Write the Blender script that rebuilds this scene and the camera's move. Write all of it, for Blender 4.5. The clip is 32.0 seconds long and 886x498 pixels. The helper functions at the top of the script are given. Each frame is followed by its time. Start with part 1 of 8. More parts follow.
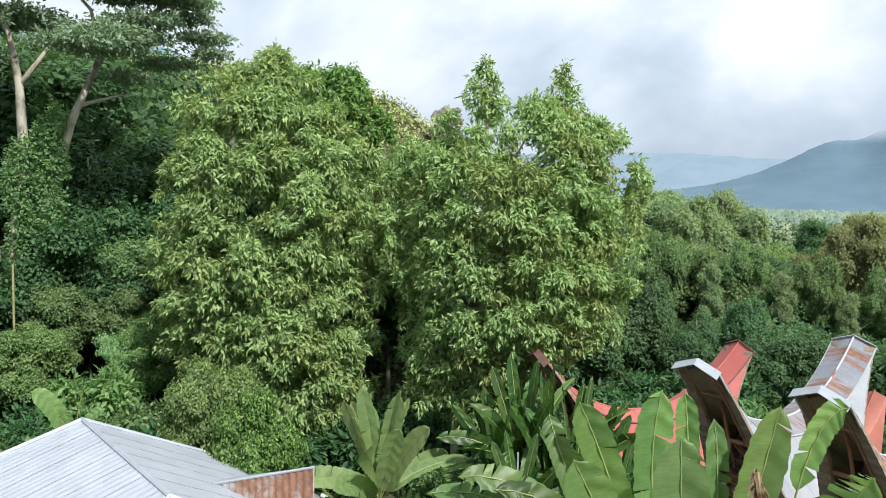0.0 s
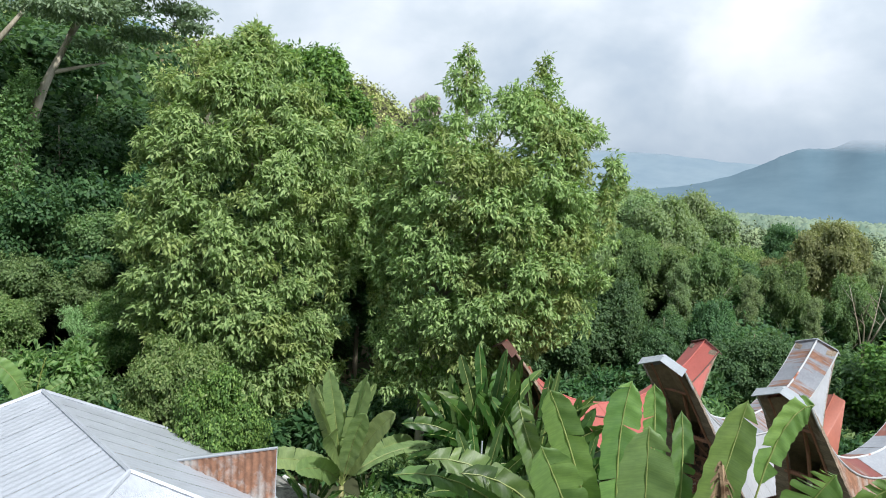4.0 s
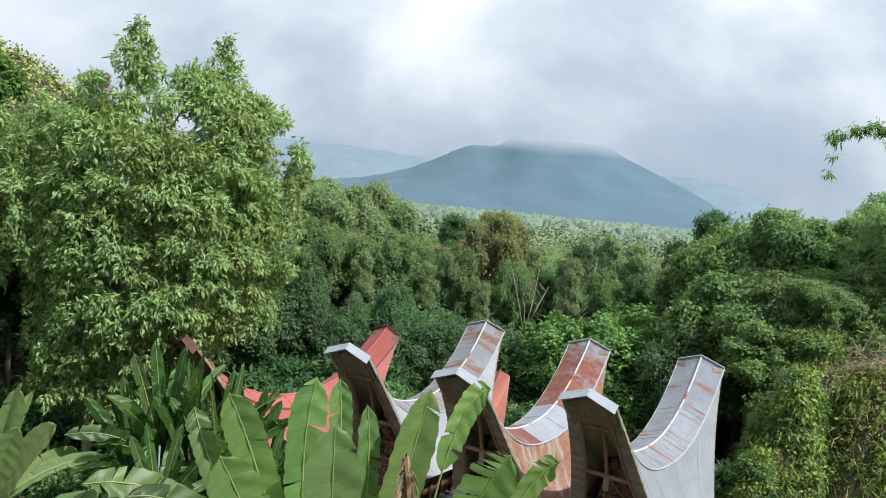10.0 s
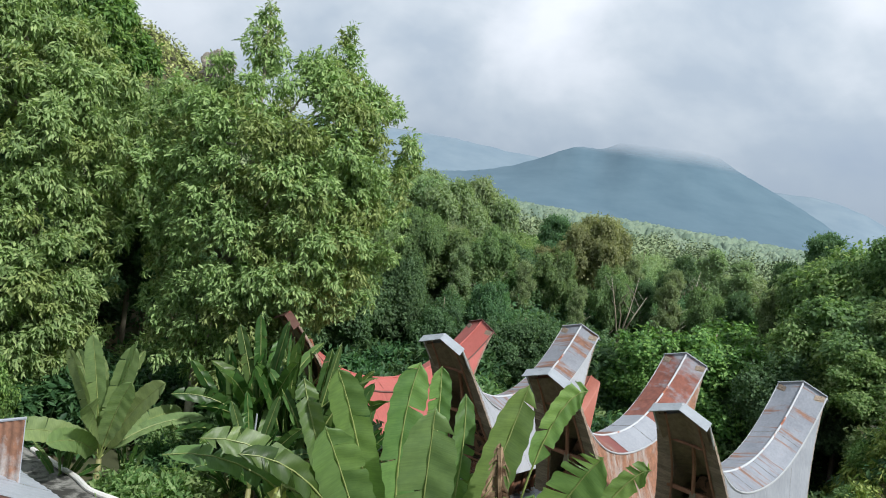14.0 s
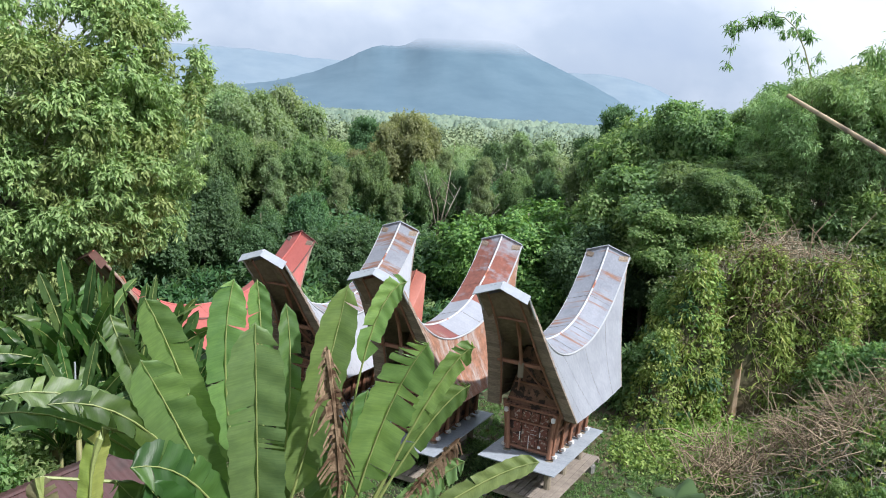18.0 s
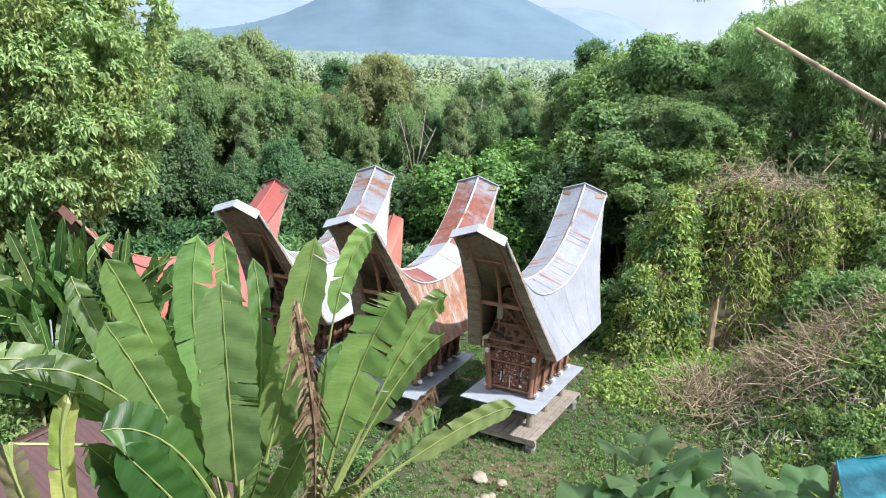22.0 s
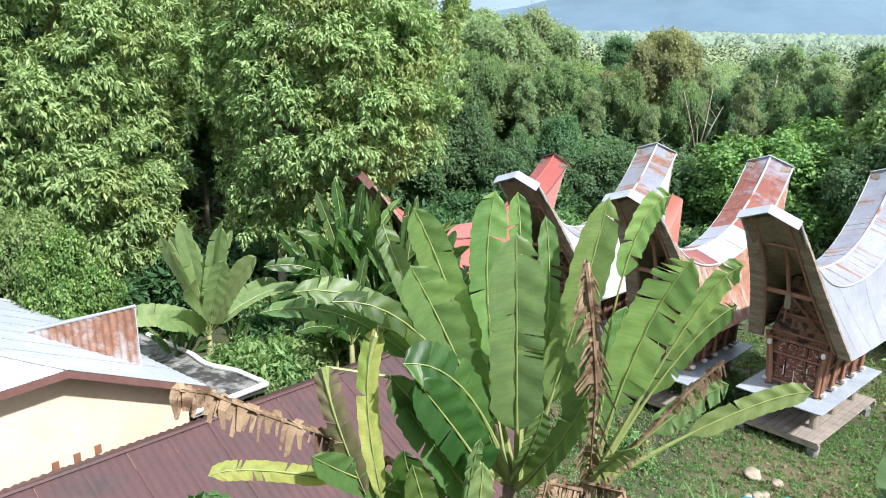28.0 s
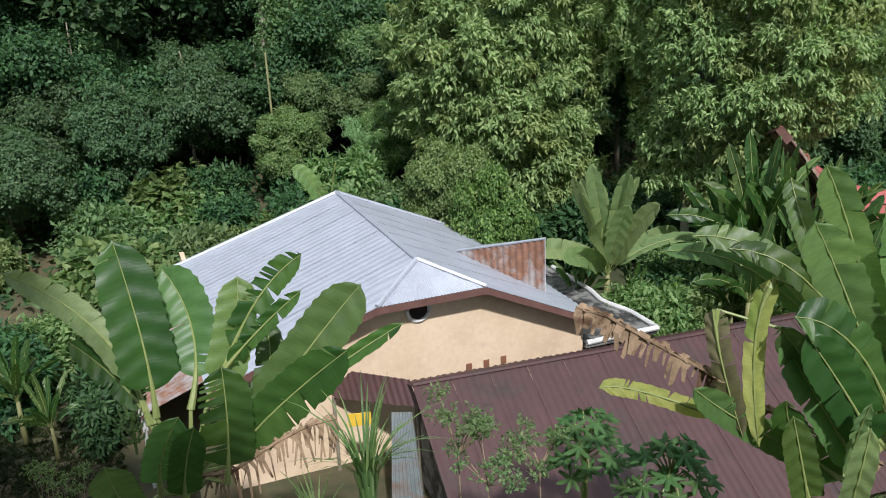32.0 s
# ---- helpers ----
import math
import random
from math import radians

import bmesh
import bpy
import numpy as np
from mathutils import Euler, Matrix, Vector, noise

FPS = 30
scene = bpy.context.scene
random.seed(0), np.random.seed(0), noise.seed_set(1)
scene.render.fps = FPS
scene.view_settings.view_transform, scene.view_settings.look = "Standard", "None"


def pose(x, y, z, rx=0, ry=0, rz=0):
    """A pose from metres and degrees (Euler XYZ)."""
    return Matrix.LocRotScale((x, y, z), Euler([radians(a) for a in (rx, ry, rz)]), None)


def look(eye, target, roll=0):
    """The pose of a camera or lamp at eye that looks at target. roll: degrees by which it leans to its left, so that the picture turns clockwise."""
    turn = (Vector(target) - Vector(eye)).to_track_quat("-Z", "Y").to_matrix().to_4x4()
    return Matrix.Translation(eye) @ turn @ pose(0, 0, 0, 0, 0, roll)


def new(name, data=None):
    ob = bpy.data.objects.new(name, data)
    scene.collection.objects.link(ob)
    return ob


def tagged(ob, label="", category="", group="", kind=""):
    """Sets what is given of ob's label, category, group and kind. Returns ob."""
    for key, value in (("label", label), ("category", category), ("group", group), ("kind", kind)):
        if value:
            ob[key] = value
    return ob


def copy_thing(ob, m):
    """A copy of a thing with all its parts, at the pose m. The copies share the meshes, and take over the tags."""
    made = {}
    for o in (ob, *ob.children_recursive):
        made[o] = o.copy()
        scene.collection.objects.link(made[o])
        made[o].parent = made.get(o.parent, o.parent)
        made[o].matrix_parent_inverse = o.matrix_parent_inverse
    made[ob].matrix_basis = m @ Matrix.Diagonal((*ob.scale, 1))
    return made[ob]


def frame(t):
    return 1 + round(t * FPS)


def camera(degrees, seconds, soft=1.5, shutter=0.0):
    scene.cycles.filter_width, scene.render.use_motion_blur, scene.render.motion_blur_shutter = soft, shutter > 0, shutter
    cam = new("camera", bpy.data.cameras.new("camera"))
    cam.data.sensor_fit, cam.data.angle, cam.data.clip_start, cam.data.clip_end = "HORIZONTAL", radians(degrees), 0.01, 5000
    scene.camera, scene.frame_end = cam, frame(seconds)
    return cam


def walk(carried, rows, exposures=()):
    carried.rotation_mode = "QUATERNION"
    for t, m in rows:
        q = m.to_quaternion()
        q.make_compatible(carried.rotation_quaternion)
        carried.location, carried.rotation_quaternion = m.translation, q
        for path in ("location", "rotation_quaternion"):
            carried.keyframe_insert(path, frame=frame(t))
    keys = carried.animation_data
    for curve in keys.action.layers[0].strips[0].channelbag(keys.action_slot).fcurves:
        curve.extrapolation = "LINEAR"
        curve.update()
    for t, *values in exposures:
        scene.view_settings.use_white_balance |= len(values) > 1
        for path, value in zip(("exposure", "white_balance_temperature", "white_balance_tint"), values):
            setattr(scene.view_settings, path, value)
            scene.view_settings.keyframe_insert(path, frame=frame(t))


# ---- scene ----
cam = camera(56.8, 32.0, soft=1.0)
# seconds, place, turn (Euler XYZ, degrees)
PATH = [
    (0, 0.124, -0.274, 12.647, 85.94, -1.40, 30.67),
    (0.5, 0.147, -0.325, 12.669, 88.14, -1.56, 33.95),
    (1, 0.197, -0.409, 12.696, 88.83, -2.33, 36.54),
    (1.5, 0.217, -0.440, 12.674, 88.39, -2.72, 37.22),
    (2, 0.213, -0.380, 12.653, 87.66, -2.28, 36.21),
    (2.5, 0.206, -0.288, 12.618, 86.96, -1.97, 34.18),
    (3, 0.145, -0.205, 12.586, 85.87, -2.54, 31.45),
    (3.5, 0.095, -0.185, 12.555, 84.98, -3.44, 29.92),
    (5.5, -0.078, -0.568, 12.553, 88.86, -4.28, 25.01),
    (6, -0.102, -0.519, 12.556, 89.66, -3.83, 22.99),
    (6.5, -0.113, -0.436, 12.543, 89.79, -3.72, 21.08),
    (7, -0.057, -0.348, 12.546, 89.60, -3.53, 19.98),
    (7.5, -0.030, -0.240, 12.556, 89.50, -3.40, 18.01),
    (8, -0.040, -0.109, 12.556, 88.93, -3.63, 13.62),
    (8.5, -0.043, 0.111, 12.526, 87.58, -3.78, 8.83),
    (9, -0.057, 0.251, 12.526, 86.14, -3.44, 6.51),
    (9.5, -0.084, 0.255, 12.531, 85.73, -3.79, 6.61),
    (10, -0.093, 0.301, 12.541, 86.31, -5.36, 7.17),
    (10.5, -0.116, 0.291, 12.574, 87.89, -7.56, 9.15),
    (11, -0.075, 0.163, 12.590, 88.43, -9.08, 12.08),
    (11.5, -0.087, 0.074, 12.568, 87.46, -9.19, 13.93),
    (12, -0.072, 0.006, 12.579, 86.57, -9.04, 14.88),
    (12.5, -0.056, -0.044, 12.591, 86.02, -8.84, 14.17),
    (13, -0.213, -0.037, 12.562, 85.83, -9.16, 12.95),
    (13.5, -0.228, 0.043, 12.534, 85.58, -9.74, 14.36),
    (15.5, -0.011, -0.158, 12.562, 83.27, -7.92, 10.34),
    (16, -0.113, -0.083, 12.458, 83.33, -6.46, 6.35),
    (16.5, -0.086, -0.011, 12.464, 83.08, -5.42, 4.22),
    (17, -0.070, 0.042, 12.461, 82.55, -4.41, 4.08),
    (17.5, -0.071, 0.111, 12.463, 81.28, -3.63, 2.61),
    (18, -0.062, 0.150, 12.464, 80.07, -3.66, 0.87),
    (18.5, -0.042, 0.185, 12.460, 78.86, -3.84, 0.43),
    (19, -0.025, 0.214, 12.466, 78.22, -3.59, 0.53),
    (19.5, -0.041, 0.165, 12.463, 77.72, -3.10, 1.06),
    (20, -0.050, 0.117, 12.461, 76.50, -2.27, 1.96),
    (20.5, -0.044, 0.117, 12.470, 75.34, -1.87, 2.15),
    (21, -0.030, 0.139, 12.473, 74.73, -1.82, 1.98),
    (21.5, -0.002, 0.205, 12.488, 74.88, -1.75, 1.30),
    (22, 0.058, 0.338, 12.503, 76.07, -2.02, -0.88),
    (22.5, 0.157, 0.555, 12.510, 77.96, -2.59, -5.11),
    (23, 0.198, 0.676, 12.517, 78.06, -3.12, -8.61),
    (23.5, 0.211, 0.686, 12.513, 77.42, -2.18, -8.96),
    (24, 0.183, 0.627, 12.506, 76.92, -1.26, -8.29),
    (24.5, 0.159, 0.543, 12.498, 76.49, -1.08, -7.35),
    (26.5, -0.167, 0.422, 12.230, 76.58, -1.27, 3.83),
    (27, -0.244, 0.384, 12.215, 75.90, -1.22, 7.96),
    (27.5, -0.230, 0.242, 12.250, 74.98, -1.02, 13.16),
    (28, -0.175, 0.162, 12.288, 74.33, -0.59, 17.92),
    (28.5, -0.153, 0.122, 12.293, 74.07, -0.75, 21.18),
    (29, -0.108, 0.053, 12.304, 73.82, -0.70, 24.76),
    (29.5, -0.041, -0.084, 12.361, 73.56, -0.39, 29.47),
    (30, 0.036, -0.175, 12.403, 73.07, 0.25, 34.34),
    (30.5, 0.126, -0.338, 12.455, 72.68, 1.23, 38.57),
    (31, 0.229, -0.545, 12.497, 72.00, 1.85, 42.30),
    (31.5, 0.244, -0.608, 12.450, 71.23, 2.30, 45.05),
    (32, 0.262, -0.606, 12.458, 71.09, 2.00, 45.91)
]
walk(cam, [(t, pose(x, y, z, a, b, c)) for t, x, y, z, a, b, c in PATH], exposures=[(t, e, 6000.0 if t < 17 else 5850.0, 10.0 if t < 17 else 15.0) for t, e in (
    (0.0, 0.42), (0.6, 0.3), (1.0, 0.18), (2.0, 0.22), (3.0, 0.3), (3.5, 0.34), (6.0, -0.05), (7.0, -0.06), (8.0, -0.12), (9.0, 0.27), (10.0, 0.24), (11.0, -0.16), (12.0, 0.03), (13.0, 0.02), (16.0, 0.35), (18.0, 0.5), (19.0, 0.7), (21.0, 0.9), (24.5, 0.85), (26.5, 0.78), (27.0, 0.8), (28.0, 0.97), (30.0, 0.68), (32.0, 0.0))])

# ---- light ----
SUN_AZ, SUN_EL = 121.0, 47.0      # bearing clockwise from +y, and height
world = bpy.data.worlds.new("world")
scene.world = world
world.use_nodes = True


def nd(nt, kind, **kw):
    n = nt.nodes.new(kind)
    for k, v in kw.items():
        if k in n.inputs:
            n.inputs[k].default_value = v
    return n


def ramp(nt, fac, stops, interp="LINEAR"):
    n = nt.nodes.new("ShaderNodeValToRGB")
    n.color_ramp.interpolation = interp
    e = n.color_ramp.elements
    while len(e) < len(stops):
        e.new(0.5)
    for q, (p, c) in zip(e, stops):
        q.position = p
        q.color = (*c, 1) if len(c) == 3 else c
    nt.links.new(fac, n.inputs[0])
    return n.outputs[0]


def noise_of(nt, vec, scale, detail=4.0, rough=0.55, dist=0.0):
    n = nd(nt, "ShaderNodeTexNoise", Scale=scale, Detail=detail, Roughness=rough, Distortion=dist)
    if vec is not None:
        nt.links.new(vec, n.inputs["Vector"])
    return n.outputs[0]


def mapped(nt, vec, scale=(1, 1, 1), loc=(0, 0, 0), rot=(0, 0, 0)):
    n = nt.nodes.new("ShaderNodeMapping")
    n.inputs["Scale"].default_value, n.inputs["Location"].default_value = scale, loc
    n.inputs["Rotation"].default_value = [radians(a) for a in rot]
    nt.links.new(vec, n.inputs["Vector"])
    return n.outputs[0]


def mixc(nt, fac, a, b, mode="MIX"):
    n = nt.nodes.new("ShaderNodeMix")
    n.data_type, n.blend_type = "RGBA", mode
    for sock, v in ((n.inputs[0], fac), (n.inputs[6], a), (n.inputs[7], b)):
        if isinstance(v, (int, float)):
            sock.default_value = v
        elif isinstance(v, tuple):
            sock.default_value = (*v, 1)
        else:
            nt.links.new(v, sock)
    return n.outputs[2]


def math_(nt, op, a, b=0.0):
    n = nt.nodes.new("ShaderNodeMath")
    n.operation = op
    for sock, v in zip(n.inputs, (a, b)):
        if isinstance(v, (int, float)):
            sock.default_value = v
        else:
            nt.links.new(v, sock)
    return n.outputs[0]


def build_sky():
    nt = world.node_tree
    nt.nodes.clear()
    sky = nt.nodes.new("ShaderNodeTexSky")
    sky.sky_type, sky.sun_disc = "NISHITA", False
    sky.sun_elevation, sky.sun_rotation = radians(SUN_EL), radians(SUN_AZ)
    sky.air_density, sky.dust_density = 1.0, 1.0
    tc = nt.nodes.new("ShaderNodeTexCoord")
    v = mapped(nt, tc.outputs["Generated"], (1.0, 1.0, 1.5), rot=(0, 0, -8))
    big = noise_of(nt, mapped(nt, v, loc=(3.1, 0.4, 1.7)), 2.3, 5.0, 0.5, 0.3)
    fine = noise_of(nt, mapped(nt, v, loc=(0.2, 5.0, 2.0)), 5.0, 6.0, 0.52, 0.2)
    dens = math_(nt, "ADD", math_(nt, "MULTIPLY", big, 0.66), math_(nt, "MULTIPLY", fine, 0.34))
    cloud = ramp(nt, dens, [(0.37, (5.8, 6.6, 7.5)), (0.45, (6.6, 7.3, 7.9)), (0.505, (8.1, 8.6, 8.9)), (0.55, (9.6, 9.85, 10.0)), (0.63, (11.5, 11.5, 11.5))])
    gap = ramp(nt, dens, [(0.26, (0.5,) * 3), (0.36, (1.0,) * 3)])
    col = mixc(nt, gap, sky.outputs[0], cloud)
    sep = nt.nodes.new("ShaderNodeSeparateXYZ")
    nt.links.new(tc.outputs["Generated"], sep.inputs[0])
    col = mixc(nt, 1.0, col, ramp(nt, sep.outputs[2], [(0.0, (0.62, 0.65, 0.68)), (0.12, (0.82, 0.835, 0.85)), (0.3, (1.0, 1.0, 1.0))]), "MULTIPLY")
    bg = nt.nodes.new("ShaderNodeBackground")
    bg.inputs["Strength"].default_value = 0.088
    nt.links.new(col, bg.inputs["Color"])
    out = nt.nodes.new("ShaderNodeOutputWorld")
    nt.links.new(bg.outputs[0], out.inputs["Surface"])


build_sky()
sun = new("sun", bpy.data.lights.new("sun", "SUN"))
sun.data.energy, sun.data.angle, sun.data.color = 5.0, radians(2.0), (1.0, 0.94, 0.84)
sx, sy = math.sin(radians(SUN_AZ)) * math.cos(radians(SUN_EL)), math.cos(radians(SUN_AZ)) * math.cos(radians(SUN_EL))
sun.matrix_world = look((sx * 100, sy * 100, math.sin(radians(SUN_EL)) * 100), (0, 0, 0))


# ---- materials ----
def material(name):
    m = bpy.data.materials.new(name)
    m.use_nodes = True
    nt = m.node_tree
    return m, nt, nt.nodes["Principled BSDF"]


def surface(name, dark, light, scale=3.0, rough=0.7, bump=0.15, bscale=None, metal=0.0, stain=None, stain_scale=0.8,
            stretch=(1, 1, 1), stain_at=(0.5, 0.62), vary=0.0, spec=0.4):
    """A mottled surface: two-scale noise between two colours, optional stains, bump."""
    m, nt, bs = material(name)
    tc = nt.nodes.new("ShaderNodeTexCoord")
    v = mapped(nt, tc.outputs["Object"], stretch)
    a = noise_of(nt, v, scale, 6.0, 0.6)
    b = noise_of(nt, v, scale * 9, 3.0, 0.6)
    f = math_(nt, "ADD", math_(nt, "MULTIPLY", a, 0.65), math_(nt, "MULTIPLY", b, 0.35))
    col = ramp(nt, f, [(0.32, dark), (0.68, light)])
    if stain:
        s = noise_of(nt, mapped(nt, tc.outputs["Object"], stretch, (7, 3, 1)), stain_scale, 6.0, 0.62, 0.4)
        col = mixc(nt, ramp(nt, s, [(stain_at[0], (0, 0, 0)), (stain_at[1], (1, 1, 1))]), col, stain)
    if vary:
        oi = nt.nodes.new("ShaderNodeObjectInfo")
        hsv = nt.nodes.new("ShaderNodeHueSaturation")
        nt.links.new(col, hsv.inputs["Color"])
        nt.links.new(math_(nt, "ADD", math_(nt, "MULTIPLY", oi.outputs["Random"], vary), 1 - vary / 2), hsv.inputs["Value"])
        col = hsv.outputs[0]
    nt.links.new(col, bs.inputs["Base Color"])
    bs.inputs["Roughness"].default_value, bs.inputs["Metallic"].default_value = rough, metal
    bs.inputs["Specular IOR Level"].default_value = spec
    if bump:
        bn = nd(nt, "ShaderNodeBump", Strength=bump, Distance=0.02)
        nt.links.new(noise_of(nt, v, bscale or scale * 6, 5.0, 0.6), bn.inputs["Height"])
        nt.links.new(bn.outputs[0], bs.inputs["Normal"])
    return m


def leafy(name, dark, mid, light, rough=0.5, trans=0.35, hue=0.04, spec=0.2, veins=False):
    """Foliage: colour varies leaf by leaf and tree by tree, and light passes through."""
    m, nt, bs = material(name)
    geo = nt.nodes.new("ShaderNodeNewGeometry")
    oi = nt.nodes.new("ShaderNodeObjectInfo")
    col = ramp(nt, geo.outputs["Random Per Island"], [(0.0, dark), (0.5, mid), (1.0, light)])
    if veins:
        tc = nt.nodes.new("ShaderNodeTexCoord")
        w = noise_of(nt, mapped(nt, tc.outputs["UV"], (1.2, 26, 1)), 1.6, 3.0, 0.6)
        col = mixc(nt, 0.35, col, ramp(nt, w, [(0.3, (0.65, 0.65, 0.6)), (0.7, (1.3, 1.25, 1.15))]), "MULTIPLY")
        blot = noise_of(nt, mapped(nt, tc.outputs["UV"], (2.0, 3.0, 1)), 1.3, 4.0, 0.6)
        col = mixc(nt, 0.6, col, ramp(nt, blot, [(0.32, (0.7, 0.74, 0.75)), (0.68, (1.22, 1.18, 1.05))]), "MULTIPLY")
        bn = nd(nt, "ShaderNodeBump", Strength=0.25, Distance=0.01)
        nt.links.new(noise_of(nt, mapped(nt, tc.outputs["UV"], (0.8, 40, 1)), 1.0, 3.0, 0.6), bn.inputs["Height"])
        nt.links.new(bn.outputs[0], bs.inputs["Normal"])
    hsv = nt.nodes.new("ShaderNodeHueSaturation")
    nt.links.new(col, hsv.inputs["Color"])
    nt.links.new(math_(nt, "ADD", math_(nt, "MULTIPLY", oi.outputs["Random"], hue), 0.5 - hue / 2), hsv.inputs["Hue"])
    nt.links.new(math_(nt, "ADD", math_(nt, "MULTIPLY", oi.outputs["Random"], 0.22), 0.89), hsv.inputs["Value"])
    nt.links.new(hsv.outputs[0], bs.inputs["Base Color"])
    bs.inputs["Roughness"].default_value, bs.inputs["Specular IOR Level"].default_value = rough, spec
    tr = nt.nodes.new("ShaderNodeBsdfTranslucent")
    nt.links.new(mixc(nt, 1.0, hsv.outputs[0], (1.46, 1.52, 0.88), "MULTIPLY"), tr.inputs["Color"])
    mx = nd(nt, "ShaderNodeMixShader")
    mx.inputs[0].default_value = trans
    nt.links.new(bs.outputs[0], mx.inputs[1])
    nt.links.new(tr.outputs[0], mx.inputs[2])
    nt.links.new(mx.outputs[0], nt.nodes["Material Output"].inputs["Surface"])
    return m


def canopy(name, dark, mid, light, scale):
    """Far tree tops: colour changes from crown to crown."""
    m, nt, bs = material(name)
    geo = nt.nodes.new("ShaderNodeNewGeometry")
    k = math_(nt, "ADD", math_(nt, "MULTIPLY", noise_of(nt, geo.outputs["Position"], scale, 3.0, 0.6), 0.8), math_(nt, "MULTIPLY", geo.outputs["Random Per Island"], 0.2))
    nt.links.new(ramp(nt, k, [(0.34, dark), (0.5, mid), (0.68, light)]), bs.inputs["Base Color"])
    bs.inputs["Roughness"].default_value, bs.inputs["Specular IOR Level"].default_value = 0.8, 0.15
    return m


M_LEAF = leafy("broad_leaves", (0.1, 0.17, 0.075), (0.165, 0.26, 0.112), (0.25, 0.35, 0.16), trans=0.48)
M_LEAFY = leafy("yellowish_leaves", (0.102, 0.178, 0.0614), (0.189, 0.284, 0.108), (0.325, 0.41, 0.184), trans=0.48)
# Forest shade is put into this leaf colour for slope trees and undergrowth.
M_DARK = leafy("shade_darkened_leaves", (0.0295, 0.0728, 0.034), (0.0587, 0.128, 0.0484), (0.0985, 0.182, 0.0731))
M_DEEP = leafy("deep_green_leaves", (0.062, 0.118, 0.06), (0.105, 0.185, 0.088), (0.155, 0.245, 0.122), trans=0.48)
M_MANGO = leafy("glossy_leaves", (0.0685, 0.142, 0.0429), (0.123, 0.237, 0.0642), (0.245, 0.38, 0.107), rough=0.38)
M_BAMB = leafy("bamboo_leaves", (0.18, 0.3, 0.135), (0.265, 0.41, 0.185), (0.36, 0.505, 0.25))
# Aerial haze over the valley trees is mixed into this leaf colour.
M_HAZE = leafy("hazed_grey_green_leaves", (0.17, 0.235, 0.125), (0.235, 0.31, 0.165), (0.31, 0.385, 0.21), trans=0.48)
M_DRYL = leafy("olive_brown_leaves", (0.16, 0.19, 0.09), (0.22, 0.25, 0.125), (0.29, 0.31, 0.16), trans=0.48)
# Distance haze is tinted into both of these canopy colours.
M_FAR = canopy("hazed_valley_canopy", (0.12, 0.17, 0.095), (0.18, 0.24, 0.13), (0.27, 0.32, 0.17), 0.05)
M_FARB = canopy("hazed_distant_canopy", (0.105, 0.155, 0.118), (0.15, 0.205, 0.145), (0.215, 0.265, 0.178), 0.03)
M_BAN = leafy("banana_leaf", (0.115, 0.2, 0.07), (0.165, 0.27, 0.092), (0.225, 0.34, 0.115), rough=0.4, trans=0.45, spec=0.4, hue=0.03, veins=True)
# Darker banana leaf; also carries the shade over the yard plant in its colour.
M_BAND = leafy("dark_shaded_banana_leaf", (0.03, 0.075, 0.018), (0.05, 0.11, 0.025), (0.08, 0.15, 0.035), rough=0.4, trans=0.38, spec=0.4, veins=True)
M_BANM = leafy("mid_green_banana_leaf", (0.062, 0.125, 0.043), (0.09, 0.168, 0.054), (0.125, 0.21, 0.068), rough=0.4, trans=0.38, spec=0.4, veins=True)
M_BANG = leafy("grey_green_banana_leaf", (0.13, 0.2, 0.085), (0.17, 0.25, 0.1), (0.21, 0.295, 0.118), rough=0.45, trans=0.35, spec=0.3, veins=True)
M_BANL = leafy("pale_grey_green_banana_leaf", (0.17, 0.25, 0.11), (0.22, 0.31, 0.135), (0.27, 0.36, 0.16), rough=0.45, trans=0.4, spec=0.3, veins=True)
M_BANY = leafy("yellow_banana_leaf", (0.214, 0.28, 0.0677), (0.322, 0.35, 0.101), (0.386, 0.386, 0.136), trans=0.4, veins=True)
M_RIB = surface("banana_midrib", (0.17, 0.22, 0.06), (0.27, 0.31, 0.11), 8, 0.5, 0.05)
M_DRYB = leafy("withered_olive_leaf", (0.0994, 0.0972, 0.047), (0.149, 0.14, 0.0783), (0.199, 0.184, 0.11), trans=0.25, veins=True)
M_BUNCH = surface("green_bananas", (0.03, 0.06, 0.015), (0.07, 0.12, 0.03), 9, 0.5, 0.5)
M_STEM = surface("banana_stem", (0.1, 0.12, 0.04), (0.26, 0.24, 0.1), 4, 0.6, 0.2, stain=(0.09, 0.06, 0.03), stretch=(1, 1, 0.3))
M_DEAD = surface("dry_banana_leaf", (0.17, 0.115, 0.065), (0.35, 0.25, 0.155), 6, 0.8, 0.4, stain=(0.09, 0.05, 0.025), stain_scale=3)
M_BARK = surface("bark", (0.12, 0.1, 0.07), (0.32, 0.28, 0.21), 3, 0.9, 0.6, stretch=(1, 1, 0.25))
M_PALE = surface("pale_bark", (0.28, 0.25, 0.19), (0.52, 0.48, 0.39), 2.5, 0.85, 0.4, stretch=(1, 1, 0.4), stain=(0.2, 0.17, 0.12))
M_TWIG = surface("dry_twigs", (0.15, 0.11, 0.068), (0.36, 0.285, 0.185), 2, 0.9, 0.3)
M_GROUND = surface("ground_soil_and_grass", (0.025, 0.034, 0.014), (0.062, 0.07, 0.03), 0.35, 0.95, 0.5, 4.0, stain=(0.105, 0.086, 0.046), stain_scale=0.3, stain_at=(0.42, 0.62))
# Mossy yard grass, darkened in its colour to stand for tree shade.
M_SHADEMOSS = leafy("shade_dark_mossy_grass", (0.016, 0.028, 0.0096), (0.028, 0.044, 0.0144), (0.048, 0.064, 0.02))
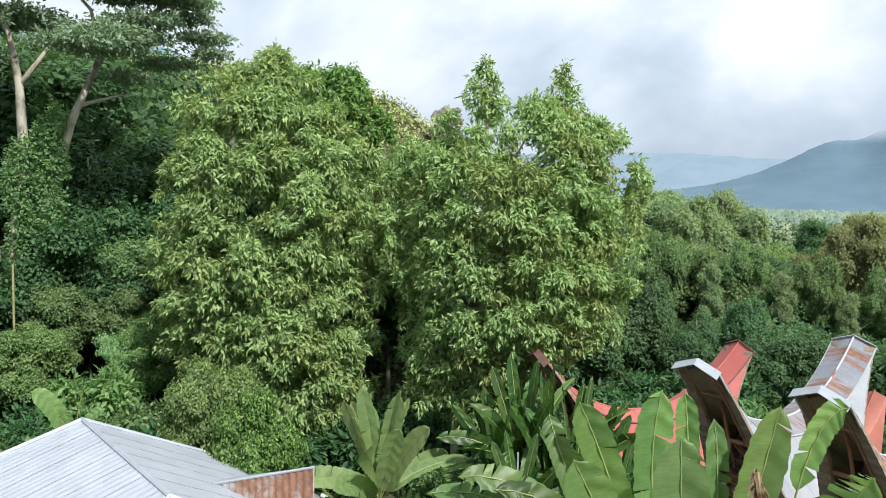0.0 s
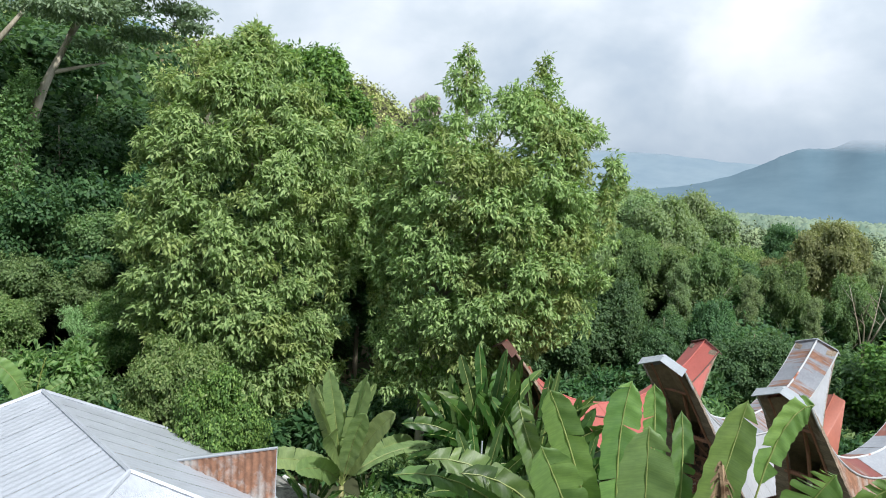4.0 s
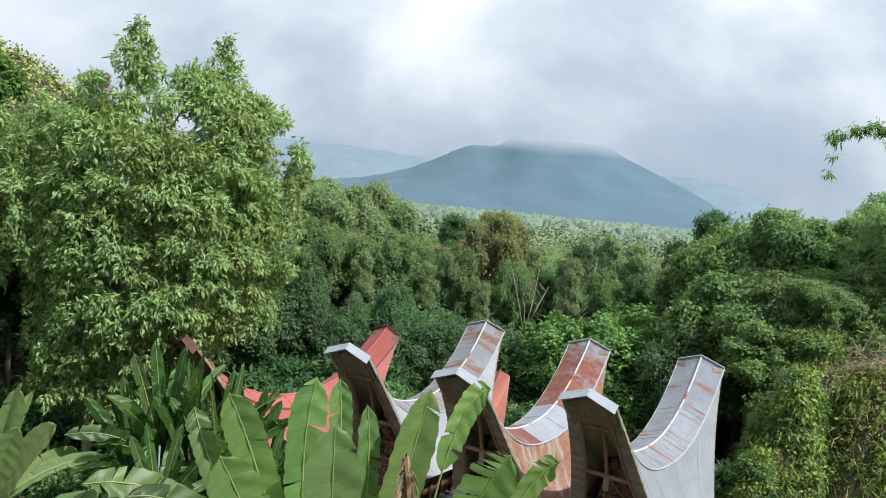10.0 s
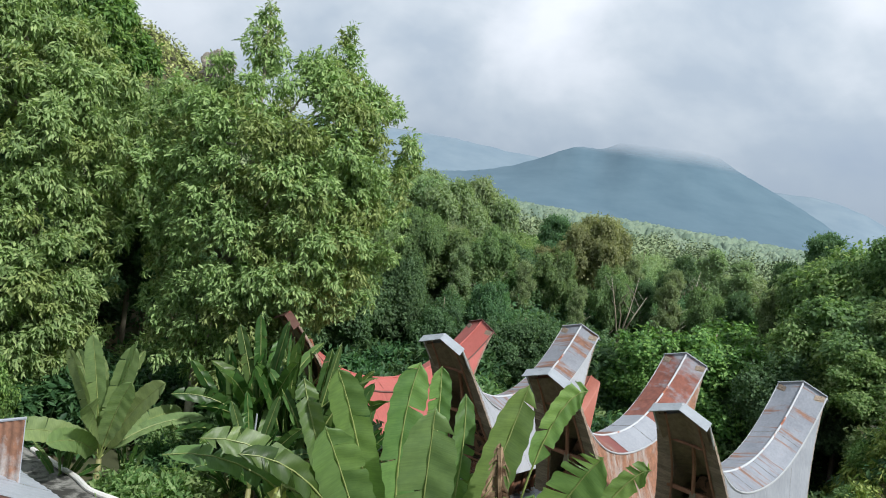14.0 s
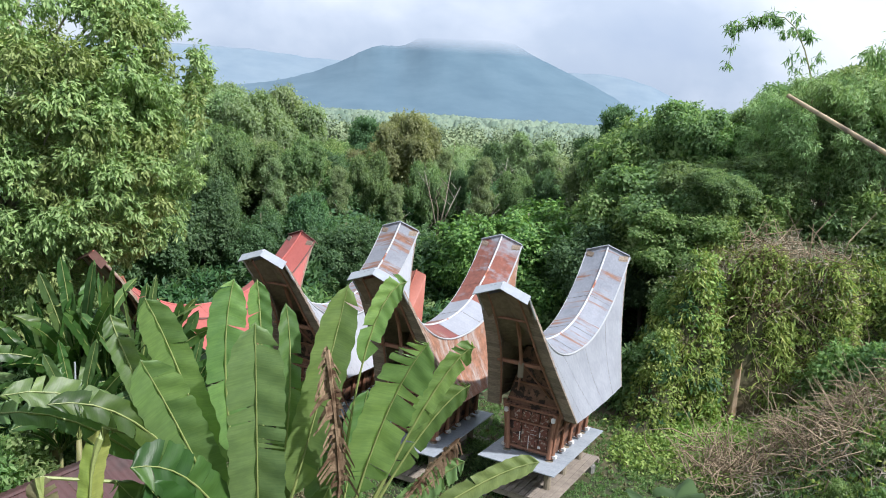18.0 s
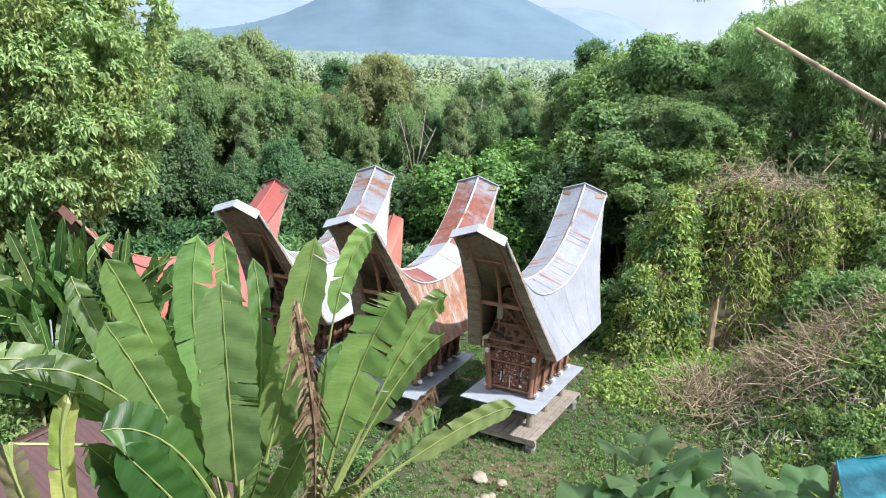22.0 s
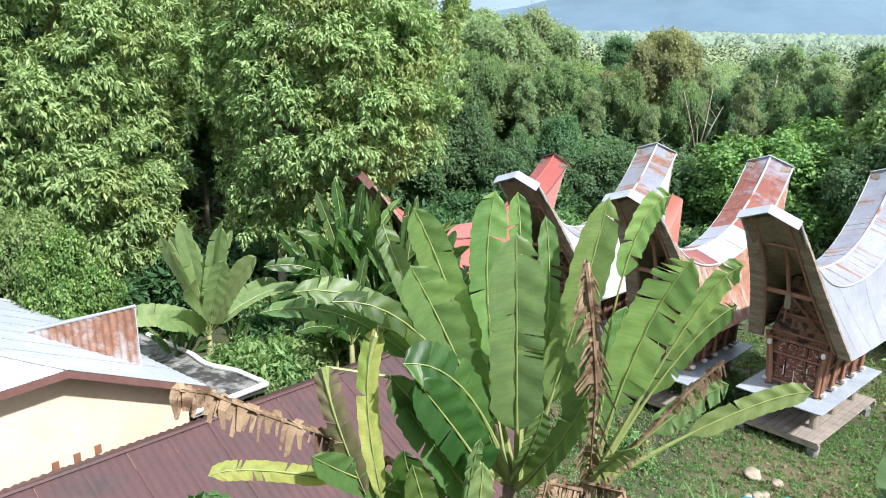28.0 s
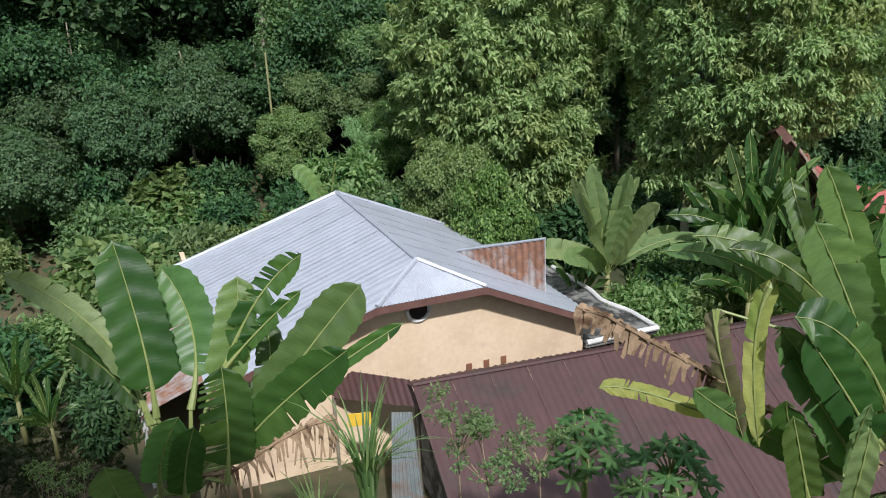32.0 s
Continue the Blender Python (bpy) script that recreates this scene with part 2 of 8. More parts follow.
M_GRASS = leafy("grass_and_weeds", (0.082, 0.15, 0.052), (0.14, 0.232, 0.077), (0.235, 0.31, 0.125))
M_FERN = leafy("fern_leaves", (0.122, 0.21, 0.051), (0.23, 0.323, 0.0767), (0.398, 0.434, 0.129))
M_VINE = leafy("vine_leaves", (0.13, 0.215, 0.055), (0.225, 0.33, 0.09), (0.37, 0.46, 0.15))
M_DRYLIT = leafy("brown_leaf_litter", (0.15, 0.105, 0.065), (0.24, 0.175, 0.11), (0.34, 0.26, 0.175), trans=0.15)
M_STRAW = leafy("dry_grass", (0.215, 0.19, 0.148), (0.349, 0.307, 0.254), (0.483, 0.437, 0.361), trans=0.2)
M_ROCK = surface("grey_rock", (0.14, 0.13, 0.11), (0.42, 0.38, 0.32), 0.12, 0.95, 0.8, 0.5, stain=(0.05, 0.05, 0.045), stain_scale=0.2)


# ---- building helpers ----
def at(az, d, z=0.0):
    """A place by its bearing (degrees clockwise from +y) and distance from the viewpoint."""
    return Vector((d * math.sin(radians(az)), d * math.cos(radians(az)), z))


def smooth(x, a, b):
    k = min(1.0, max(0.0, (x - a) / (b - a)))
    return k * k * (3 - 2 * k)


def part(name, bm, mat, parent=None, label="", shade=False):
    """Link a bmesh (or mesh data) as one mesh object, under a thing or a part."""
    if isinstance(bm, bmesh.types.BMesh):
        me = bpy.data.meshes.new(name)
        bm.normal_update()
        bm.to_mesh(me)
        bm.free()
    else:
        me = bm
    for m in (mat if isinstance(mat, (list, tuple)) else [mat]):
        me.materials.append(m)
    if shade:
        me.shade_smooth()
    ob = new(name, me)
    if parent is not None:
        ob.parent = parent
    if label:
        ob["label"] = label
    return ob


def thing(name, label, category, m=None, group="", kind=""):
    e = new(name)
    e.empty_display_size = 0.1
    if m is not None:
        e.matrix_basis = m
    return tagged(e, label, category, group, kind)


def raw(name, verts, faces, uv=None):
    """A mesh from numpy vertices and equal-sided faces."""
    me = bpy.data.meshes.new(name)
    verts, faces = np.asarray(verts, np.float32), np.asarray(faces, np.int32)
    k = faces.shape[1]
    me.vertices.add(len(verts))
    me.vertices.foreach_set("co", verts.ravel())
    me.loops.add(faces.size)
    me.loops.foreach_set("vertex_index", faces.ravel())
    me.polygons.add(len(faces))
    me.polygons.foreach_set("loop_start", np.arange(0, faces.size, k, dtype=np.int32))
    if uv is not None:
        lay = me.uv_layers.new(name="UVMap")
        lay.data.foreach_set("uv", np.asarray(uv, np.float32)[faces.ravel()].ravel())
    me.update()
    me.validate()
    return me


def box(bm, lo, hi, m=None):
    x0, y0, z0 = lo
    x1, y1, z1 = hi
    vs = [bm.verts.new((m @ Vector(c)) if m else c) for c in
          ((x0, y0, z0), (x1, y0, z0), (x1, y1, z0), (x0, y1, z0), (x0, y0, z1), (x1, y0, z1), (x1, y1, z1), (x0, y1, z1))]
    for f in ((3, 2, 1, 0), (4, 5, 6, 7), (0, 1, 5, 4), (1, 2, 6, 5), (2, 3, 7, 6), (3, 0, 4, 7)):
        bm.faces.new([vs[i] for i in f])
    return vs


def boxed(lo, hi, bevel=0.01, m=None):
    bm = bmesh.new()
    box(bm, lo, hi, m)
    if bevel:
        bmesh.ops.bevel(bm, geom=bm.edges[:], offset=bevel, segments=1, affect="EDGES")
    return bm


def tube_into(bm, pts, radii, sides=8, cap=True):
    """A round tube along points."""
    rings = []
    up = Vector((0.13, 0.21, 1)).normalized()
    n = len(pts)
    for i, p in enumerate(pts):
        d = (Vector(pts[min(i + 1, n - 1)]) - Vector(pts[max(i - 1, 0)])).normalized()
        s = d.cross(up) if abs(d.dot(up)) < 0.98 else d.cross(Vector((1, 0, 0)))
        s.normalize()
        w = s.cross(d)
        rings.append([bm.verts.new(Vector(p) + (s * math.cos(a) + w * math.sin(a)) * radii[i])
                      for a in (2 * math.pi * k / sides for k in range(sides))])
    for a, b in zip(rings, rings[1:]):
        for k in range(sides):
            bm.faces.new((a[k], a[(k + 1) % sides], b[(k + 1) % sides], b[k]))
    if cap:
        bm.faces.new(rings[0][::-1])
        bm.faces.new(rings[-1])
    return bm


def tube(pts, radii, sides=8):
    if isinstance(radii, (int, float)):
        radii = [radii] * len(pts)
    return tube_into(bmesh.new(), pts, radii, sides)


def slab(poly, thick):
    """A flat polygon given a thickness downward along its normal."""
    bm = bmesh.new()
    top = [bm.verts.new(p) for p in poly]
    n = (Vector(poly[1]) - Vector(poly[0])).cross(Vector(poly[2]) - Vector(poly[0])).normalized()
    low = [bm.verts.new(Vector(p) - n * thick) for p in poly]
    bm.faces.new(top)
    bm.faces.new(low[::-1])
    k = len(poly)
    for i in range(k):
        bm.faces.new((top[i], low[i], low[(i + 1) % k], top[(i + 1) % k]))
    return bm


def leaves(n_tips, blobs, per, size, slim=0.32, droop=0.5, seed=0, shell=0.55, spread=0.35, fold=0.25, noise_amp=0.25, jit=1.0):
    """Leaf mesh data: tips over lumpy blobs (centre, radii), each with some drooping folded leaves."""
    rng = np.random.default_rng(seed)
    c = np.array([b[0] for b in blobs], float)
    r = np.array([b[1] for b in blobs], float)
    wgt = (r[:, 0] * r[:, 1] + r[:, 0] * r[:, 2]) ** 0.9
    k = rng.choice(len(blobs), n_tips, p=wgt / wgt.sum())
    d = rng.normal(size=(n_tips, 3))
    d /= np.linalg.norm(d, axis=1, keepdims=True)
    rad = shell + (1 - shell) * rng.random(n_tips) ** 0.6
    lump = 1 + noise_amp * np.sin(d[:, 0] * 5 + k) * np.sin(d[:, 1] * 6 + 2 * k) + noise_amp * 0.7 * np.sin(d[:, 2] * 9 + 3 * k + d[:, 0] * 7)
    tip = c[k] + d * r[k] * (rad * lump)[:, None]
    tip = np.repeat(tip, per, axis=0) + rng.normal(size=(n_tips * per, 3)) * size * spread
    out = np.repeat(d, per, axis=0)
    n = len(tip)
    side = rng.normal(size=(n, 3))
    side -= out * np.sum(side * out, axis=1, keepdims=True) * (1 - jit)
    a = out * 0.6 * jit + side * 0.6
    a[:, 2] -= droop * (0.6 + 0.8 * rng.random(n))
    a /= np.linalg.norm(a, axis=1, keepdims=True)
    u = np.cross(a, out * 0.8 + np.array([0, 0, 0.7]) + rng.normal(size=(n, 3)) * 0.45 * jit)
    u /= np.linalg.norm(u, axis=1, keepdims=True) + 1e-9
    nrm = np.cross(u, a)
    ln = (size * (0.65 + 0.7 * rng.random(n)))[:, None]
    w = ln * slim
    mid = tip + a * ln * 0.45
    v = np.stack([tip, mid + u * w * 0.5 + nrm * w * fold, tip + a * ln, mid - u * w * 0.5 + nrm * w * fold], axis=1)
    base = np.arange(n)[:, None] * 4
    faces = np.concatenate([base + [0, 1, 2], base + [0, 2, 3]], axis=1).reshape(-1, 3)
    return v.reshape(-1, 3), faces


def trunk_mesh(height, r0, lean=(0, 0), limbs=6, seed=0, start=0.35, reach=0.35, sides=8, r1=None):
    """A tapered trunk with limbs that fork upward."""
    rng = random.Random(seed)
    bm = bmesh.new()
    n = 7
    pts = [Vector((lean[0] * (i / n) ** 1.3 + rng.uniform(-1, 1) * r0 * 0.5 * (i > 0), lean[1] * (i / n) ** 1.3 + rng.uniform(-1, 1) * r0 * 0.5 * (i > 0), height * i / n)) for i in range(n + 1)]
    tube_into(bm, pts, [r0 * (1.15 if i == 0 else 1 - (0.85 if r1 is None else 1 - r1 / r0) * i / n) for i in range(n + 1)], sides)
    for j in range(limbs):
        f = start + (0.95 - start) * (j + rng.random() * 0.6) / max(1, limbs)
        i = min(n - 1, int(f * n))
        p = pts[i].lerp(pts[i + 1], f * n - i)
        a = rng.uniform(0, 2 * math.pi)
        ln = height * reach * (1.15 - f) * rng.uniform(0.8, 1.3)
        q = p + Vector((math.cos(a), math.sin(a), rng.uniform(0.5, 1.0))) * ln * 0.5
        e = q + Vector((math.cos(a + rng.uniform(-0.5, 0.5)), math.sin(a), rng.uniform(0.3, 0.9))) * ln * 0.5
        rr = r0 * (1 - 0.8 * f) * 0.6
        tube_into(bm, [p, q, e], [rr, rr * 0.6, rr * 0.2], 5)
    return bm


def tree(name, label, category, h, r0, blobs, n, per, size, leaf, bark, seed, slim=0.32, droop=0.5, limbs=7, m=None, start=0.35, reach=0.35, lean=(0, 0), shell=0.5, group="", noise_amp=0.25, jit=1.0, spread=0.35):
    t = thing(name, label, category, m, group)
    part("trunk", trunk_mesh(h * 0.9, r0, lean, limbs, seed, start, reach), bark, t, shade=True)
    v, f = leaves(n, blobs, per, size, slim, droop, seed, shell, spread, noise_amp=noise_amp, jit=jit)
    part("crown", raw("crown", v, f), leaf, t)
    return t


# ---- ground ----
def bank_depth(x, y):
    """How far a place lies inside the raised bank right of the barns."""
    wob = 0.7 * math.sin(x * 0.9) + 0.4 * math.sin(x * 2.3 + y)
    return min(0.62 * (x - 8.4 - 0.22 * (y - 31) + 0.6 * wob), (y - 32.4) - 0.1 * (x - 8) + wob * 0.8)


def ground_z(x, y):
    r = math.hypot(x, y)
    az = math.degrees(math.atan2(x, y))
    z = 10.4 * min(1.0, max(0.0, (10.8 + 2.4 * smooth(az, -12, 8) * (1 - smooth(az, 110, 165)) - r) / 10.4))
    z += 0.12 * noise.noise((x * 0.3, y * 0.3, 0)) * min(1, r / 10)
    w = smooth(-az, 22, 42) * (1 - smooth(-az, 125, 170))
    if r > 34:
        z += w * min((r - 34) * 0.24, 3.0 + r * 0.1)
        v = (1 - w) * smooth(r, 40, 220)
        z -= v * 13
    z += smooth(az, 20, 35) * smooth(r, 19, 31) * 4.6 * (1 - smooth(az, 100, 150))
    d = bank_depth(x, y)
    if d > -0.5 and r < 130 and az < 110:
        z = max(z, 0)
        z += max(6.6 - z, 1.2) * smooth(d, -0.5, 1.3) * (1 - smooth(r, 75, 130)) + (1 - smooth(r, 75, 130)) * 0.2 * max(0, min(d - 4, 22)) * smooth(az, 10, 22) + (0.5 + 0.9 * smooth(d, 0, 1.2) * (1 - smooth(d, 3, 6))) * noise.noise((x * 0.55, y * 0.5, 3))
    if r > 250 and az > -25:
        z += 6 * noise.noise((x * 0.004, y * 0.004, 1)) + smooth(r, 250, 2500) * -16
    return z


def build_ground():
    radii = [0.0, 0.02] + [0.8 * 1.034 ** i for i in range(260)]
    radii = [q for q in radii if q < 4400] + [4400.0]
    n = 420
    v, f = [(0, 0, ground_z(0, 0.01))], []
    for q in radii[1:]:
        for k in range(n):
            a = 2 * math.pi * k / n
            x, y = q * math.sin(a), q * math.cos(a)
            v.append((x, y, ground_z(x, y)))
    for i in range(len(radii) - 2):
        for k in range(n):
            a, b = 1 + i * n + k, 1 + i * n + (k + 1) % n
            f.append((a, a + n, b + n, b))
    me = raw("ground", v, f)
    ob = part("ground", me, M_GROUND, shade=True)
    tagged(ob, "uneven soil and grass valley floor with a steep bank", "ground", kind="structure")


build_ground()


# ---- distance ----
def far_material(name, low, high, fade0, fade1, haze_glow):
    """A far slope; kilometres of air haze painted into colour and glow. Its top is lost in cloud."""
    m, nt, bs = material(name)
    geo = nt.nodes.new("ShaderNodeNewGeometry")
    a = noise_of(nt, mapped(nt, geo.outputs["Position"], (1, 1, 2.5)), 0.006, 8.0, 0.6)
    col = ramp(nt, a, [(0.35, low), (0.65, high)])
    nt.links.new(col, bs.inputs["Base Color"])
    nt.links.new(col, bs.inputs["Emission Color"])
    bs.inputs["Emission Strength"].default_value = haze_glow
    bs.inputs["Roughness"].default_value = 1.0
    sep = nt.nodes.new("ShaderNodeSeparateXYZ")
    nt.links.new(geo.outputs["Position"], sep.inputs[0])
    h = math_(nt, "ADD", sep.outputs[2], math_(nt, "MULTIPLY", math_(nt, "SUBTRACT", noise_of(nt, mapped(nt, geo.outputs["Position"], (1, 0.2, 1.5)), 0.0022, 4.0, 0.5), 0.5), 60.0))
    k = ramp(nt, math_(nt, "DIVIDE", math_(nt, "SUBTRACT", h, fade0), fade1 - fade0), [(0.0, (0, 0, 0)), (1.0, (1, 1, 1))])
    tr = nt.nodes.new("ShaderNodeBsdfTransparent")
    mx = nt.nodes.new("ShaderNodeMixShader")
    nt.links.new(k, mx.inputs[0])
    nt.links.new(bs.outputs[0], mx.inputs[1])
    nt.links.new(tr.outputs[0], mx.inputs[2])
    nt.links.new(mx.outputs[0], nt.nodes["Material Output"].inputs["Surface"])
    return m


def mountain(name, label, dist, profile, mat, jag=0.05, depth=700):
    """A ridge at a distance, from (bearing, elevation) knots, with a sloping face."""
    n = 260
    a0, a1 = profile[0][0], profile[-1][0]
    rows = 14
    v = []
    for i in range(n + 1):
        az = a0 + (a1 - a0) * i / n
        el = sum(np.interp(az + k * 0.25, [q[0] for q in profile], [q[1] for q in profile]) for k in range(-3, 4)) / 7
        bump = jag * (noise.fractal((az * 1.1, dist * 0.01, 0), 0.6, 2.2, 6) + 0.5 * noise.noise((az * 6, 1, 0)))
        for j in range(rows):
            g = j / (rows - 1)
            d = dist - depth * (1 - g)
            top = 12.5 + dist * math.tan(radians(el))
            z = -30 + (top + 30) * g ** 1.25 + dist * math.tan(radians(bump)) * g ** 5 + (1 - g) * g * 9 * noise.fractal((az * 0.5, g * 3, dist), 0.6, 2.2, 5)
            v.append(at(az, d, z))
    f = [(i * rows + j, (i + 1) * rows + j, (i + 1) * rows + j + 1, i * rows + j + 1) for i in range(n) for j in range(rows - 1)]
    ob = part(name, raw(name, v, f), mat, shade=True)
    tagged(ob, label, "mountain", kind="structure")


# Haze tones with faint emission, not the slopes' own colour.
M_MTN = far_material("haze_blue_mountain", (0.058, 0.1, 0.132), (0.074, 0.12, 0.152), 225, 285, 0.36)
M_MTN2 = far_material("haze_pale_mountain", (0.115, 0.16, 0.2), (0.14, 0.185, 0.22), 205, 275, 0.32)
M_MTN3 = far_material("haze_dark_mountain", (0.08, 0.13, 0.19), (0.1, 0.16, 0.2), 420, 640, 0.32)
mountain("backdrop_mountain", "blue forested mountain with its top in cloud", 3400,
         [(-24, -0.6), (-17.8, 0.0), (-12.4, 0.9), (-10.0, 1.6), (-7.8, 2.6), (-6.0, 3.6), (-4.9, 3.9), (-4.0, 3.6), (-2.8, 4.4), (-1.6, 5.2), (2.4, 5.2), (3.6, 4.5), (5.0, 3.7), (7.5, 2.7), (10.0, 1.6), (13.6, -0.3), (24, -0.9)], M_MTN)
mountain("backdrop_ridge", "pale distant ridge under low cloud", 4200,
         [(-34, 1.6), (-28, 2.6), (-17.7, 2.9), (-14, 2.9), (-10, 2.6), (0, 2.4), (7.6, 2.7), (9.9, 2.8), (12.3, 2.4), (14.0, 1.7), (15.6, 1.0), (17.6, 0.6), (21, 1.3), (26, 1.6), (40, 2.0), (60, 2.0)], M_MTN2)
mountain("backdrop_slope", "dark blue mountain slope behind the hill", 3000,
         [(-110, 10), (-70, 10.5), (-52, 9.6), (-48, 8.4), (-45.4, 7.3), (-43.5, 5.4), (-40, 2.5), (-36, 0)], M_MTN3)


M_HILL = canopy("sunlit_hill_scrub", (0.22, 0.27, 0.09), (0.32, 0.37, 0.13), (0.43, 0.46, 0.19), 0.08)


def build_rock_hill():
    """The sunlit hill with a rocky knob, some way behind the trees."""
    prof = [(-60, 8.2), (-48, 8.0), (-40, 7.9), (-36.4, 6.7), (-34.0, 5.9), (-32.4, 4.8), (-30.5, 3.9), (-28, 2.6), (-24, 0.8), (-18, -1.0), (-12, -2.2)]
    n, rows, v = 120, 16, []
    for i in range(n + 1):
        az = -60 + 48 * i / n
        el = np.interp(az, [q[0] for q in prof], [q[1] for q in prof])
        for j in range(rows):
            g = j / (rows - 1)
            d = 190 + 90 * g
            top = 12.5 + 280 * math.tan(radians(el))
            v.append(at(az, d, -12 + (top + 12) * g ** 0.9 + 2.0 * noise.noise((az * 0.6, g * 6, 0)) * (g > 0)))
    f = [(i * rows + j, (i + 1) * rows + j, (i + 1) * rows + j + 1, i * rows + j + 1) for i in range(n) for j in range(rows - 1)]
    ob = part("hill", raw("hill", v, f), M_GROUND, shade=True)
    tagged(ob, "steep green hill behind the trees", "hill", kind="structure")
    bm = bmesh.new()
    bmesh.ops.create_icosphere(bm, subdivisions=5, radius=1.0)
    for q in bm.verts:
        c = q.co.copy()
        k = 1 + 0.35 * noise.fractal(c * 1.6, 0.6, 2.1, 6)
        q.co = Vector((c.x * 4.6 * k, c.y * 4 * k, c.z * 5.5 * k))
        q.co.x = round(q.co.x / 1.1) * 0.55 + q.co.x * 0.5
        q.co.y = round(q.co.y / 1.3) * 0.65 + q.co.y * 0.5
    rock = part("rock_outcrop", bm, M_ROCK)
    rock.location = at(-30.4, 262, 12.5 + 262 * math.tan(radians(4.55)))
    tagged(rock, "weathered grey rock knob on the hillside", "rock")
    v, f = leaves(52000, [(at(az, 190 + 90 * g, -12 + (12.5 + 280 * math.tan(radians(np.interp(az, [q[0] for q in prof], [q[1] for q in prof]))) + 12) * g ** 0.9 + 0.3), (3.4, 3.4, 2.4))
                          for az in np.arange(-58, -12, 0.75) for g in (0.06, 0.18, 0.3, 0.42, 0.54, 0.66, 0.78, 0.9, 0.98)], 2, 0.9, 0.7, 0.2, 11)
    ob = part("hill_bushes", raw("hill_bushes", v, f), M_HILL)
    tagged(ob, "dense bushes covering the hill", "bushes", kind="stuff")


build_rock_hill()


# ---- forest ----
def far_woods(name, label, n, r0, r1, a0, a1, h, size, leaf, seed, quads, rule=None):
    """Distant tree crowns, joined."""
    rng = random.Random(seed)
    blobs = []
    for _ in range(n):
        r = math.exp(rng.uniform(math.log(r0), math.log(r1)))
        az = rng.uniform(a0, a1)
        p = at(az, r)
        if rule and not rule(p.x, p.y):
            continue
        s = rng.uniform(0.6, 1.3) * h
        z = ground_z(p.x, p.y)
        w = s * rng.uniform(0.35, 0.55)
        blobs.append(((p.x, p.y, z + s * 0.62), (w, w, s * 0.42)))
        for _ in range(2):
            blobs.append(((p.x + rng.uniform(-1, 1) * w * 0.7, p.y + rng.uniform(-1, 1) * w * 0.7, z + s * rng.uniform(0.45, 0.9)), (w * 0.55, w * 0.55, s * 0.22)))
    v, f = leaves(quads, blobs, 2, size, 0.8, 0.1, seed, 0.85, jit=0.3)
    ob = part(name, raw(name, v, f), leaf)
    tagged(ob, label, "woods", kind="stuff")


def far_canopy():
    """Tree tops across the valley, one lumpy crown beside the other."""
    rng = np.random.default_rng(3)
    az = np.radians(np.linspace(-42, 48, 1100))
    r = np.exp(np.linspace(math.log(400), math.log(2700), 130))
    x, y = np.outer(r, np.sin(az)), np.outer(r, np.cos(az))
    step = 13.0
    ci, cj = np.floor(x / step).astype(int), np.floor(y / step).astype(int)
    h = np.zeros_like(x)
    for di in (-1, 0, 1):
        for dj in (-1, 0, 1):
            i, j = ci + di, cj + dj
            k1 = np.modf(np.abs(np.sin(i * 12.9898 + j * 78.233)) * 43758.5453)[0]
            k2 = np.modf(np.abs(np.sin(i * 39.3468 + j * 11.135)) * 24634.6345)[0]
            k3 = np.modf(np.abs(np.sin(i * 73.156 + j * 52.235)) * 14375.856)[0]
            dd = ((x - (i + 0.2 + 0.6 * k1) * step) ** 2 + (y - (j + 0.2 + 0.6 * k2) * step) ** 2) / (4.5 + 5 * k3) ** 2
            h = np.maximum(h, (5 + 9 * k3) * np.sqrt(np.clip(1 - dd, 0, 1)))
    h += rng.normal(size=h.shape) * 0.9
    z = np.array([[ground_z(a, b) for a, b in zip(p[::10], q[::10])] for p, q in zip(x, y)])
    z = np.repeat(z, 10, axis=1)[:, :x.shape[1]]
    v = np.stack([x, y, z + h + 1.0], axis=2).reshape(-1, 3)
    n = x.shape[1]
    a = (np.arange(len(r) - 1)[:, None] * n + np.arange(n - 1)[None, :]).ravel()
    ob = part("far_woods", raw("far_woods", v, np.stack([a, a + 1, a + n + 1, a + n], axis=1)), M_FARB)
    tagged(ob, "distant pale green woods across the valley", "woods", kind="stuff")


far_canopy()
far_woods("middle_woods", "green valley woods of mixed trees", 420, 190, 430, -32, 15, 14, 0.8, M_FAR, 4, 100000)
# The slope's shadow comes from the darkened leaf colour.
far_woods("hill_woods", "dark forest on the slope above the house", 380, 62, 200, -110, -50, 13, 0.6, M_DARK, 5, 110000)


# ---- trees by kind ----
def blobs_round(h, w, seed, n=9, lo=0.42, hi=0.95):
    n *= 2
    rng = random.Random(seed)
    out = [((0, 0, h * (lo + hi) / 2), (w * 0.6, w * 0.6, h * (hi - lo) * 0.36))]
    for _ in range(n):
        a, q = rng.uniform(0, 6.28), rng.uniform(0.5, 1.0)
        z = rng.uniform(lo + 0.08, hi - 0.08)
        k = math.sin(math.pi * (0.12 + 0.8 * (z - lo) / (hi - lo)))
        s = rng.uniform(0.18, 0.34)
        out.append(((math.cos(a) * w * q * k, math.sin(a) * w * q * k, h * z), (w * s, w * s, w * s * 0.75)))
    return out


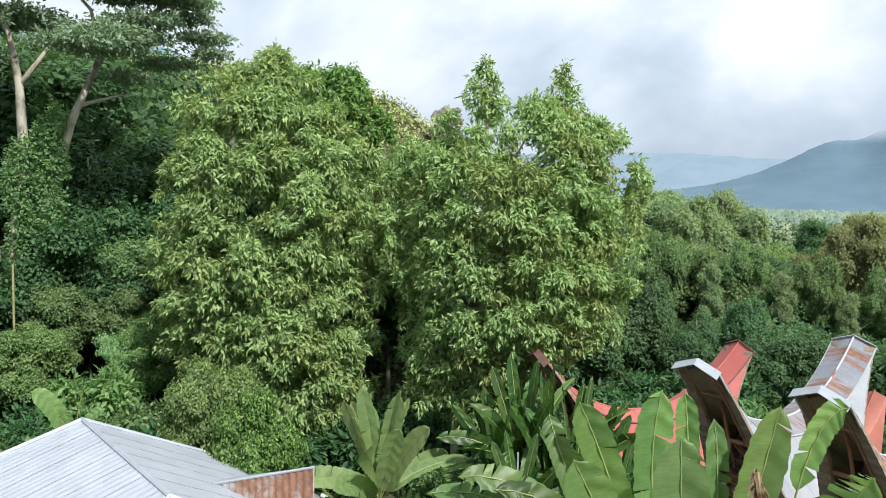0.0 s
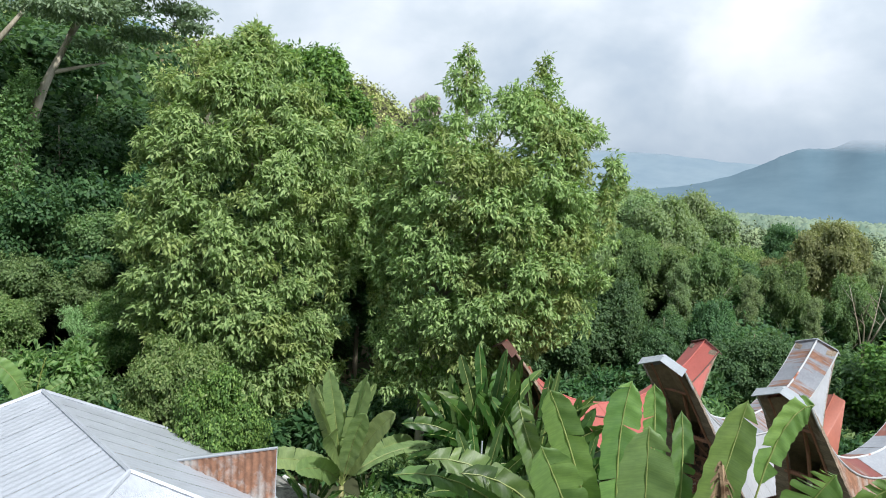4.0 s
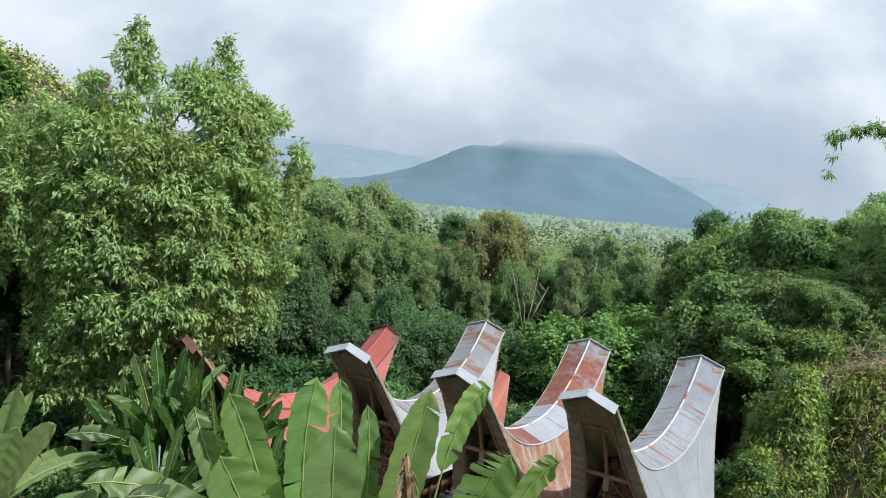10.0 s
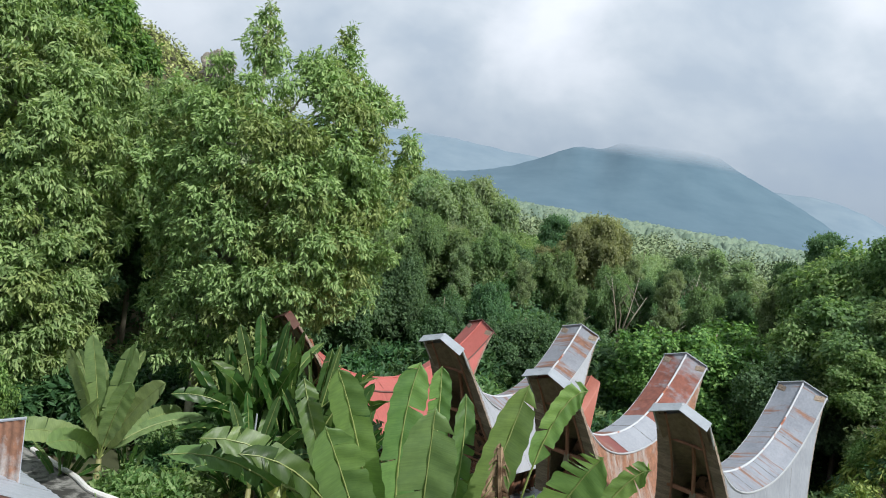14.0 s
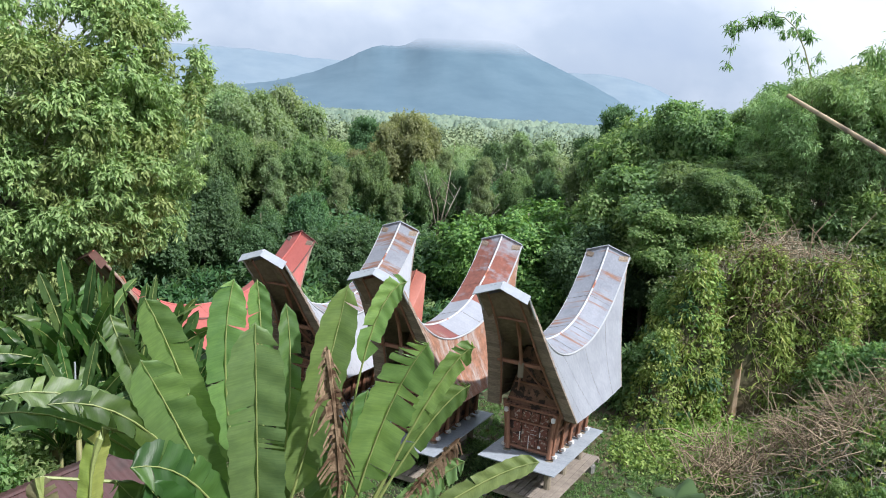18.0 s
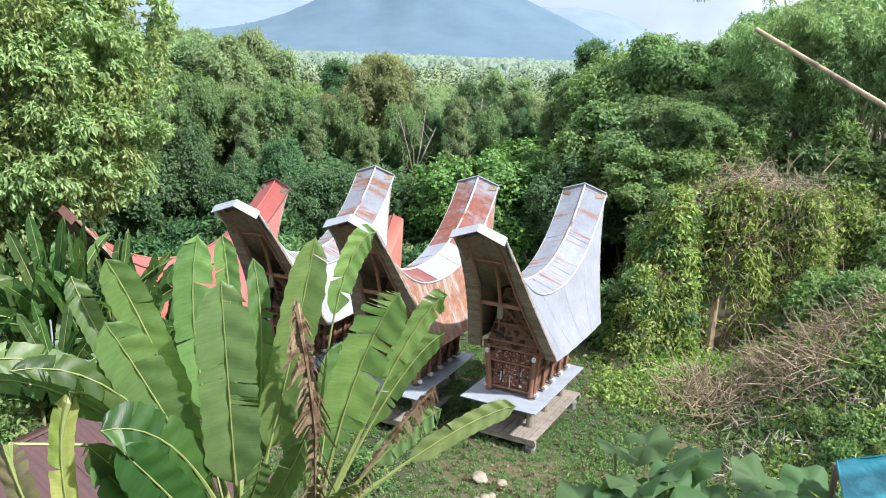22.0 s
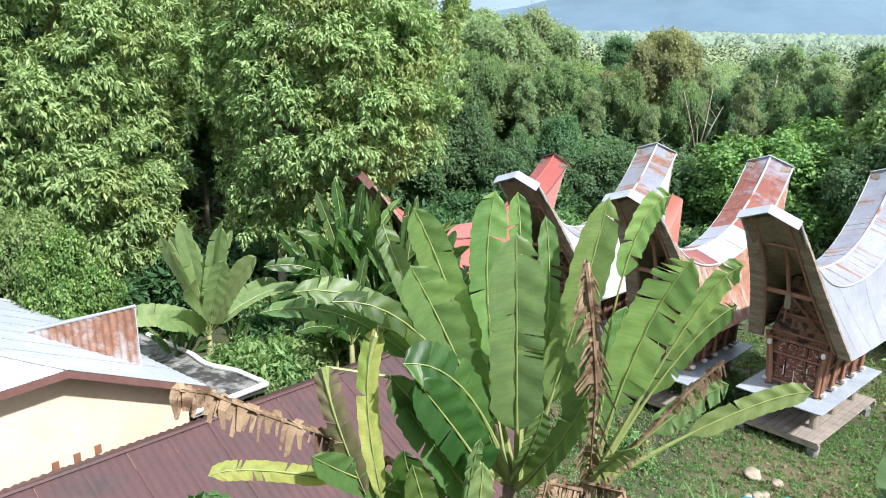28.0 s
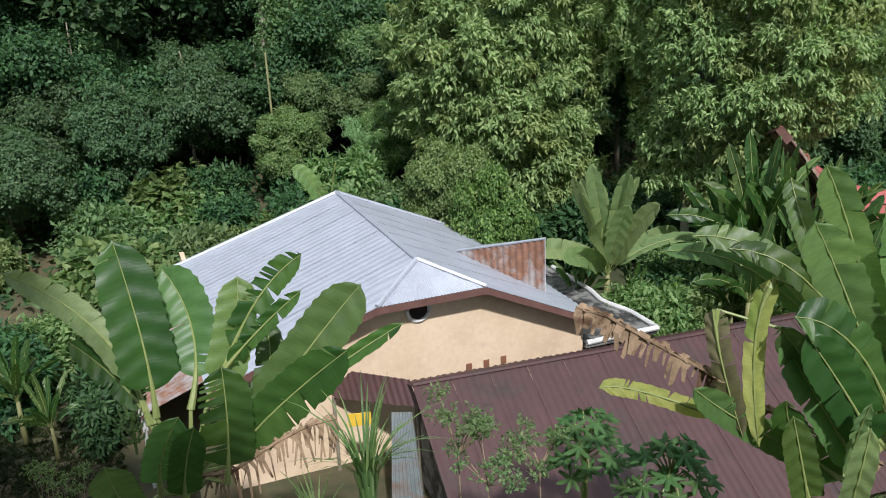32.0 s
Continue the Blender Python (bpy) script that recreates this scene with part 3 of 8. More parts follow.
ROUND = tree("tree", "green broad-leaved forest tree", "tree", 14, 0.22, blobs_round(14, 4.6, 1), 3400, 15, 0.28, M_LEAF, M_BARK, 1, m=pose(0, 0, -200), group="forest trees", shell=0.7, jit=0.5, spread=0.7, slim=0.6, droop=0.3)
DARKT = tree("tree", "dark green dense forest tree", "tree", 13, 0.22, blobs_round(13, 4.8, 2, 11, 0.25), 3200, 15, 0.28, M_DEEP, M_BARK, 2, m=pose(0, 0, -200), group="forest trees", shell=0.7, jit=0.5, spread=0.7, slim=0.6, droop=0.3)
TALL = tree("tree", "tall slim forest tree with pale trunk", "tree", 18, 0.2, blobs_round(18, 3.6, 3, 9, 0.5), 2800, 15, 0.28, M_LEAF, M_PALE, 3, m=pose(0, 0, -200), group="forest trees", shell=0.7, jit=0.5, spread=0.7, slim=0.6, droop=0.3)
BROWN = tree("tree", "olive brown crowned tree with bare lower trunk", "tree", 16, 0.2, blobs_round(16, 4.2, 4, 8, 0.5), 2200, 15, 0.28, M_DRYL, M_PALE, 4, m=pose(0, 0, -200), group="forest trees", shell=0.7, jit=0.5, spread=0.7, slim=0.6, droop=0.3)
MANGO = tree("tree", "dense glossy dark green round tree", "tree", 10, 0.25, blobs_round(10, 4.8, 5, 14, 0.12), 3200, 15, 0.28, M_MANGO, M_BARK, 5, m=pose(0, 0, -200), group="forest trees", shell=0.7, jit=0.5, spread=0.7, slim=0.6, droop=0.3)
YEL = tree("tree", "yellowish green leafy tree", "tree", 12, 0.18, blobs_round(12, 4.2, 6, 10, 0.3), 3400, 15, 0.28, M_LEAFY, M_BARK, 6, m=pose(0, 0, -200), group="forest trees", shell=0.7, jit=0.5, spread=0.7, slim=0.6, droop=0.3)
HAZE = tree("tree", "billowy pale green forest tree", "tree", 15, 0.25, blobs_round(15, 5.0, 7, 14, 0.22, 1.0), 3800, 15, 0.28, M_HAZE, M_PALE, 7, m=pose(0, 0, -200), group="forest trees", shell=0.72, jit=0.5, spread=0.7, slim=0.6, droop=0.3)


def blobs_layered(h, w, seed, n=26, lo=0.45):
    """Flat leaf layers with gaps between them."""
    rng = random.Random(seed)
    out = []
    for i in range(n):
        g = lo + (0.99 - lo) * i / (n - 1)
        a = i * 2.4 + rng.uniform(-0.4, 0.4)
        k = w * (1.05 - 0.75 * ((g - lo) / (1 - lo)) ** 2) * rng.uniform(0.25, 0.95)
        s = w * rng.uniform(0.16, 0.3)
        out.append(((math.cos(a) * k, math.sin(a) * k, h * g), (s, s, s * 0.36)))
    return out


LAYER = tree("tree", "dark tree with open flat leaf layers", "tree", 16, 0.24, blobs_layered(16, 4.2, 8), 2600, 14, 0.26, M_DEEP, M_PALE, 8, m=pose(0, 0, -200), group="forest trees", shell=0.4, jit=0.6, spread=0.8, slim=0.5, droop=0.15, limbs=16, reach=0.42)
OPEN = tree("tree", "pale green open-crowned tree with visible branches", "tree", 17, 0.2, blobs_layered(17, 3.6, 9, 22, 0.5), 2400, 14, 0.26, M_HAZE, M_PALE, 9, m=pose(0, 0, -200), group="forest trees", shell=0.4, jit=0.6, spread=0.9, slim=0.5, droop=0.2, limbs=16, reach=0.42)


LOW = {}
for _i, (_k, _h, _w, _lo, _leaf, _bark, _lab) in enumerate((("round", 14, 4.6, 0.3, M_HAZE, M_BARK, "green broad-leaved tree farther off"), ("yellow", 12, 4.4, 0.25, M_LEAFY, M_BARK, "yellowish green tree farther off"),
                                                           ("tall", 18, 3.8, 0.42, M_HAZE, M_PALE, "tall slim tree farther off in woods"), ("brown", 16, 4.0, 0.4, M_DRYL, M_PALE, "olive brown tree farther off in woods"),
                                                           ("dark", 13, 4.8, 0.2, M_DARK, M_BARK, "green tree on the slope with shade-dark leaves"))):
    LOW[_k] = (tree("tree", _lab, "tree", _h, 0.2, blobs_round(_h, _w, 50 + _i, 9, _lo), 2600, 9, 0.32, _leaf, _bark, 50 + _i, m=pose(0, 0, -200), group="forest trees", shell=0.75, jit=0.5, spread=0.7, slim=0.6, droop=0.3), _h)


def bamboo(seed, h=12, n=22, label="bamboo clump with arching feathery green culms"):
    rng = random.Random(seed)
    t = thing("bamboo_clump", label, "bamboo", pose(0, 0, -200), "bamboo clumps")
    blobs = []
    for _ in range(n):
        a = rng.uniform(0, 6.28)
        o = Vector((math.cos(a), math.sin(a), 0)) * rng.uniform(0.1, 1.1)
        hh = h * rng.uniform(0.7, 1.1)
        bend = hh * rng.uniform(0.1, 0.4)
        pts = [o + Vector((math.cos(a) * bend * g ** 2.4, math.sin(a) * bend * g ** 2.4, hh * (g - 0.16 * g ** 4))) for g in (0, 0.25, 0.5, 0.7, 0.85, 1.0)]
        part("culm", tube(pts, [0.045, 0.043, 0.035, 0.026, 0.016, 0.006], 5), M_CULM, t)
        for g0, g1 in ((2, 3), (3, 4), (4, 5)):
            for k in (0.25, 0.75):
                p = pts[g0].lerp(pts[g1], k)
                s = rng.uniform(0.5, 1.0)
                blobs.append(((p.x, p.y, p.z - 0.2), (s, s, s * 0.7)))
    v, f = leaves(5600, blobs, 6, 0.3, 0.24, 0.75, seed, 0.2)
    part("foliage", raw("foliage", v, f), M_BAMB, t)
    return t


M_CULM = surface("bamboo_culm", (0.14, 0.16, 0.06), (0.36, 0.34, 0.17), 2, 0.5, 0.1)
BAMBOO = bamboo(21)


def plant(proto, az, d, scale=1.0, turn=None, sink=0.2, z=None, stretch=1.0):
    p = at(az, d)
    zz = (ground_z(p.x, p.y) - sink) if z is None else z
    c = copy_thing(proto, pose(p.x, p.y, zz, 0, 0, (az * 37 + d * 11) % 360 if turn is None else turn))
    c.scale = (scale, scale, scale * stretch)
    return c


def top(el, d):
    """Height of something whose top stands at that elevation, at a distance."""
    return 12.5 + d * math.tan(radians(el))


CROWN_TOP = {}


def crown_top(proto):
    """Height of a tree's highest leaf."""
    if proto.name not in CROWN_TOP:
        CROWN_TOP[proto.name] = sorted(v.co.z for c in proto.children for v in c.data.vertices)[-40 if proto.name.startswith("tree") else -400] * 0.97
    return CROWN_TOP[proto.name]


def plant_to(proto, az, d, el, wide=1.0):
    """Plant a tree so high that its top reaches an elevation angle."""
    p = at(az, d)
    g = ground_z(p.x, p.y)
    s = max(0.3, (top(el, d) - g) / crown_top(proto))
    c = copy_thing(proto, pose(p.x, p.y, g - 0.2, 0, 0, (az * 53 + d * 17) % 360))
    w = s * wide
    c.scale = (w, w, s)
    return c


def forest():
    rng = random.Random(77)
    # valley forest behind the barns: bearing, distance, elevation of the top, kind
    for az, d, el, kind, wide in (
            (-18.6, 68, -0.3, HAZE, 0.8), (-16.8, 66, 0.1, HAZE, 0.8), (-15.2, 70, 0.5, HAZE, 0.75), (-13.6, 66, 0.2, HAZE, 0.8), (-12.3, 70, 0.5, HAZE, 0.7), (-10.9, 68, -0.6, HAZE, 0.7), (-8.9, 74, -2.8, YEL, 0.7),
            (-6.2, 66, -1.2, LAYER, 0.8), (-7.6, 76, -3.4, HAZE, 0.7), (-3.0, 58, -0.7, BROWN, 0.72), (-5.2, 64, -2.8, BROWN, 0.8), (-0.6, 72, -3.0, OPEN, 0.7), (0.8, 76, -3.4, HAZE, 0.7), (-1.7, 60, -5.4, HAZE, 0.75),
            (2.4, 70, -3.9, ROUND, 0.7), (3.4, 68, -2.2, DARKT, 0.62), (4.6, 62, -1.6, OPEN, 0.75), (6.4, 62, -2.0, OPEN, 0.75), (7.8, 70, -3.8, ROUND, 0.8), (10.9, 60, 0.6, LAYER, 0.8), (9.0, 62, -1.6, LAYER, 0.7), (11.6, 58, -1.4, DARKT, 0.6), (12.8, 60, -1.0, ROUND, 0.8),
            (-19.4, 58, -2.6, HAZE, 0.8), (-16.9, 56, -3.2, ROUND, 0.9), (-14.2, 58, -3.0, HAZE, 0.8), (-11.6, 56, -3.2, ROUND, 0.85), (-9.0, 60, -3.2, DARKT, 0.9), (-7.0, 56, -5.0, ROUND, 0.9), (0.6, 56, -6.4, ROUND, 0.8), (2.6, 58, -4.8, DARKT, 0.8), (7.6, 58, -4.6, DARKT, 0.8), (9.8, 54, -4.2, ROUND, 0.9),
            (-19.0, 48, -6.0, DARKT, 1.0), (-16.0, 48, -5.4, DARKT, 0.7), (-13.0, 47, -7.6, DARKT, 0.8), (-9.6, 48, -6.2, DARKT, 0.7), (-7.2, 46, -8.0, DARKT, 1.0), (-4.4, 47, -9.4, DARKT, 1.0), (-1.6, 48, -9.2, DARKT, 1.0), (1.0, 47, -9.6, DARKT, 1.0),
            (5.5, 45, -6.2, MANGO, 1.25), (2.6, 45, -8.2, MANGO, 1.0), (7.8, 45.5, -7.6, MANGO, 1.0), (9.2, 46, -6.6, ROUND, 1.0), (12.6, 44, -4.0, YEL, 0.9), (11.4, 42, -7.0, DARKT, 1.0),
            (-21, 44, -7.0, DARKT, 1.0), (-24, 56, -1.0, ROUND, 1.0), (-27, 62, -2.0, HAZE, 1.0), (-21, 70, 0.0, HAZE, 0.8)):
        plant_to(kind, az, d, el, wide)
    for az, d, el, kind in ((-17.5, 53, -3.6, OPEN), (-15.4, 54, -2.2, TALL), (-12.2, 52, -4.2, OPEN), (-10.2, 54, -2.6, TALL), (-7.8, 53, -4.6, OPEN), (-5.6, 54, -3.4, TALL), (-3.8, 52, -5.6, OPEN), (-1.9, 54, -3.9, TALL), (0.4, 54, -4.4, LAYER), (2.2, 53, -3.4, OPEN), (4.3, 54, -4.2, TALL), (6.4, 53, -4.0, LAYER), (8.6, 52, -3.2, OPEN)):
        plant_to(kind, az, d, el, 0.62)
    # trees on and behind the bank
    for az, d, el, kind, wide in (
            (13.4, 50, -0.8, ROUND, 0.9), (14.6, 48, 0.1, YEL, 0.9), (15.9, 47, 1.2, ROUND, 0.95), (17.2, 49, 0.6, ROUND, 1.0), (18.3, 46, 0.2, YEL, 1.0), (19.5, 48, 0.9, ROUND, 1.0), (21.0, 47, 1.4, ROUND, 1.0), (22.5, 49, 2.8, ROUND, 1.0), (24.2, 50, 3.4, ROUND, 1.0), (26.2, 50, 4.2, YEL, 1.0),
            (28.6, 53, 4.4, ROUND, 1.0), (31.5, 58, 5.4, ROUND, 1.1), (35.5, 56, 5.8, ROUND, 1.2), (40, 58, 4.5, ROUND, 1.1), (46, 56, 1.5, ROUND, 1.2),
            (13.8, 43, -4.2, YEL, 1.1), (15.2, 43, -2.8, ROUND, 1.2), (16.8, 42, -2.6, ROUND, 1.2), (18.6, 42, -2.8, ROUND, 1.2), (20.2, 42.5, -1.6, ROUND, 1.2), (22.0, 43, -1.0, YEL, 1.1), (24.0, 44, -0.6, ROUND, 1.0), (26.4, 45, 0.4, ROUND, 1.0),
            (16.0, 39.5, -5.4, YEL, 1.3), (18.0, 40, -5.0, ROUND, 1.2), (33.0, 46, 1.0, YEL, 0.9), (38.0, 46, 1.5, ROUND, 0.9), (43, 44, 2.0, YEL, 1.0)):
        plant_to(kind, az, d, el, wide)
    for az, d, el in ((21.6, 44, 0.8), (23.4, 43, 2.2), (25.2, 44, 3.0), (27.2, 43, 3.4), (30.0, 45, 2.6), (34.5, 42, 0.6), (32.8, 47, 4.6), (35.6, 47, 5.2), (38.4, 46, 3.4)):
        plant_to(BAMBOO, az, d, el, 1.0)
    # slope above the house
    for i in range(64):
        az = rng.uniform(-104, -46)
        d = rng.uniform(42, 62)
        plant(LOW["dark"][0], az, d, rng.uniform(0.55, 0.95))
    # woods farther down the valley
    for i in range(95):
        az = rng.uniform(-24, 14.5)
        d = math.exp(rng.uniform(math.log(90), math.log(215)))
        plant_to(LOW[rng.choice(("round", "round", "yellow", "tall", "brown", "round"))][0], az, d, rng.uniform(-4.8, -2.6), rng.uniform(0.7, 0.95))
    for az, d, el, kind, wide in ((-52, 60, 4.0, LOW['dark'][0], 1.3), (-60, 56, 8.0, LOW['dark'][0], 1.4), (-66, 54, 8.5, LOW['dark'][0], 1.3), (-72, 52, 8, LOW['dark'][0], 1.3), (-79, 50, 8, LOW['dark'][0], 1.3), (-56, 66, 6.0, LOW['dark'][0], 1.3), (-48, 58, 1.0, LOW['dark'][0], 1.2),
                                  (-35, 52, -1.0, DARKT, 1.3), (-33, 44, -5.0, DARKT, 1.1), (-40, 56, 3.0, DARKT, 1.0), (-46.5, 44, -7.0, ROUND, 0.9), (-43.5, 40, -9.5, MANGO, 0.8), (-52.5, 42, -6.5, ROUND, 1.0), (-56, 42, -6, ROUND, 0.9), (-54.2, 45, -2.5, ROUND, 0.9), (-50.6, 44, -3.0, ROUND, 0.9), (-57.6, 40, -8.5, YEL, 0.9), (-34.3, 43, 2.6, YEL, 0.7), (-33.2, 47, 3.4, ROUND, 0.7), (-46.4, 30, -11.4, YEL, 0.7), (-44.4, 29, -13.2, MANGO, 0.6), (-50.2, 40, -8.5, YEL, 0.9), (-61, 44, -8, DARKT, 1.0), (-68, 40, -6, DARKT, 0.9), (-64, 42, -4, DARKT, 0.9), (-72, 42, -5, DARKT, 1.0), (-76, 38, -8, DARKT, 1.0)):
        plant_to(kind, az, d, el, wide)
    # unseen trees, added behind the viewpoint only to shade the yard
    for x, y, h, kind, w in ((-6.0, -9.8, 21.5, DARKT, 0.8), (-10.5, -9.0, 20, ROUND, 0.8), (-1.6, -8.6, 21.5, DARKT, 0.62), (0.8, -6.6, 24.0, TALL, 0.85)):
        c = copy_thing(kind, pose(x, y, ground_z(x, y) - 0.2, 0, 0, x * 40))
        k = (h - ground_z(x, y)) / crown_top(kind)
        c.scale = (k * w, k * w, k)
    for az, d, el in ((-70, 47, -2.5), (-52, 40, -9.5)):
        plant_to(BAMBOO, az, d, el, 0.9)


forest()


# ---- the large trees in front ----
def row_at(rows, el):
    """Left and right bearing of a crown at an elevation angle."""
    e = [q[0] for q in rows][::-1]
    return np.interp(el, e, [q[1] for q in rows][::-1]), np.interp(el, e, [q[2] for q in rows][::-1])


def clumped_tree(label, d, stem, rows, spires, clumps, tips, size, leaf, seed, r0=0.24, limbs=26, slim=0.3, droop=0.75, young=None):
    """A tree built of separate leaf clumps inside an outline (elevation, left and right bearing), with limbs reaching into them."""
    young = young or M_YOUNG
    rng = random.Random(seed)
    base = at(stem[0][0], d)
    g = ground_z(base.x, base.y)
    t = thing("tree", label, "tree", pose(base.x, base.y, g), "large trees before the hill")

    def local(az, el, dd=0.0):
        q = at(az, d + dd)
        return Vector((q.x - base.x, q.y - base.y, top(el, d + dd) - g))
    blobs = []
    e1, e0 = rows[0][0], rows[-1][0]
    widest = max(b - a for _, a, b in rows)
    while len(blobs) < clumps:
        el = rng.uniform(e0, e1)
        a, b = row_at(rows, el)
        if rng.random() > (b - a) / widest + 0.1:
            continue
        u = rng.uniform(-1, 1)
        half = radians(b - a) * d / 2
        s = min(rng.uniform(0.32, 0.85), 0.22 + half * 0.45)
        k = max(0.0, 1 - s * 0.75 / max(half, 0.3))
        dep = rng.choice((-1, -1, -1, 1)) * math.sqrt(max(0.0, 1 - u * u)) * half * rng.uniform(0.45, 0.85)
        c = local((a + b) / 2 + u * k * (b - a) / 2, el, dep)
        blobs.append((tuple(c), (s, s, s * rng.uniform(0.6, 0.95))))
    for _ in range(clumps // 3):      # loose sprays past the outline
        el = rng.uniform(e0, e1)
        a, b = row_at(rows, el)
        az = a - rng.uniform(-0.4, 1.1) if rng.random() < 0.5 else b + rng.uniform(-0.4, 1.0)
        s = rng.uniform(0.16, 0.36)
        blobs.append((tuple(local(az, el, rng.uniform(-1, 1))), (s, s, s * 1.2)))
    for az, el, s in spires:
        blobs.append((tuple(local(az, el)), (s, s, s * 1.3)))
    bm = bmesh.new()
    pts = [Vector((0, 0, -0.2))] + [local(a, e) for a, e in stem[1:]]
    n = len(pts)
    tube_into(bm, pts, [r0 * (1 - 0.88 * i / (n - 1)) for i in range(n)], 8)
    for c, r in rng.sample(blobs[:clumps], limbs):
        c = Vector(c)
        k = min(range(n), key=lambda i: abs(pts[i].z - (c.z - 1.6)))
        a = pts[max(k, 1)]
        m_ = a.lerp(c, 0.55) + Vector((0, 0, -0.25))
        tube_into(bm, [a, m_, c], [0.075, 0.05, 0.015], 5)
    part("trunk", bm, M_PALE, t, shade=True)
    yellow = [b for i, b in enumerate(blobs) if i % 4 == 0]
    green = [b for i, b in enumerate(blobs) if i % 4]
    for name, group, share, mat, label in (("crown", green, 0.76, leaf, ""), ("young_growth", yellow, 0.24, young, "yellower young leaf sprays")):
        v, f = leaves(int(tips * share), group, 7, size, slim, droop, seed + len(group), 0.4, 0.25, noise_amp=0.35, jit=0.9)
        part(name, raw(name, v, f), mat, t, label)
    return t


def big_trees():
    """The tall leafy trees that stand before the hill."""
    clumped_tree("tall leafy tree with drooping pale green leaves", 33.0,
                 [(-29.5, -20), (-29.4, -15), (-28.6, -8), (-27.6, 0), (-27.8, 6), (-28.0, 9.3)],
                 [(6.0, -29.2, -22.2), (4.4, -31.8, -19.6), (3.2, -32.6, -18.6), (1.8, -33.2, -17.6), (-2.0, -33.4, -17.9), (-5.7, -33.0, -18.1), (-8.3, -32.8, -18.5), (-10.6, -32.3, -21.5), (-13.0, -31.5, -23.6), (-15.4, -30.6, -25.8)],
                 [(-27.9, 9.3, 0.16), (-28.1, 8.7, 0.26), (-27.6, 8.1, 0.3), (-28.6, 7.7, 0.36), (-27.8, 7.2, 0.45), (-28.4, 6.4, 0.6), (-27.2, 6.2, 0.6), (-22.4, 9.0, 0.16), (-22.7, 8.3, 0.28), (-22.1, 7.6, 0.3), (-23.0, 7.0, 0.45), (-22.2, 6.2, 0.55), (-23.4, 5.8, 0.6), (-20.2, 5.0, 0.3), (-19.4, 4.2, 0.4), (-17.5, 2.2, 0.3)],
                 330, 22000, 0.23, M_LEAF2, 31, slim=0.34, droop=0.6)
    clumped_tree("tall leafy tree with drooping yellow-green leaves", 35.0,
                 [(-39.2, -20), (-39.3, -16), (-40.2, -8), (-41.4, 0), (-42.2, 5), (-42.4, 9)],
                 [(9.2, -42.8, -42.0), (7.8, -44.8, -40.8), (6.2, -46.6, -39.8), (5.0, -48.2, -38.4), (2.5, -48.6, -36.6), (0.0, -48.9, -35.0), (-2.5, -49.3, -35.3), (-5.8, -49.9, -36.0), (-10.2, -49.4, -36.0), (-13.5, -46.0, -36.4), (-16.0, -44.5, -37.4), (-18.2, -43.5, -39.0)],
                 [(-42.4, 9.3, 0.2), (-42.2, 8.7, 0.35), (-44.8, 8.0, 0.22), (-44.6, 7.4, 0.35), (-45.6, 6.8, 0.3), (-48.6, 5.4, 0.4)],
                 330, 19500, 0.27, M_LEAF2, 32, slim=0.32, droop=0.65)
    clumped_tree("dark green round-topped tree with pale branches", 39.0,
                 [(-38.2, -16), (-38.0, -6), (-37.9, -1), (-38.1, 2.5), (-38.3, 6.5)],
                 [(8.0, -39.4, -37.4), (7.4, -40.6, -36.6), (6.0, -41.2, -35.8), (4.4, -41.0, -35.3), (3.0, -40.4, -35.6), (1.8, -39.6, -36.4)],
                 [], 70, 7500, 0.27, M_MANGO, 33, 0.2, 22, 0.4, young=M_MANGO)


M_YOUNG = leafy("young_olive_leaves", (0.14, 0.2, 0.07), (0.24, 0.315, 0.112), (0.35, 0.42, 0.165), hue=0.015)
M_LEAF2 = leafy("drooping_leaves", (0.135, 0.205, 0.08), (0.24, 0.34, 0.135), (0.36, 0.455, 0.195), hue=0.015)
big_trees()


def albizia(az, d, base_z, pts_el, label, seed):
    """A tall spreading tree with a pale forked trunk and flat leaf layers."""
    p = at(az, d)
    t = thing("tree", label, "tree", pose(p.x, p.y, base_z), group="tall trees on the slope")
    bm = bmesh.new()

    def w(a, el, dd=0.0):
        q = at(a, d + dd, top(el, d + dd))
        return Vector((q.x - p.x, q.y - p.y, q.z - base_z))
    for chain, r in pts_el[0]:
        tube_into(bm, [w(*c) for c in chain], [r * (1 - 0.75 * i / (len(chain) - 1)) for i in range(len(chain))], 8)
    part("trunk", bm, M_PALE, t, shade=True)
    blobs = []
    for a, el, s, dd in pts_el[1]:
        c = w(a, el, dd)
        blobs.append((tuple(c), (s * 1.3, s * 1.3, s * 0.16)))
    v, f = leaves(23000, blobs, 4, 0.25, 0.4, 0.05, seed, 0.3)
    part("crown", raw("crown", v, f), M_DARK2, t)
    rng = random.Random(seed)
    for k in range(2):
        v, f = leaves(3400, [(tuple(w(a + rng.uniform(-0.4, 0.4), el)), (0.62, 0.62, 0.75)) for a, el in pts_el[2][k]], 4, 0.2, 0.5, 0.4, seed + 7 + k, 0.6)
        part("climbing_vine", raw("climbing_vine", v, f), M_LEAF, t, "leafy vine clothing the trunk")


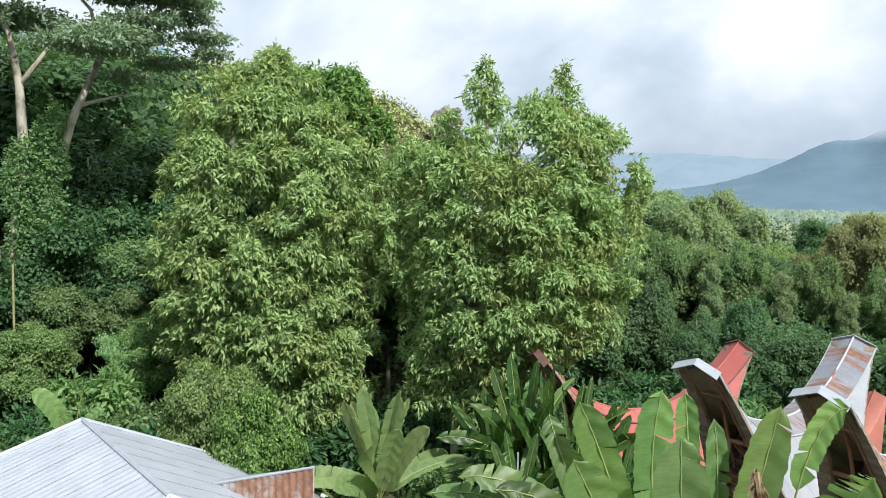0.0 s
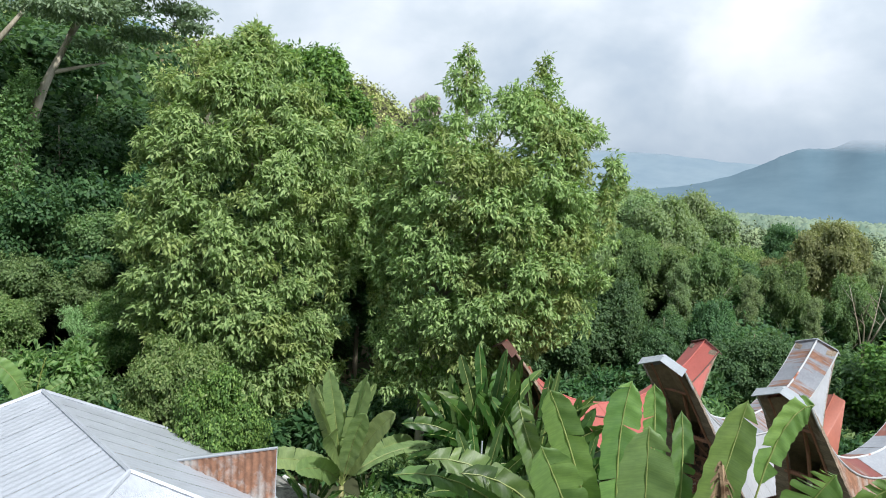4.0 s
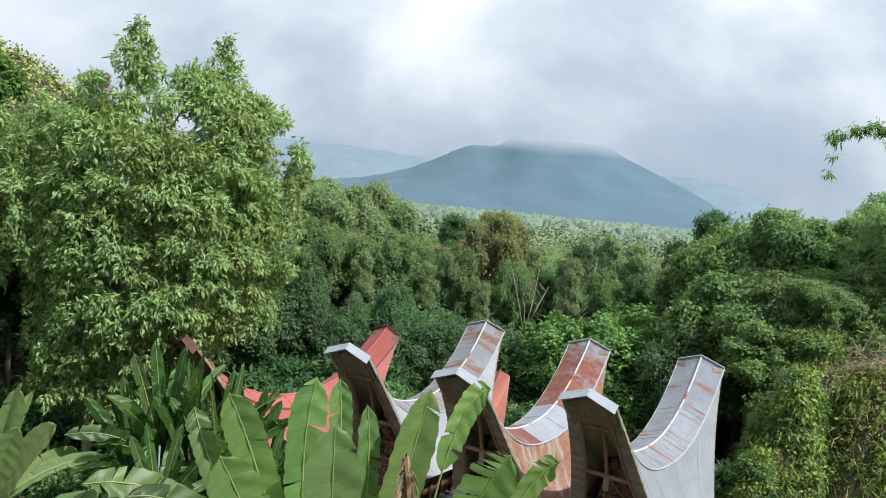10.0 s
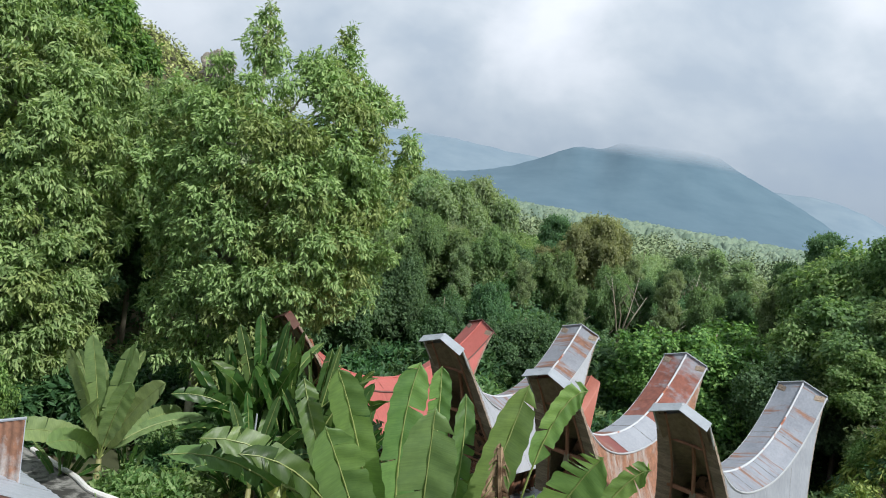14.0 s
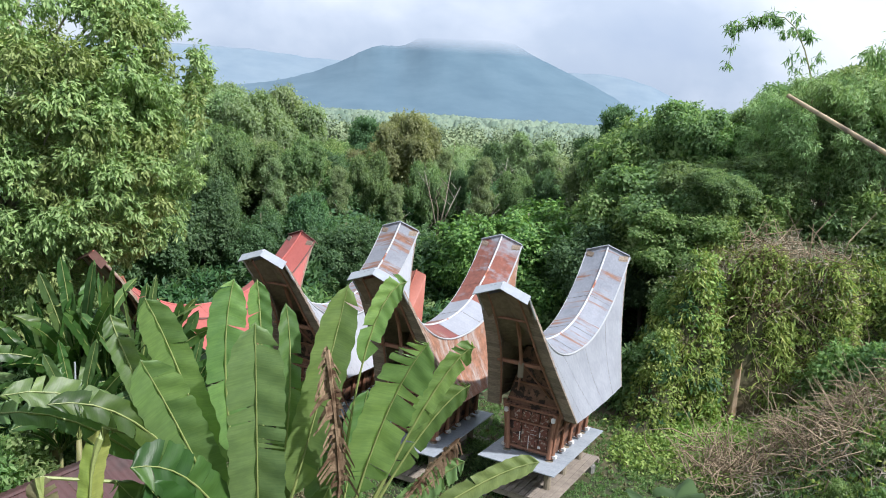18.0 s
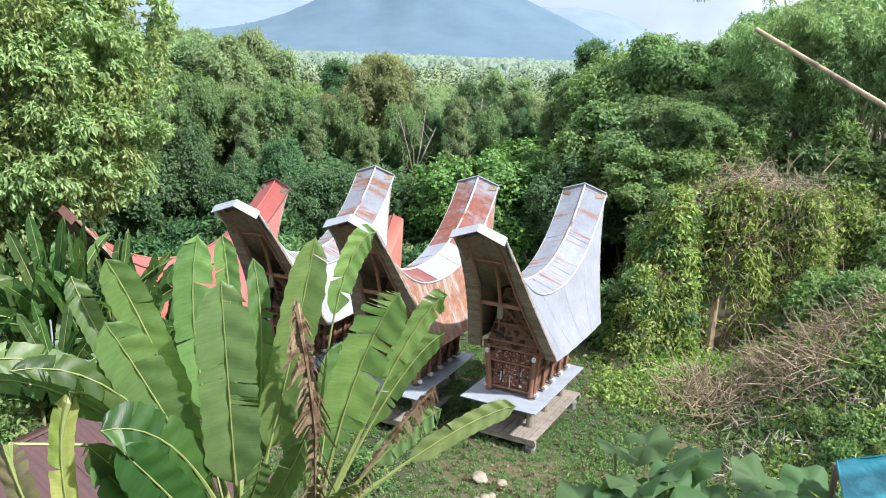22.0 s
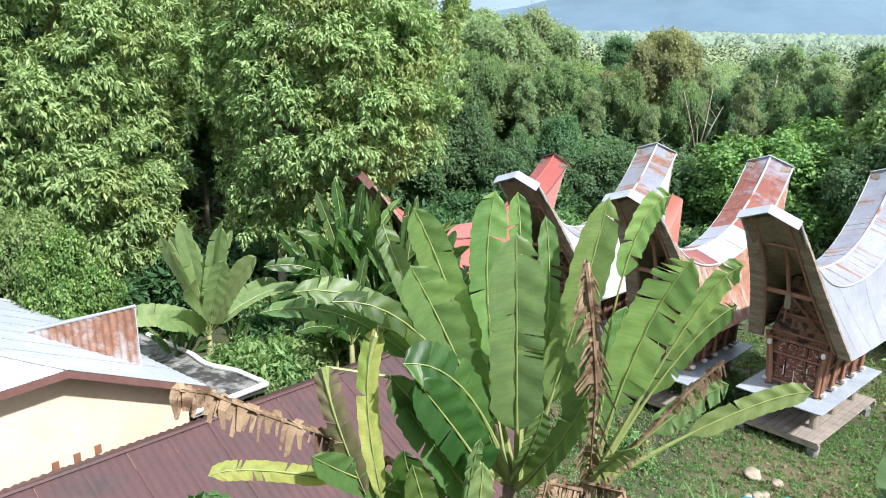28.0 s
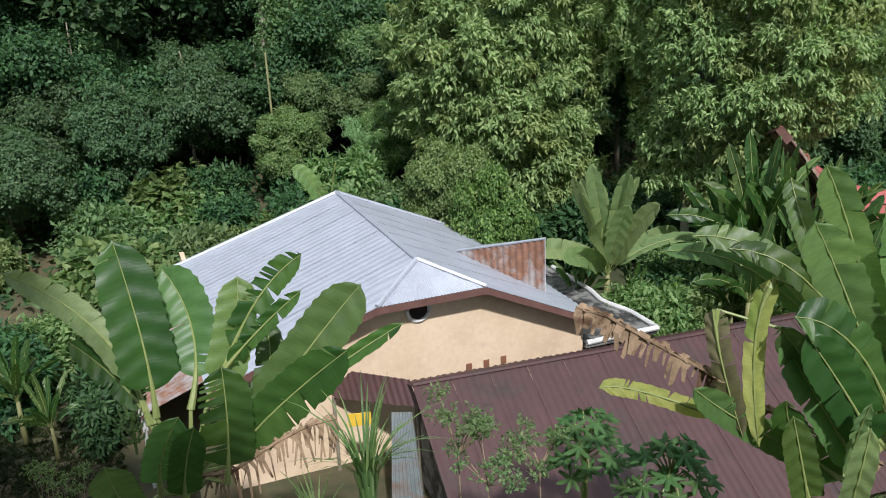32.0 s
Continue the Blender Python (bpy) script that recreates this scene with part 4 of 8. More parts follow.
M_DARK2 = leafy("feathery_dark_leaves", (0.13, 0.205, 0.125), (0.205, 0.3, 0.185), (0.28, 0.38, 0.245))
_r = random.Random(5)
albizia(-58.5, 44, 2.0, (
    [([(-58.6, -12), (-58.5, -4), (-57.9, 2), (-58.1, 6), (-58.6, 9), (-60, 12)], 0.36), ([(-58.1, 6), (-56.6, 8.2), (-55.8, 9.5)], 0.16),
     ([(-57.6, -10), (-56.6, -1), (-55.2, 4), (-53.4, 8.2), (-51, 10.6), (-48.5, 12.4)], 0.34), ([(-54.8, 5), (-53.0, 5.6), (-51.6, 6.0)], 0.12), ([(-53.4, 8.2), (-54, 11), (-56, 13)], 0.14)],
    [(_r.uniform(-66, -49), _r.uniform(8.6, 15.5), _r.uniform(1.0, 2.0), _r.uniform(-3, 3)) for _ in range(48)] +
    [(-47.6, 12.0, 1.0, 0), (-47.0, 9.8, 1.1, 0), (-48.2, 11.0, 1.2, 0), (-46.6, 8.8, 0.8, 0), (-48.6, 13.0, 1.0, 0), (-49.5, 8.0, 1.2, 1), (-52, 7.0, 1.0, -1), (-61, 7.5, 1.4, 0), (-63, 9, 1.6, 0)],
    [[(-58.9 + 0.06 * k, -14 + 1.0 * k) for k in range(17)], [(-57.4 + 0.1 * k, -8 + 1.0 * k) for k in range(13)]]),
    "tall spreading tree with pale forked trunk and feathery dark leaves", 41)


# ---- house ----
HO, HR, HP = Vector((-15.05, 12.9, 0)), Vector((0.931, -0.366, 0)), Vector((0.366, 0.931, 0))


def hp(r, p, z):
    """A place in the house's own frame: along the ridge, across it, up."""
    return HO + HR * r + HP * p + Vector((0, 0, z))


def sheet_metal(name, base, dark, rust=None, rust_at=(0.58, 0.7), rough=0.4, metal=0.55, rib=0.0, axis=0, rust_scale=0.9, stretch=(1, 1, 1)):
    """Painted or galvanised sheet with streaks and, where given, rust."""
    m, nt, bs = material(name)
    tc = nt.nodes.new("ShaderNodeTexCoord")
    o = tc.outputs["Object"]
    a = noise_of(nt, mapped(nt, o, (1, 1, 1)), 1.3, 6.0, 0.65)
    b = noise_of(nt, mapped(nt, o, (6, 6, 1)), 2.5, 4.0, 0.6)
    col = ramp(nt, math_(nt, "ADD", math_(nt, "MULTIPLY", a, 0.6), math_(nt, "MULTIPLY", b, 0.4)), [(0.34, dark), (0.62, base)])
    if rust:
        s = noise_of(nt, mapped(nt, o, stretch, (3, 9, 2)), rust_scale, 6.0, 0.68, 0.3)
        k = ramp(nt, s, [(rust_at[0], (0, 0, 0)), (rust_at[1], (1, 1, 1))])
        rc = ramp(nt, noise_of(nt, o, 5.0, 5.0, 0.7), [(0.3, tuple(c * 0.6 for c in rust)), (0.7, tuple(min(1, c * 1.4) for c in rust))])
        col = mixc(nt, k, col, rc)
        sub = nt.nodes.new("ShaderNodeMath")
        sub.operation = "MULTIPLY_ADD"
        nt.links.new(k, sub.inputs[0])
        sub.inputs[1].default_value, sub.inputs[2].default_value = -metal, metal
        nt.links.new(sub.outputs[0], bs.inputs["Metallic"])
    else:
        bs.inputs["Metallic"].default_value = metal
    nt.links.new(col, bs.inputs["Base Color"])
    bs.inputs["Roughness"].default_value = rough
    bn = nd(nt, "ShaderNodeBump", Strength=0.15, Distance=0.02)
    nt.links.new(b, bn.inputs["Height"])
    nt.links.new(bn.outputs[0], bs.inputs["Normal"])
    return m


M_ROOF = sheet_metal("weathered_zinc_roof", (0.45, 0.48, 0.535), (0.35, 0.375, 0.42), metal=0.25, rough=0.5)
M_ROOFR = sheet_metal("rusty_zinc_sheet", (0.45, 0.45, 0.44), (0.33, 0.32, 0.31), (0.22, 0.11, 0.065), (0.38, 0.52), metal=0.2, rough=0.6, rust_scale=0.7)
M_BROWN = sheet_metal("brown_painted_roof", (0.078, 0.036, 0.033), (0.05, 0.025, 0.024), (0.04, 0.028, 0.025), (0.52, 0.7), metal=0.05, rough=0.6, rust_scale=0.6)
M_WALL = surface("cream_plaster", (0.58, 0.44, 0.29), (0.72, 0.58, 0.41), 0.8, 0.9, 0.15, 20, stain=(0.45, 0.33, 0.24), stain_scale=0.5, stain_at=(0.55, 0.8))
M_FASCIA = surface("brown_fascia_paint", (0.1, 0.05, 0.04), (0.17, 0.09, 0.075), 3, 0.6, 0.1)
M_WHITE = surface("white_paint", (0.5, 0.5, 0.48), (0.7, 0.7, 0.68), 2, 0.6, 0.1, stain=(0.4, 0.38, 0.33), stain_scale=1.5, stain_at=(0.6, 0.8))
M_CONC = surface("stained_concrete", (0.12, 0.12, 0.112), (0.27, 0.27, 0.25), 2.5, 0.9, 0.3, stain=(0.035, 0.035, 0.032), stain_scale=1.6, stain_at=(0.44, 0.56))
M_TRIM2 = surface("pale_metal_edge", (0.27, 0.3, 0.33), (0.38, 0.41, 0.445), 2, 0.5, 0.1)
M_VOID = surface("painted_dark_opening", (0.012, 0.01, 0.01), (0.03, 0.025, 0.02), 3, 0.9, 0)
M_BRICKV = surface("terracotta_vent", (0.16, 0.07, 0.04), (0.26, 0.12, 0.07), 6, 0.85, 0.2)


def corrugated(p0, p1, p2, p3, pitch=0.076, amp=0.009, sub=1):
    """A corrugated sheet over a quad: p0-p1 along the eave, p3-p2 along the top."""
    p0, p1, p2, p3 = (Vector(q) for q in (p0, p1, p2, p3))
    n = max(2, int((p1 - p0).length / pitch * 4))
    nr = (p1 - p0).cross(p3 - p0).normalized()
    v, f = [], []
    for i in range(n + 1):
        g = i / n
        o = nr * amp * math.sin(i * math.pi / 2)
        v += [p0.lerp(p1, g) + o, p3.lerp(p2, g) + o]
    f = [(2 * i, 2 * i + 2, 2 * i + 3, 2 * i + 1) for i in range(n)]
    return raw("sheet", v, f)


def house():
    t = thing("house", "cream plastered house with weathered zinc half-hipped roof", "house", pose(0, 0, 0))
    rz = 5.2
    fr, er, el_, bk, ext = 1.1, 5.15, -5.8, -7.8, 0.6

    def drop(p):
        return (0.46 if p > 0 else 0.35) * abs(p)
    # right and left slopes as sheets, laid side by side
    def right(r, p):
        return hp(r, p, rz - drop(p))
    hip_p = 1.5
    nsh = 13
    for side, edge in ((1, er), (-1, -el_)):
        for i in range(nsh):
            a, b = bk + (0 - bk) * i / nsh, bk + (0 - bk) * (i + 1) / nsh
            lift = 0.006 * (i % 2)
            q = [right(a, side * edge), right(b, side * edge), right(b, side * 0.02), right(a, side * 0.02)]
            if side < 0:
                q = [q[1], q[0], q[3], q[2]]
            part("roof_sheet", corrugated(*[c + Vector((0, 0, lift)) for c in q], 0.3, 0.012), M_ROOF, t)
        q = [right(0, side * edge), right(fr, side * edge), hp(fr, side * hip_p, rz - 0.44 * hip_p), right(0, side * 0.02)]
        if side < 0:
            q = [q[1], q[0], q[3], q[2]]
        part("roof_sheet", corrugated(*q, 0.3, 0.012), M_ROOF, t)
        # rear hip
        q = [hp(bk - ext, side * edge, rz - drop(side * edge)), right(bk, side * edge), right(bk, side * 0.02), right(bk, side * 0.015)]
        if side < 0:
            q = [q[1], q[0], q[3], q[2]]
        part("roof_sheet", corrugated(*q, 0.3, 0.012), M_ROOF, t)
    part("roof_sheet", slab([hp(bk - ext, er, rz - drop(er)), hp(bk - ext, el_, rz - drop(el_)), hp(bk, 0, rz)][::-1], 0.02), M_ROOF, t)
    q = [hp(fr, -hip_p, rz - 0.44 * hip_p), hp(fr, hip_p, rz - 0.44 * hip_p), hp(0, 0.03, rz + 0.01), hp(0, -0.03, rz + 0.01)]
    part("half_hip", corrugated(*q, 0.09, 0.012), M_ROOF, t)
    for a, b in ((hp(bk, 0, rz + 0.03), hp(0, 0, rz + 0.03)), (hp(0, 0, rz + 0.03), hp(fr, hip_p, rz - 0.44 * hip_p + 0.03)), (hp(0, 0, rz + 0.03), hp(fr, -hip_p, rz - 0.44 * hip_p + 0.03)),
                 (hp(bk, 0, rz + 0.03), hp(bk - ext, el_, rz - drop(el_) + 0.03)), (hp(bk, 0, rz + 0.03), hp(bk - ext, er, rz - drop(er) + 0.03))):
        part("ridge_cap", tube([a, a.lerp(b, 0.5), b], 0.07, 6), M_ROOF, t)
    # walls
    wr = 0.5
    wall = [hp(wr, -5.2, -0.3), hp(wr, 4.8, -0.3), hp(wr, 4.8, rz - drop(4.8) - 0.1), hp(wr, hip_p, rz - 0.44 * hip_p - 0.12), hp(wr, -hip_p, rz - 0.44 * hip_p - 0.12), hp(wr, -5.2, rz - drop(-5.2) - 0.1)]
    part("gable_wall", slab(wall, 0.15), M_WALL, t)
    for p in (-5.2, 4.8):
        q = [hp(wr - 0.15, p, -0.3), hp(bk - 2, p, -0.3), hp(bk - 2, p, rz - drop(p) - 0.1), hp(wr - 0.15, p, rz - drop(p) - 0.1)]
        part("side_wall", slab(q if p < 0 else q[::-1], 0.15), M_WALL, t)
    part("rear_wall", slab([hp(bk - 2, 4.8, -0.3), hp(bk - 2, -5.2, -0.3), hp(bk - 2, -5.2, 2.6), hp(bk - 2, 4.8, 2.6)], 0.15), M_WALL, t)
    # fascia boards along the verge
    for a, b in (((-hip_p), hip_p), (hip_p, er), (-hip_p, el_)):
        za, zb = rz - (0.44 * hip_p if abs(a) == hip_p else drop(a)), rz - (0.44 * hip_p if abs(b) == hip_p else drop(b))
        q = [hp(fr + 0.02, a, za - 0.2), hp(fr + 0.02, b, zb - 0.2), hp(fr + 0.02, b, zb - 0.015), hp(fr + 0.02, a, za - 0.015)]
        part("fascia_board", slab(q if b > a else q[::-1], 0.03), M_FASCIA, t)
        q = [hp(wr + 0.003, a, za - 0.13), hp(fr - 0.012, a, za - 0.13), hp(fr - 0.012, b, zb - 0.13), hp(wr + 0.003, b, zb - 0.13)]
        part("soffit", slab(q if b < a else q[::-1], 0.01), M_FASCIA, t)
    # round vent, its inner dark painted on a flat disc, and the row of small vents
    bm = bmesh.new()
    bmesh.ops.create_cone(bm, cap_ends=True, segments=24, radius1=0.27, radius2=0.27, depth=0.02)
    rot = Matrix((( HP.x, 0, HR.x), (HP.y, 0, HR.y), (0, 1, 0))).to_4x4()
    bmesh.ops.transform(bm, verts=bm.verts, matrix=Matrix.Translation(hp(wr + 0.004, -0.21, 4.0)) @ rot)
    part("round_vent", bm, M_VOID, t, "flat dark disc for a round opening")
    ring = [hp(wr + 0.02, -0.21 + 0.31 * math.cos(a), 4.0 + 0.31 * math.sin(a)) for a in np.linspace(0, 2 * math.pi, 25)]
    part("vent_ring", tube(ring, 0.055, 6), M_WHITE, t)
    for p in (-2.62, -2.11, -1.6, 1.2, 1.73, 2.26):
        part("wall_vent", boxed((0, 0, 0), (0.03, 0.17, 0.24), 0.005, Matrix.Translation(hp(wr + 0.003, p - 0.08, 1.87 + (0.2 if p < 0 else 0))) @ Matrix(((HR.x, HP.x, 0), (HR.y, HP.y, 0), (0, 0, 1))).to_4x4()), M_BRICKV, t, "small terracotta wall vent")
    # raised rusty sheet over the right slope
    c = [hp(-3.09, 2.43, 4.06), hp(-0.6, 4.25, 3.2), hp(-0.63, 4.23, 4.94), hp(-3.09, 2.43, 4.11)]
    part("dormer_sheet", corrugated(*c, 0.22, 0.025), M_ROOFR, t, "rust-streaked zinc sheet")
    part("dormer_top", slab([c[3] + Vector((0, 0, 0.02)), c[2] + Vector((0, 0, 0.02)), hp(-2.6, 5.0, 2.9), hp(-4.6, 3.4, 3.62)][::-1], 0.02), M_ROOF, t)
    part("dormer_side", slab([c[1], hp(-2.6, 5.0, 2.8), hp(-2.6, 5.0, 2.9), c[2]], 0.02), M_ROOF, t)
    part("dormer_trim", tube([c[3], c[2]], 0.04, 6), M_TRIM2, t)
    # stained concrete gutter slab with a curled white parapet
    part("gutter_slab", slab([hp(0.5, 4.97, 1.9), hp(0.55, 7.45, 1.86), hp(-6, 7.3, 1.86), hp(-6, 4.97, 1.9)], 0.15), M_CONC, t, "black-stained concrete gutter slab")
    part("parapet", tube([hp(0.5, 5.0, 1.92), hp(0.52, 6.2, 1.93)] + [hp(0.57 - 6.1 * g, 7.45 - 0.3 * smooth(g, 0.2, 0.42) + 0.16 * smooth(g, 0.42, 0.6), 1.93) for g in np.linspace(0, 1, 20)], 0.085, 8), M_WHITE, t)


house()


def awning():
    """A low rusty awning along the yard side of the house."""
    t = thing("awning", "low rusty zinc awning along the house wall", "awning", pose(0, 0, 0))
    part("roof_sheet", corrugated(hp(-7.0, -7.4, 2.15), hp(-0.4, -7.4, 2.15), hp(-0.4, -5.5, 2.85), hp(-7.0, -5.5, 2.85), 0.2, 0.012), M_ROOFR, t)
    for r in (-6.8, -3.6, -0.6):
        q = hp(r, -7.3, 0)
        part("post", tube([(q.x, q.y, -0.1), (q.x, q.y, 2.16)], 0.05, 8), M_WHITE, t)
    part("beam", tube([hp(-7.0, -7.3, 2.1), hp(-0.4, -7.3, 2.1)], 0.045, 6), M_FASCIA, t)


awning()


def brown_roof():
    t = thing("shed", "low shed with faded brown corrugated metal roof", "shed", pose(0, 0, 0))
    a, b = Vector((-13.1, 10.85, 3.0)), Vector((-7.3, 22.3, 3.0))
    d = (b - a).normalized()
    n = Vector((d.y, -d.x, 0))
    k = 13
    for i in range(k):
        g0, g1 = a.lerp(b, i / k), a.lerp(b, (i + 1) / k)
        down = n * 4.6 + Vector((0, 0, -2.35))
        lift = Vector((0, 0, 0.006 * (i % 2)))
        part("roof_sheet", corrugated(g0 + down + lift, g1 + down + lift, g1 + lift, g0 + lift, 0.2, 0.009), M_BROWN, t)
        part("roof_sheet", corrugated(g1 - n * 1.0 + lift + Vector((0, 0, -0.4)), g0 - n * 1.0 + lift + Vector((0, 0, -0.4)), g0 + lift, g1 + lift, 0.2, 0.016), M_BROWN, t)
    part("ridge_cap", tube([a + Vector((0, 0, 0.02)), a.lerp(b, 0.5) + Vector((0, 0, 0.02)), b + Vector((0, 0, 0.02))], 0.06, 6), M_BROWN, t)
    for g, nn in ((a + d * 0.25, n), (b - d * 0.3, n)):
        q = [g - n * 0.9, g + n * 4.3, g + n * 4.3, g, g - n * 0.9]
        zs = [-0.3, -0.3, 0.75, 2.92, 2.5]
        part("end_wall", slab([Vector((c.x, c.y, z)) for c, z in zip(q, zs)], 0.1), M_CONC, t)


brown_roof()


# ---- rice barns ----
M_WOOD = surface("dark_carved_wood", (0.1, 0.052, 0.034), (0.23, 0.12, 0.075), 5, 0.6, 0.3, stain=(0.03, 0.018, 0.014), stain_scale=4, stain_at=(0.5, 0.56))
M_POST = surface("reddish_wood", (0.16, 0.075, 0.045), (0.3, 0.15, 0.09), 4, 0.6, 0.2, stretch=(1, 1, 0.3))
M_DECK = surface("weathered_deck_boards", (0.14, 0.12, 0.1), (0.29, 0.25, 0.205), 3, 0.85, 0.3, vary=0.3)
M_THATCH = surface("aged_bamboo_shingle", (0.16, 0.125, 0.095), (0.33, 0.265, 0.2), 7, 0.9, 0.5, stretch=(1, 1, 3), vary=0.45)
M_SOFFIT = surface("brown_bamboo_lining", (0.12, 0.09, 0.06), (0.25, 0.19, 0.125), 6, 0.85, 0.3)
M_TRIM = surface("white_metal_trim", (0.34, 0.355, 0.37), (0.47, 0.485, 0.5), 2, 0.45, 0.1, metal=0.2)
RUST = (0.2, 0.1, 0.062)
M_REDR = sheet_metal("red_painted_sheet", (0.42, 0.115, 0.095), (0.33, 0.09, 0.075), metal=0.05, rough=0.55)
CAPS = [sheet_metal("grey_sheet_with_rust_bands", (0.25, 0.265, 0.295), (0.17, 0.18, 0.205), RUST, (0.5, 0.6), metal=0.05, rough=0.55, rust_scale=0.8, stretch=(0.35, 5.0, 1.0)),
        sheet_metal("mostly_rusted_sheet", (0.27, 0.28, 0.31), (0.2, 0.21, 0.23), (0.19, 0.065, 0.042), (0.4, 0.5), metal=0.05, rough=0.55, rust_scale=0.5, stretch=(0.6, 1.2, 1.0)),
        sheet_metal("grey_sheet_few_rust_marks", (0.255, 0.272, 0.305), (0.16, 0.175, 0.205), RUST, (0.55, 0.64), metal=0.05, rough=0.55, rust_scale=0.9, stretch=(0.35, 5.5, 1.0))]
SIDES = [sheet_metal("white_zinc_side", (0.43, 0.45, 0.485), (0.34, 0.36, 0.395), metal=0.2, rough=0.5),
         sheet_metal("orange_rust_side", (0.4, 0.36, 0.33), (0.3, 0.26, 0.23), (0.25, 0.125, 0.075), (0.36, 0.52), metal=0.15, rough=0.65, rust_scale=0.9, stretch=(3, 3, 0.35)),
         sheet_metal("pale_zinc_side", (0.3, 0.318, 0.35), (0.22, 0.236, 0.265), metal=0.05, rough=0.5)]
M_BATTEN = sheet_metal("rust_flecked_batten", (0.5, 0.52, 0.54), (0.4, 0.42, 0.45), (0.3, 0.11, 0.06), (0.58, 0.64), metal=0.05, rough=0.55, rust_scale=1.4, stretch=(0.3, 1.0, 0.3))
M_DRED = sheet_metal("dark_red_sheet", (0.2, 0.06, 0.05), (0.14, 0.045, 0.04), RUST, (0.55, 0.65), metal=0.05, rough=0.55)


def patched(i, sd):
    """Patchwork of rusted, plain and dark red sheets along one ridge."""
    if i >= 8:
        return CAPS[1]
    if i in (6, 7) or (i == 5 and sd > 0):
        return SIDES[2]
    return M_DRED if i in (4, 5) else CAPS[1]


S0, S1, SM = -1.95, 7.25, 2.65


def ridge_z(s, low=5.08, tip=7.6):
    u = abs(s - SM) / (S1 - SM)
    return low + (tip - low) * min(1.2, u) ** 2.3


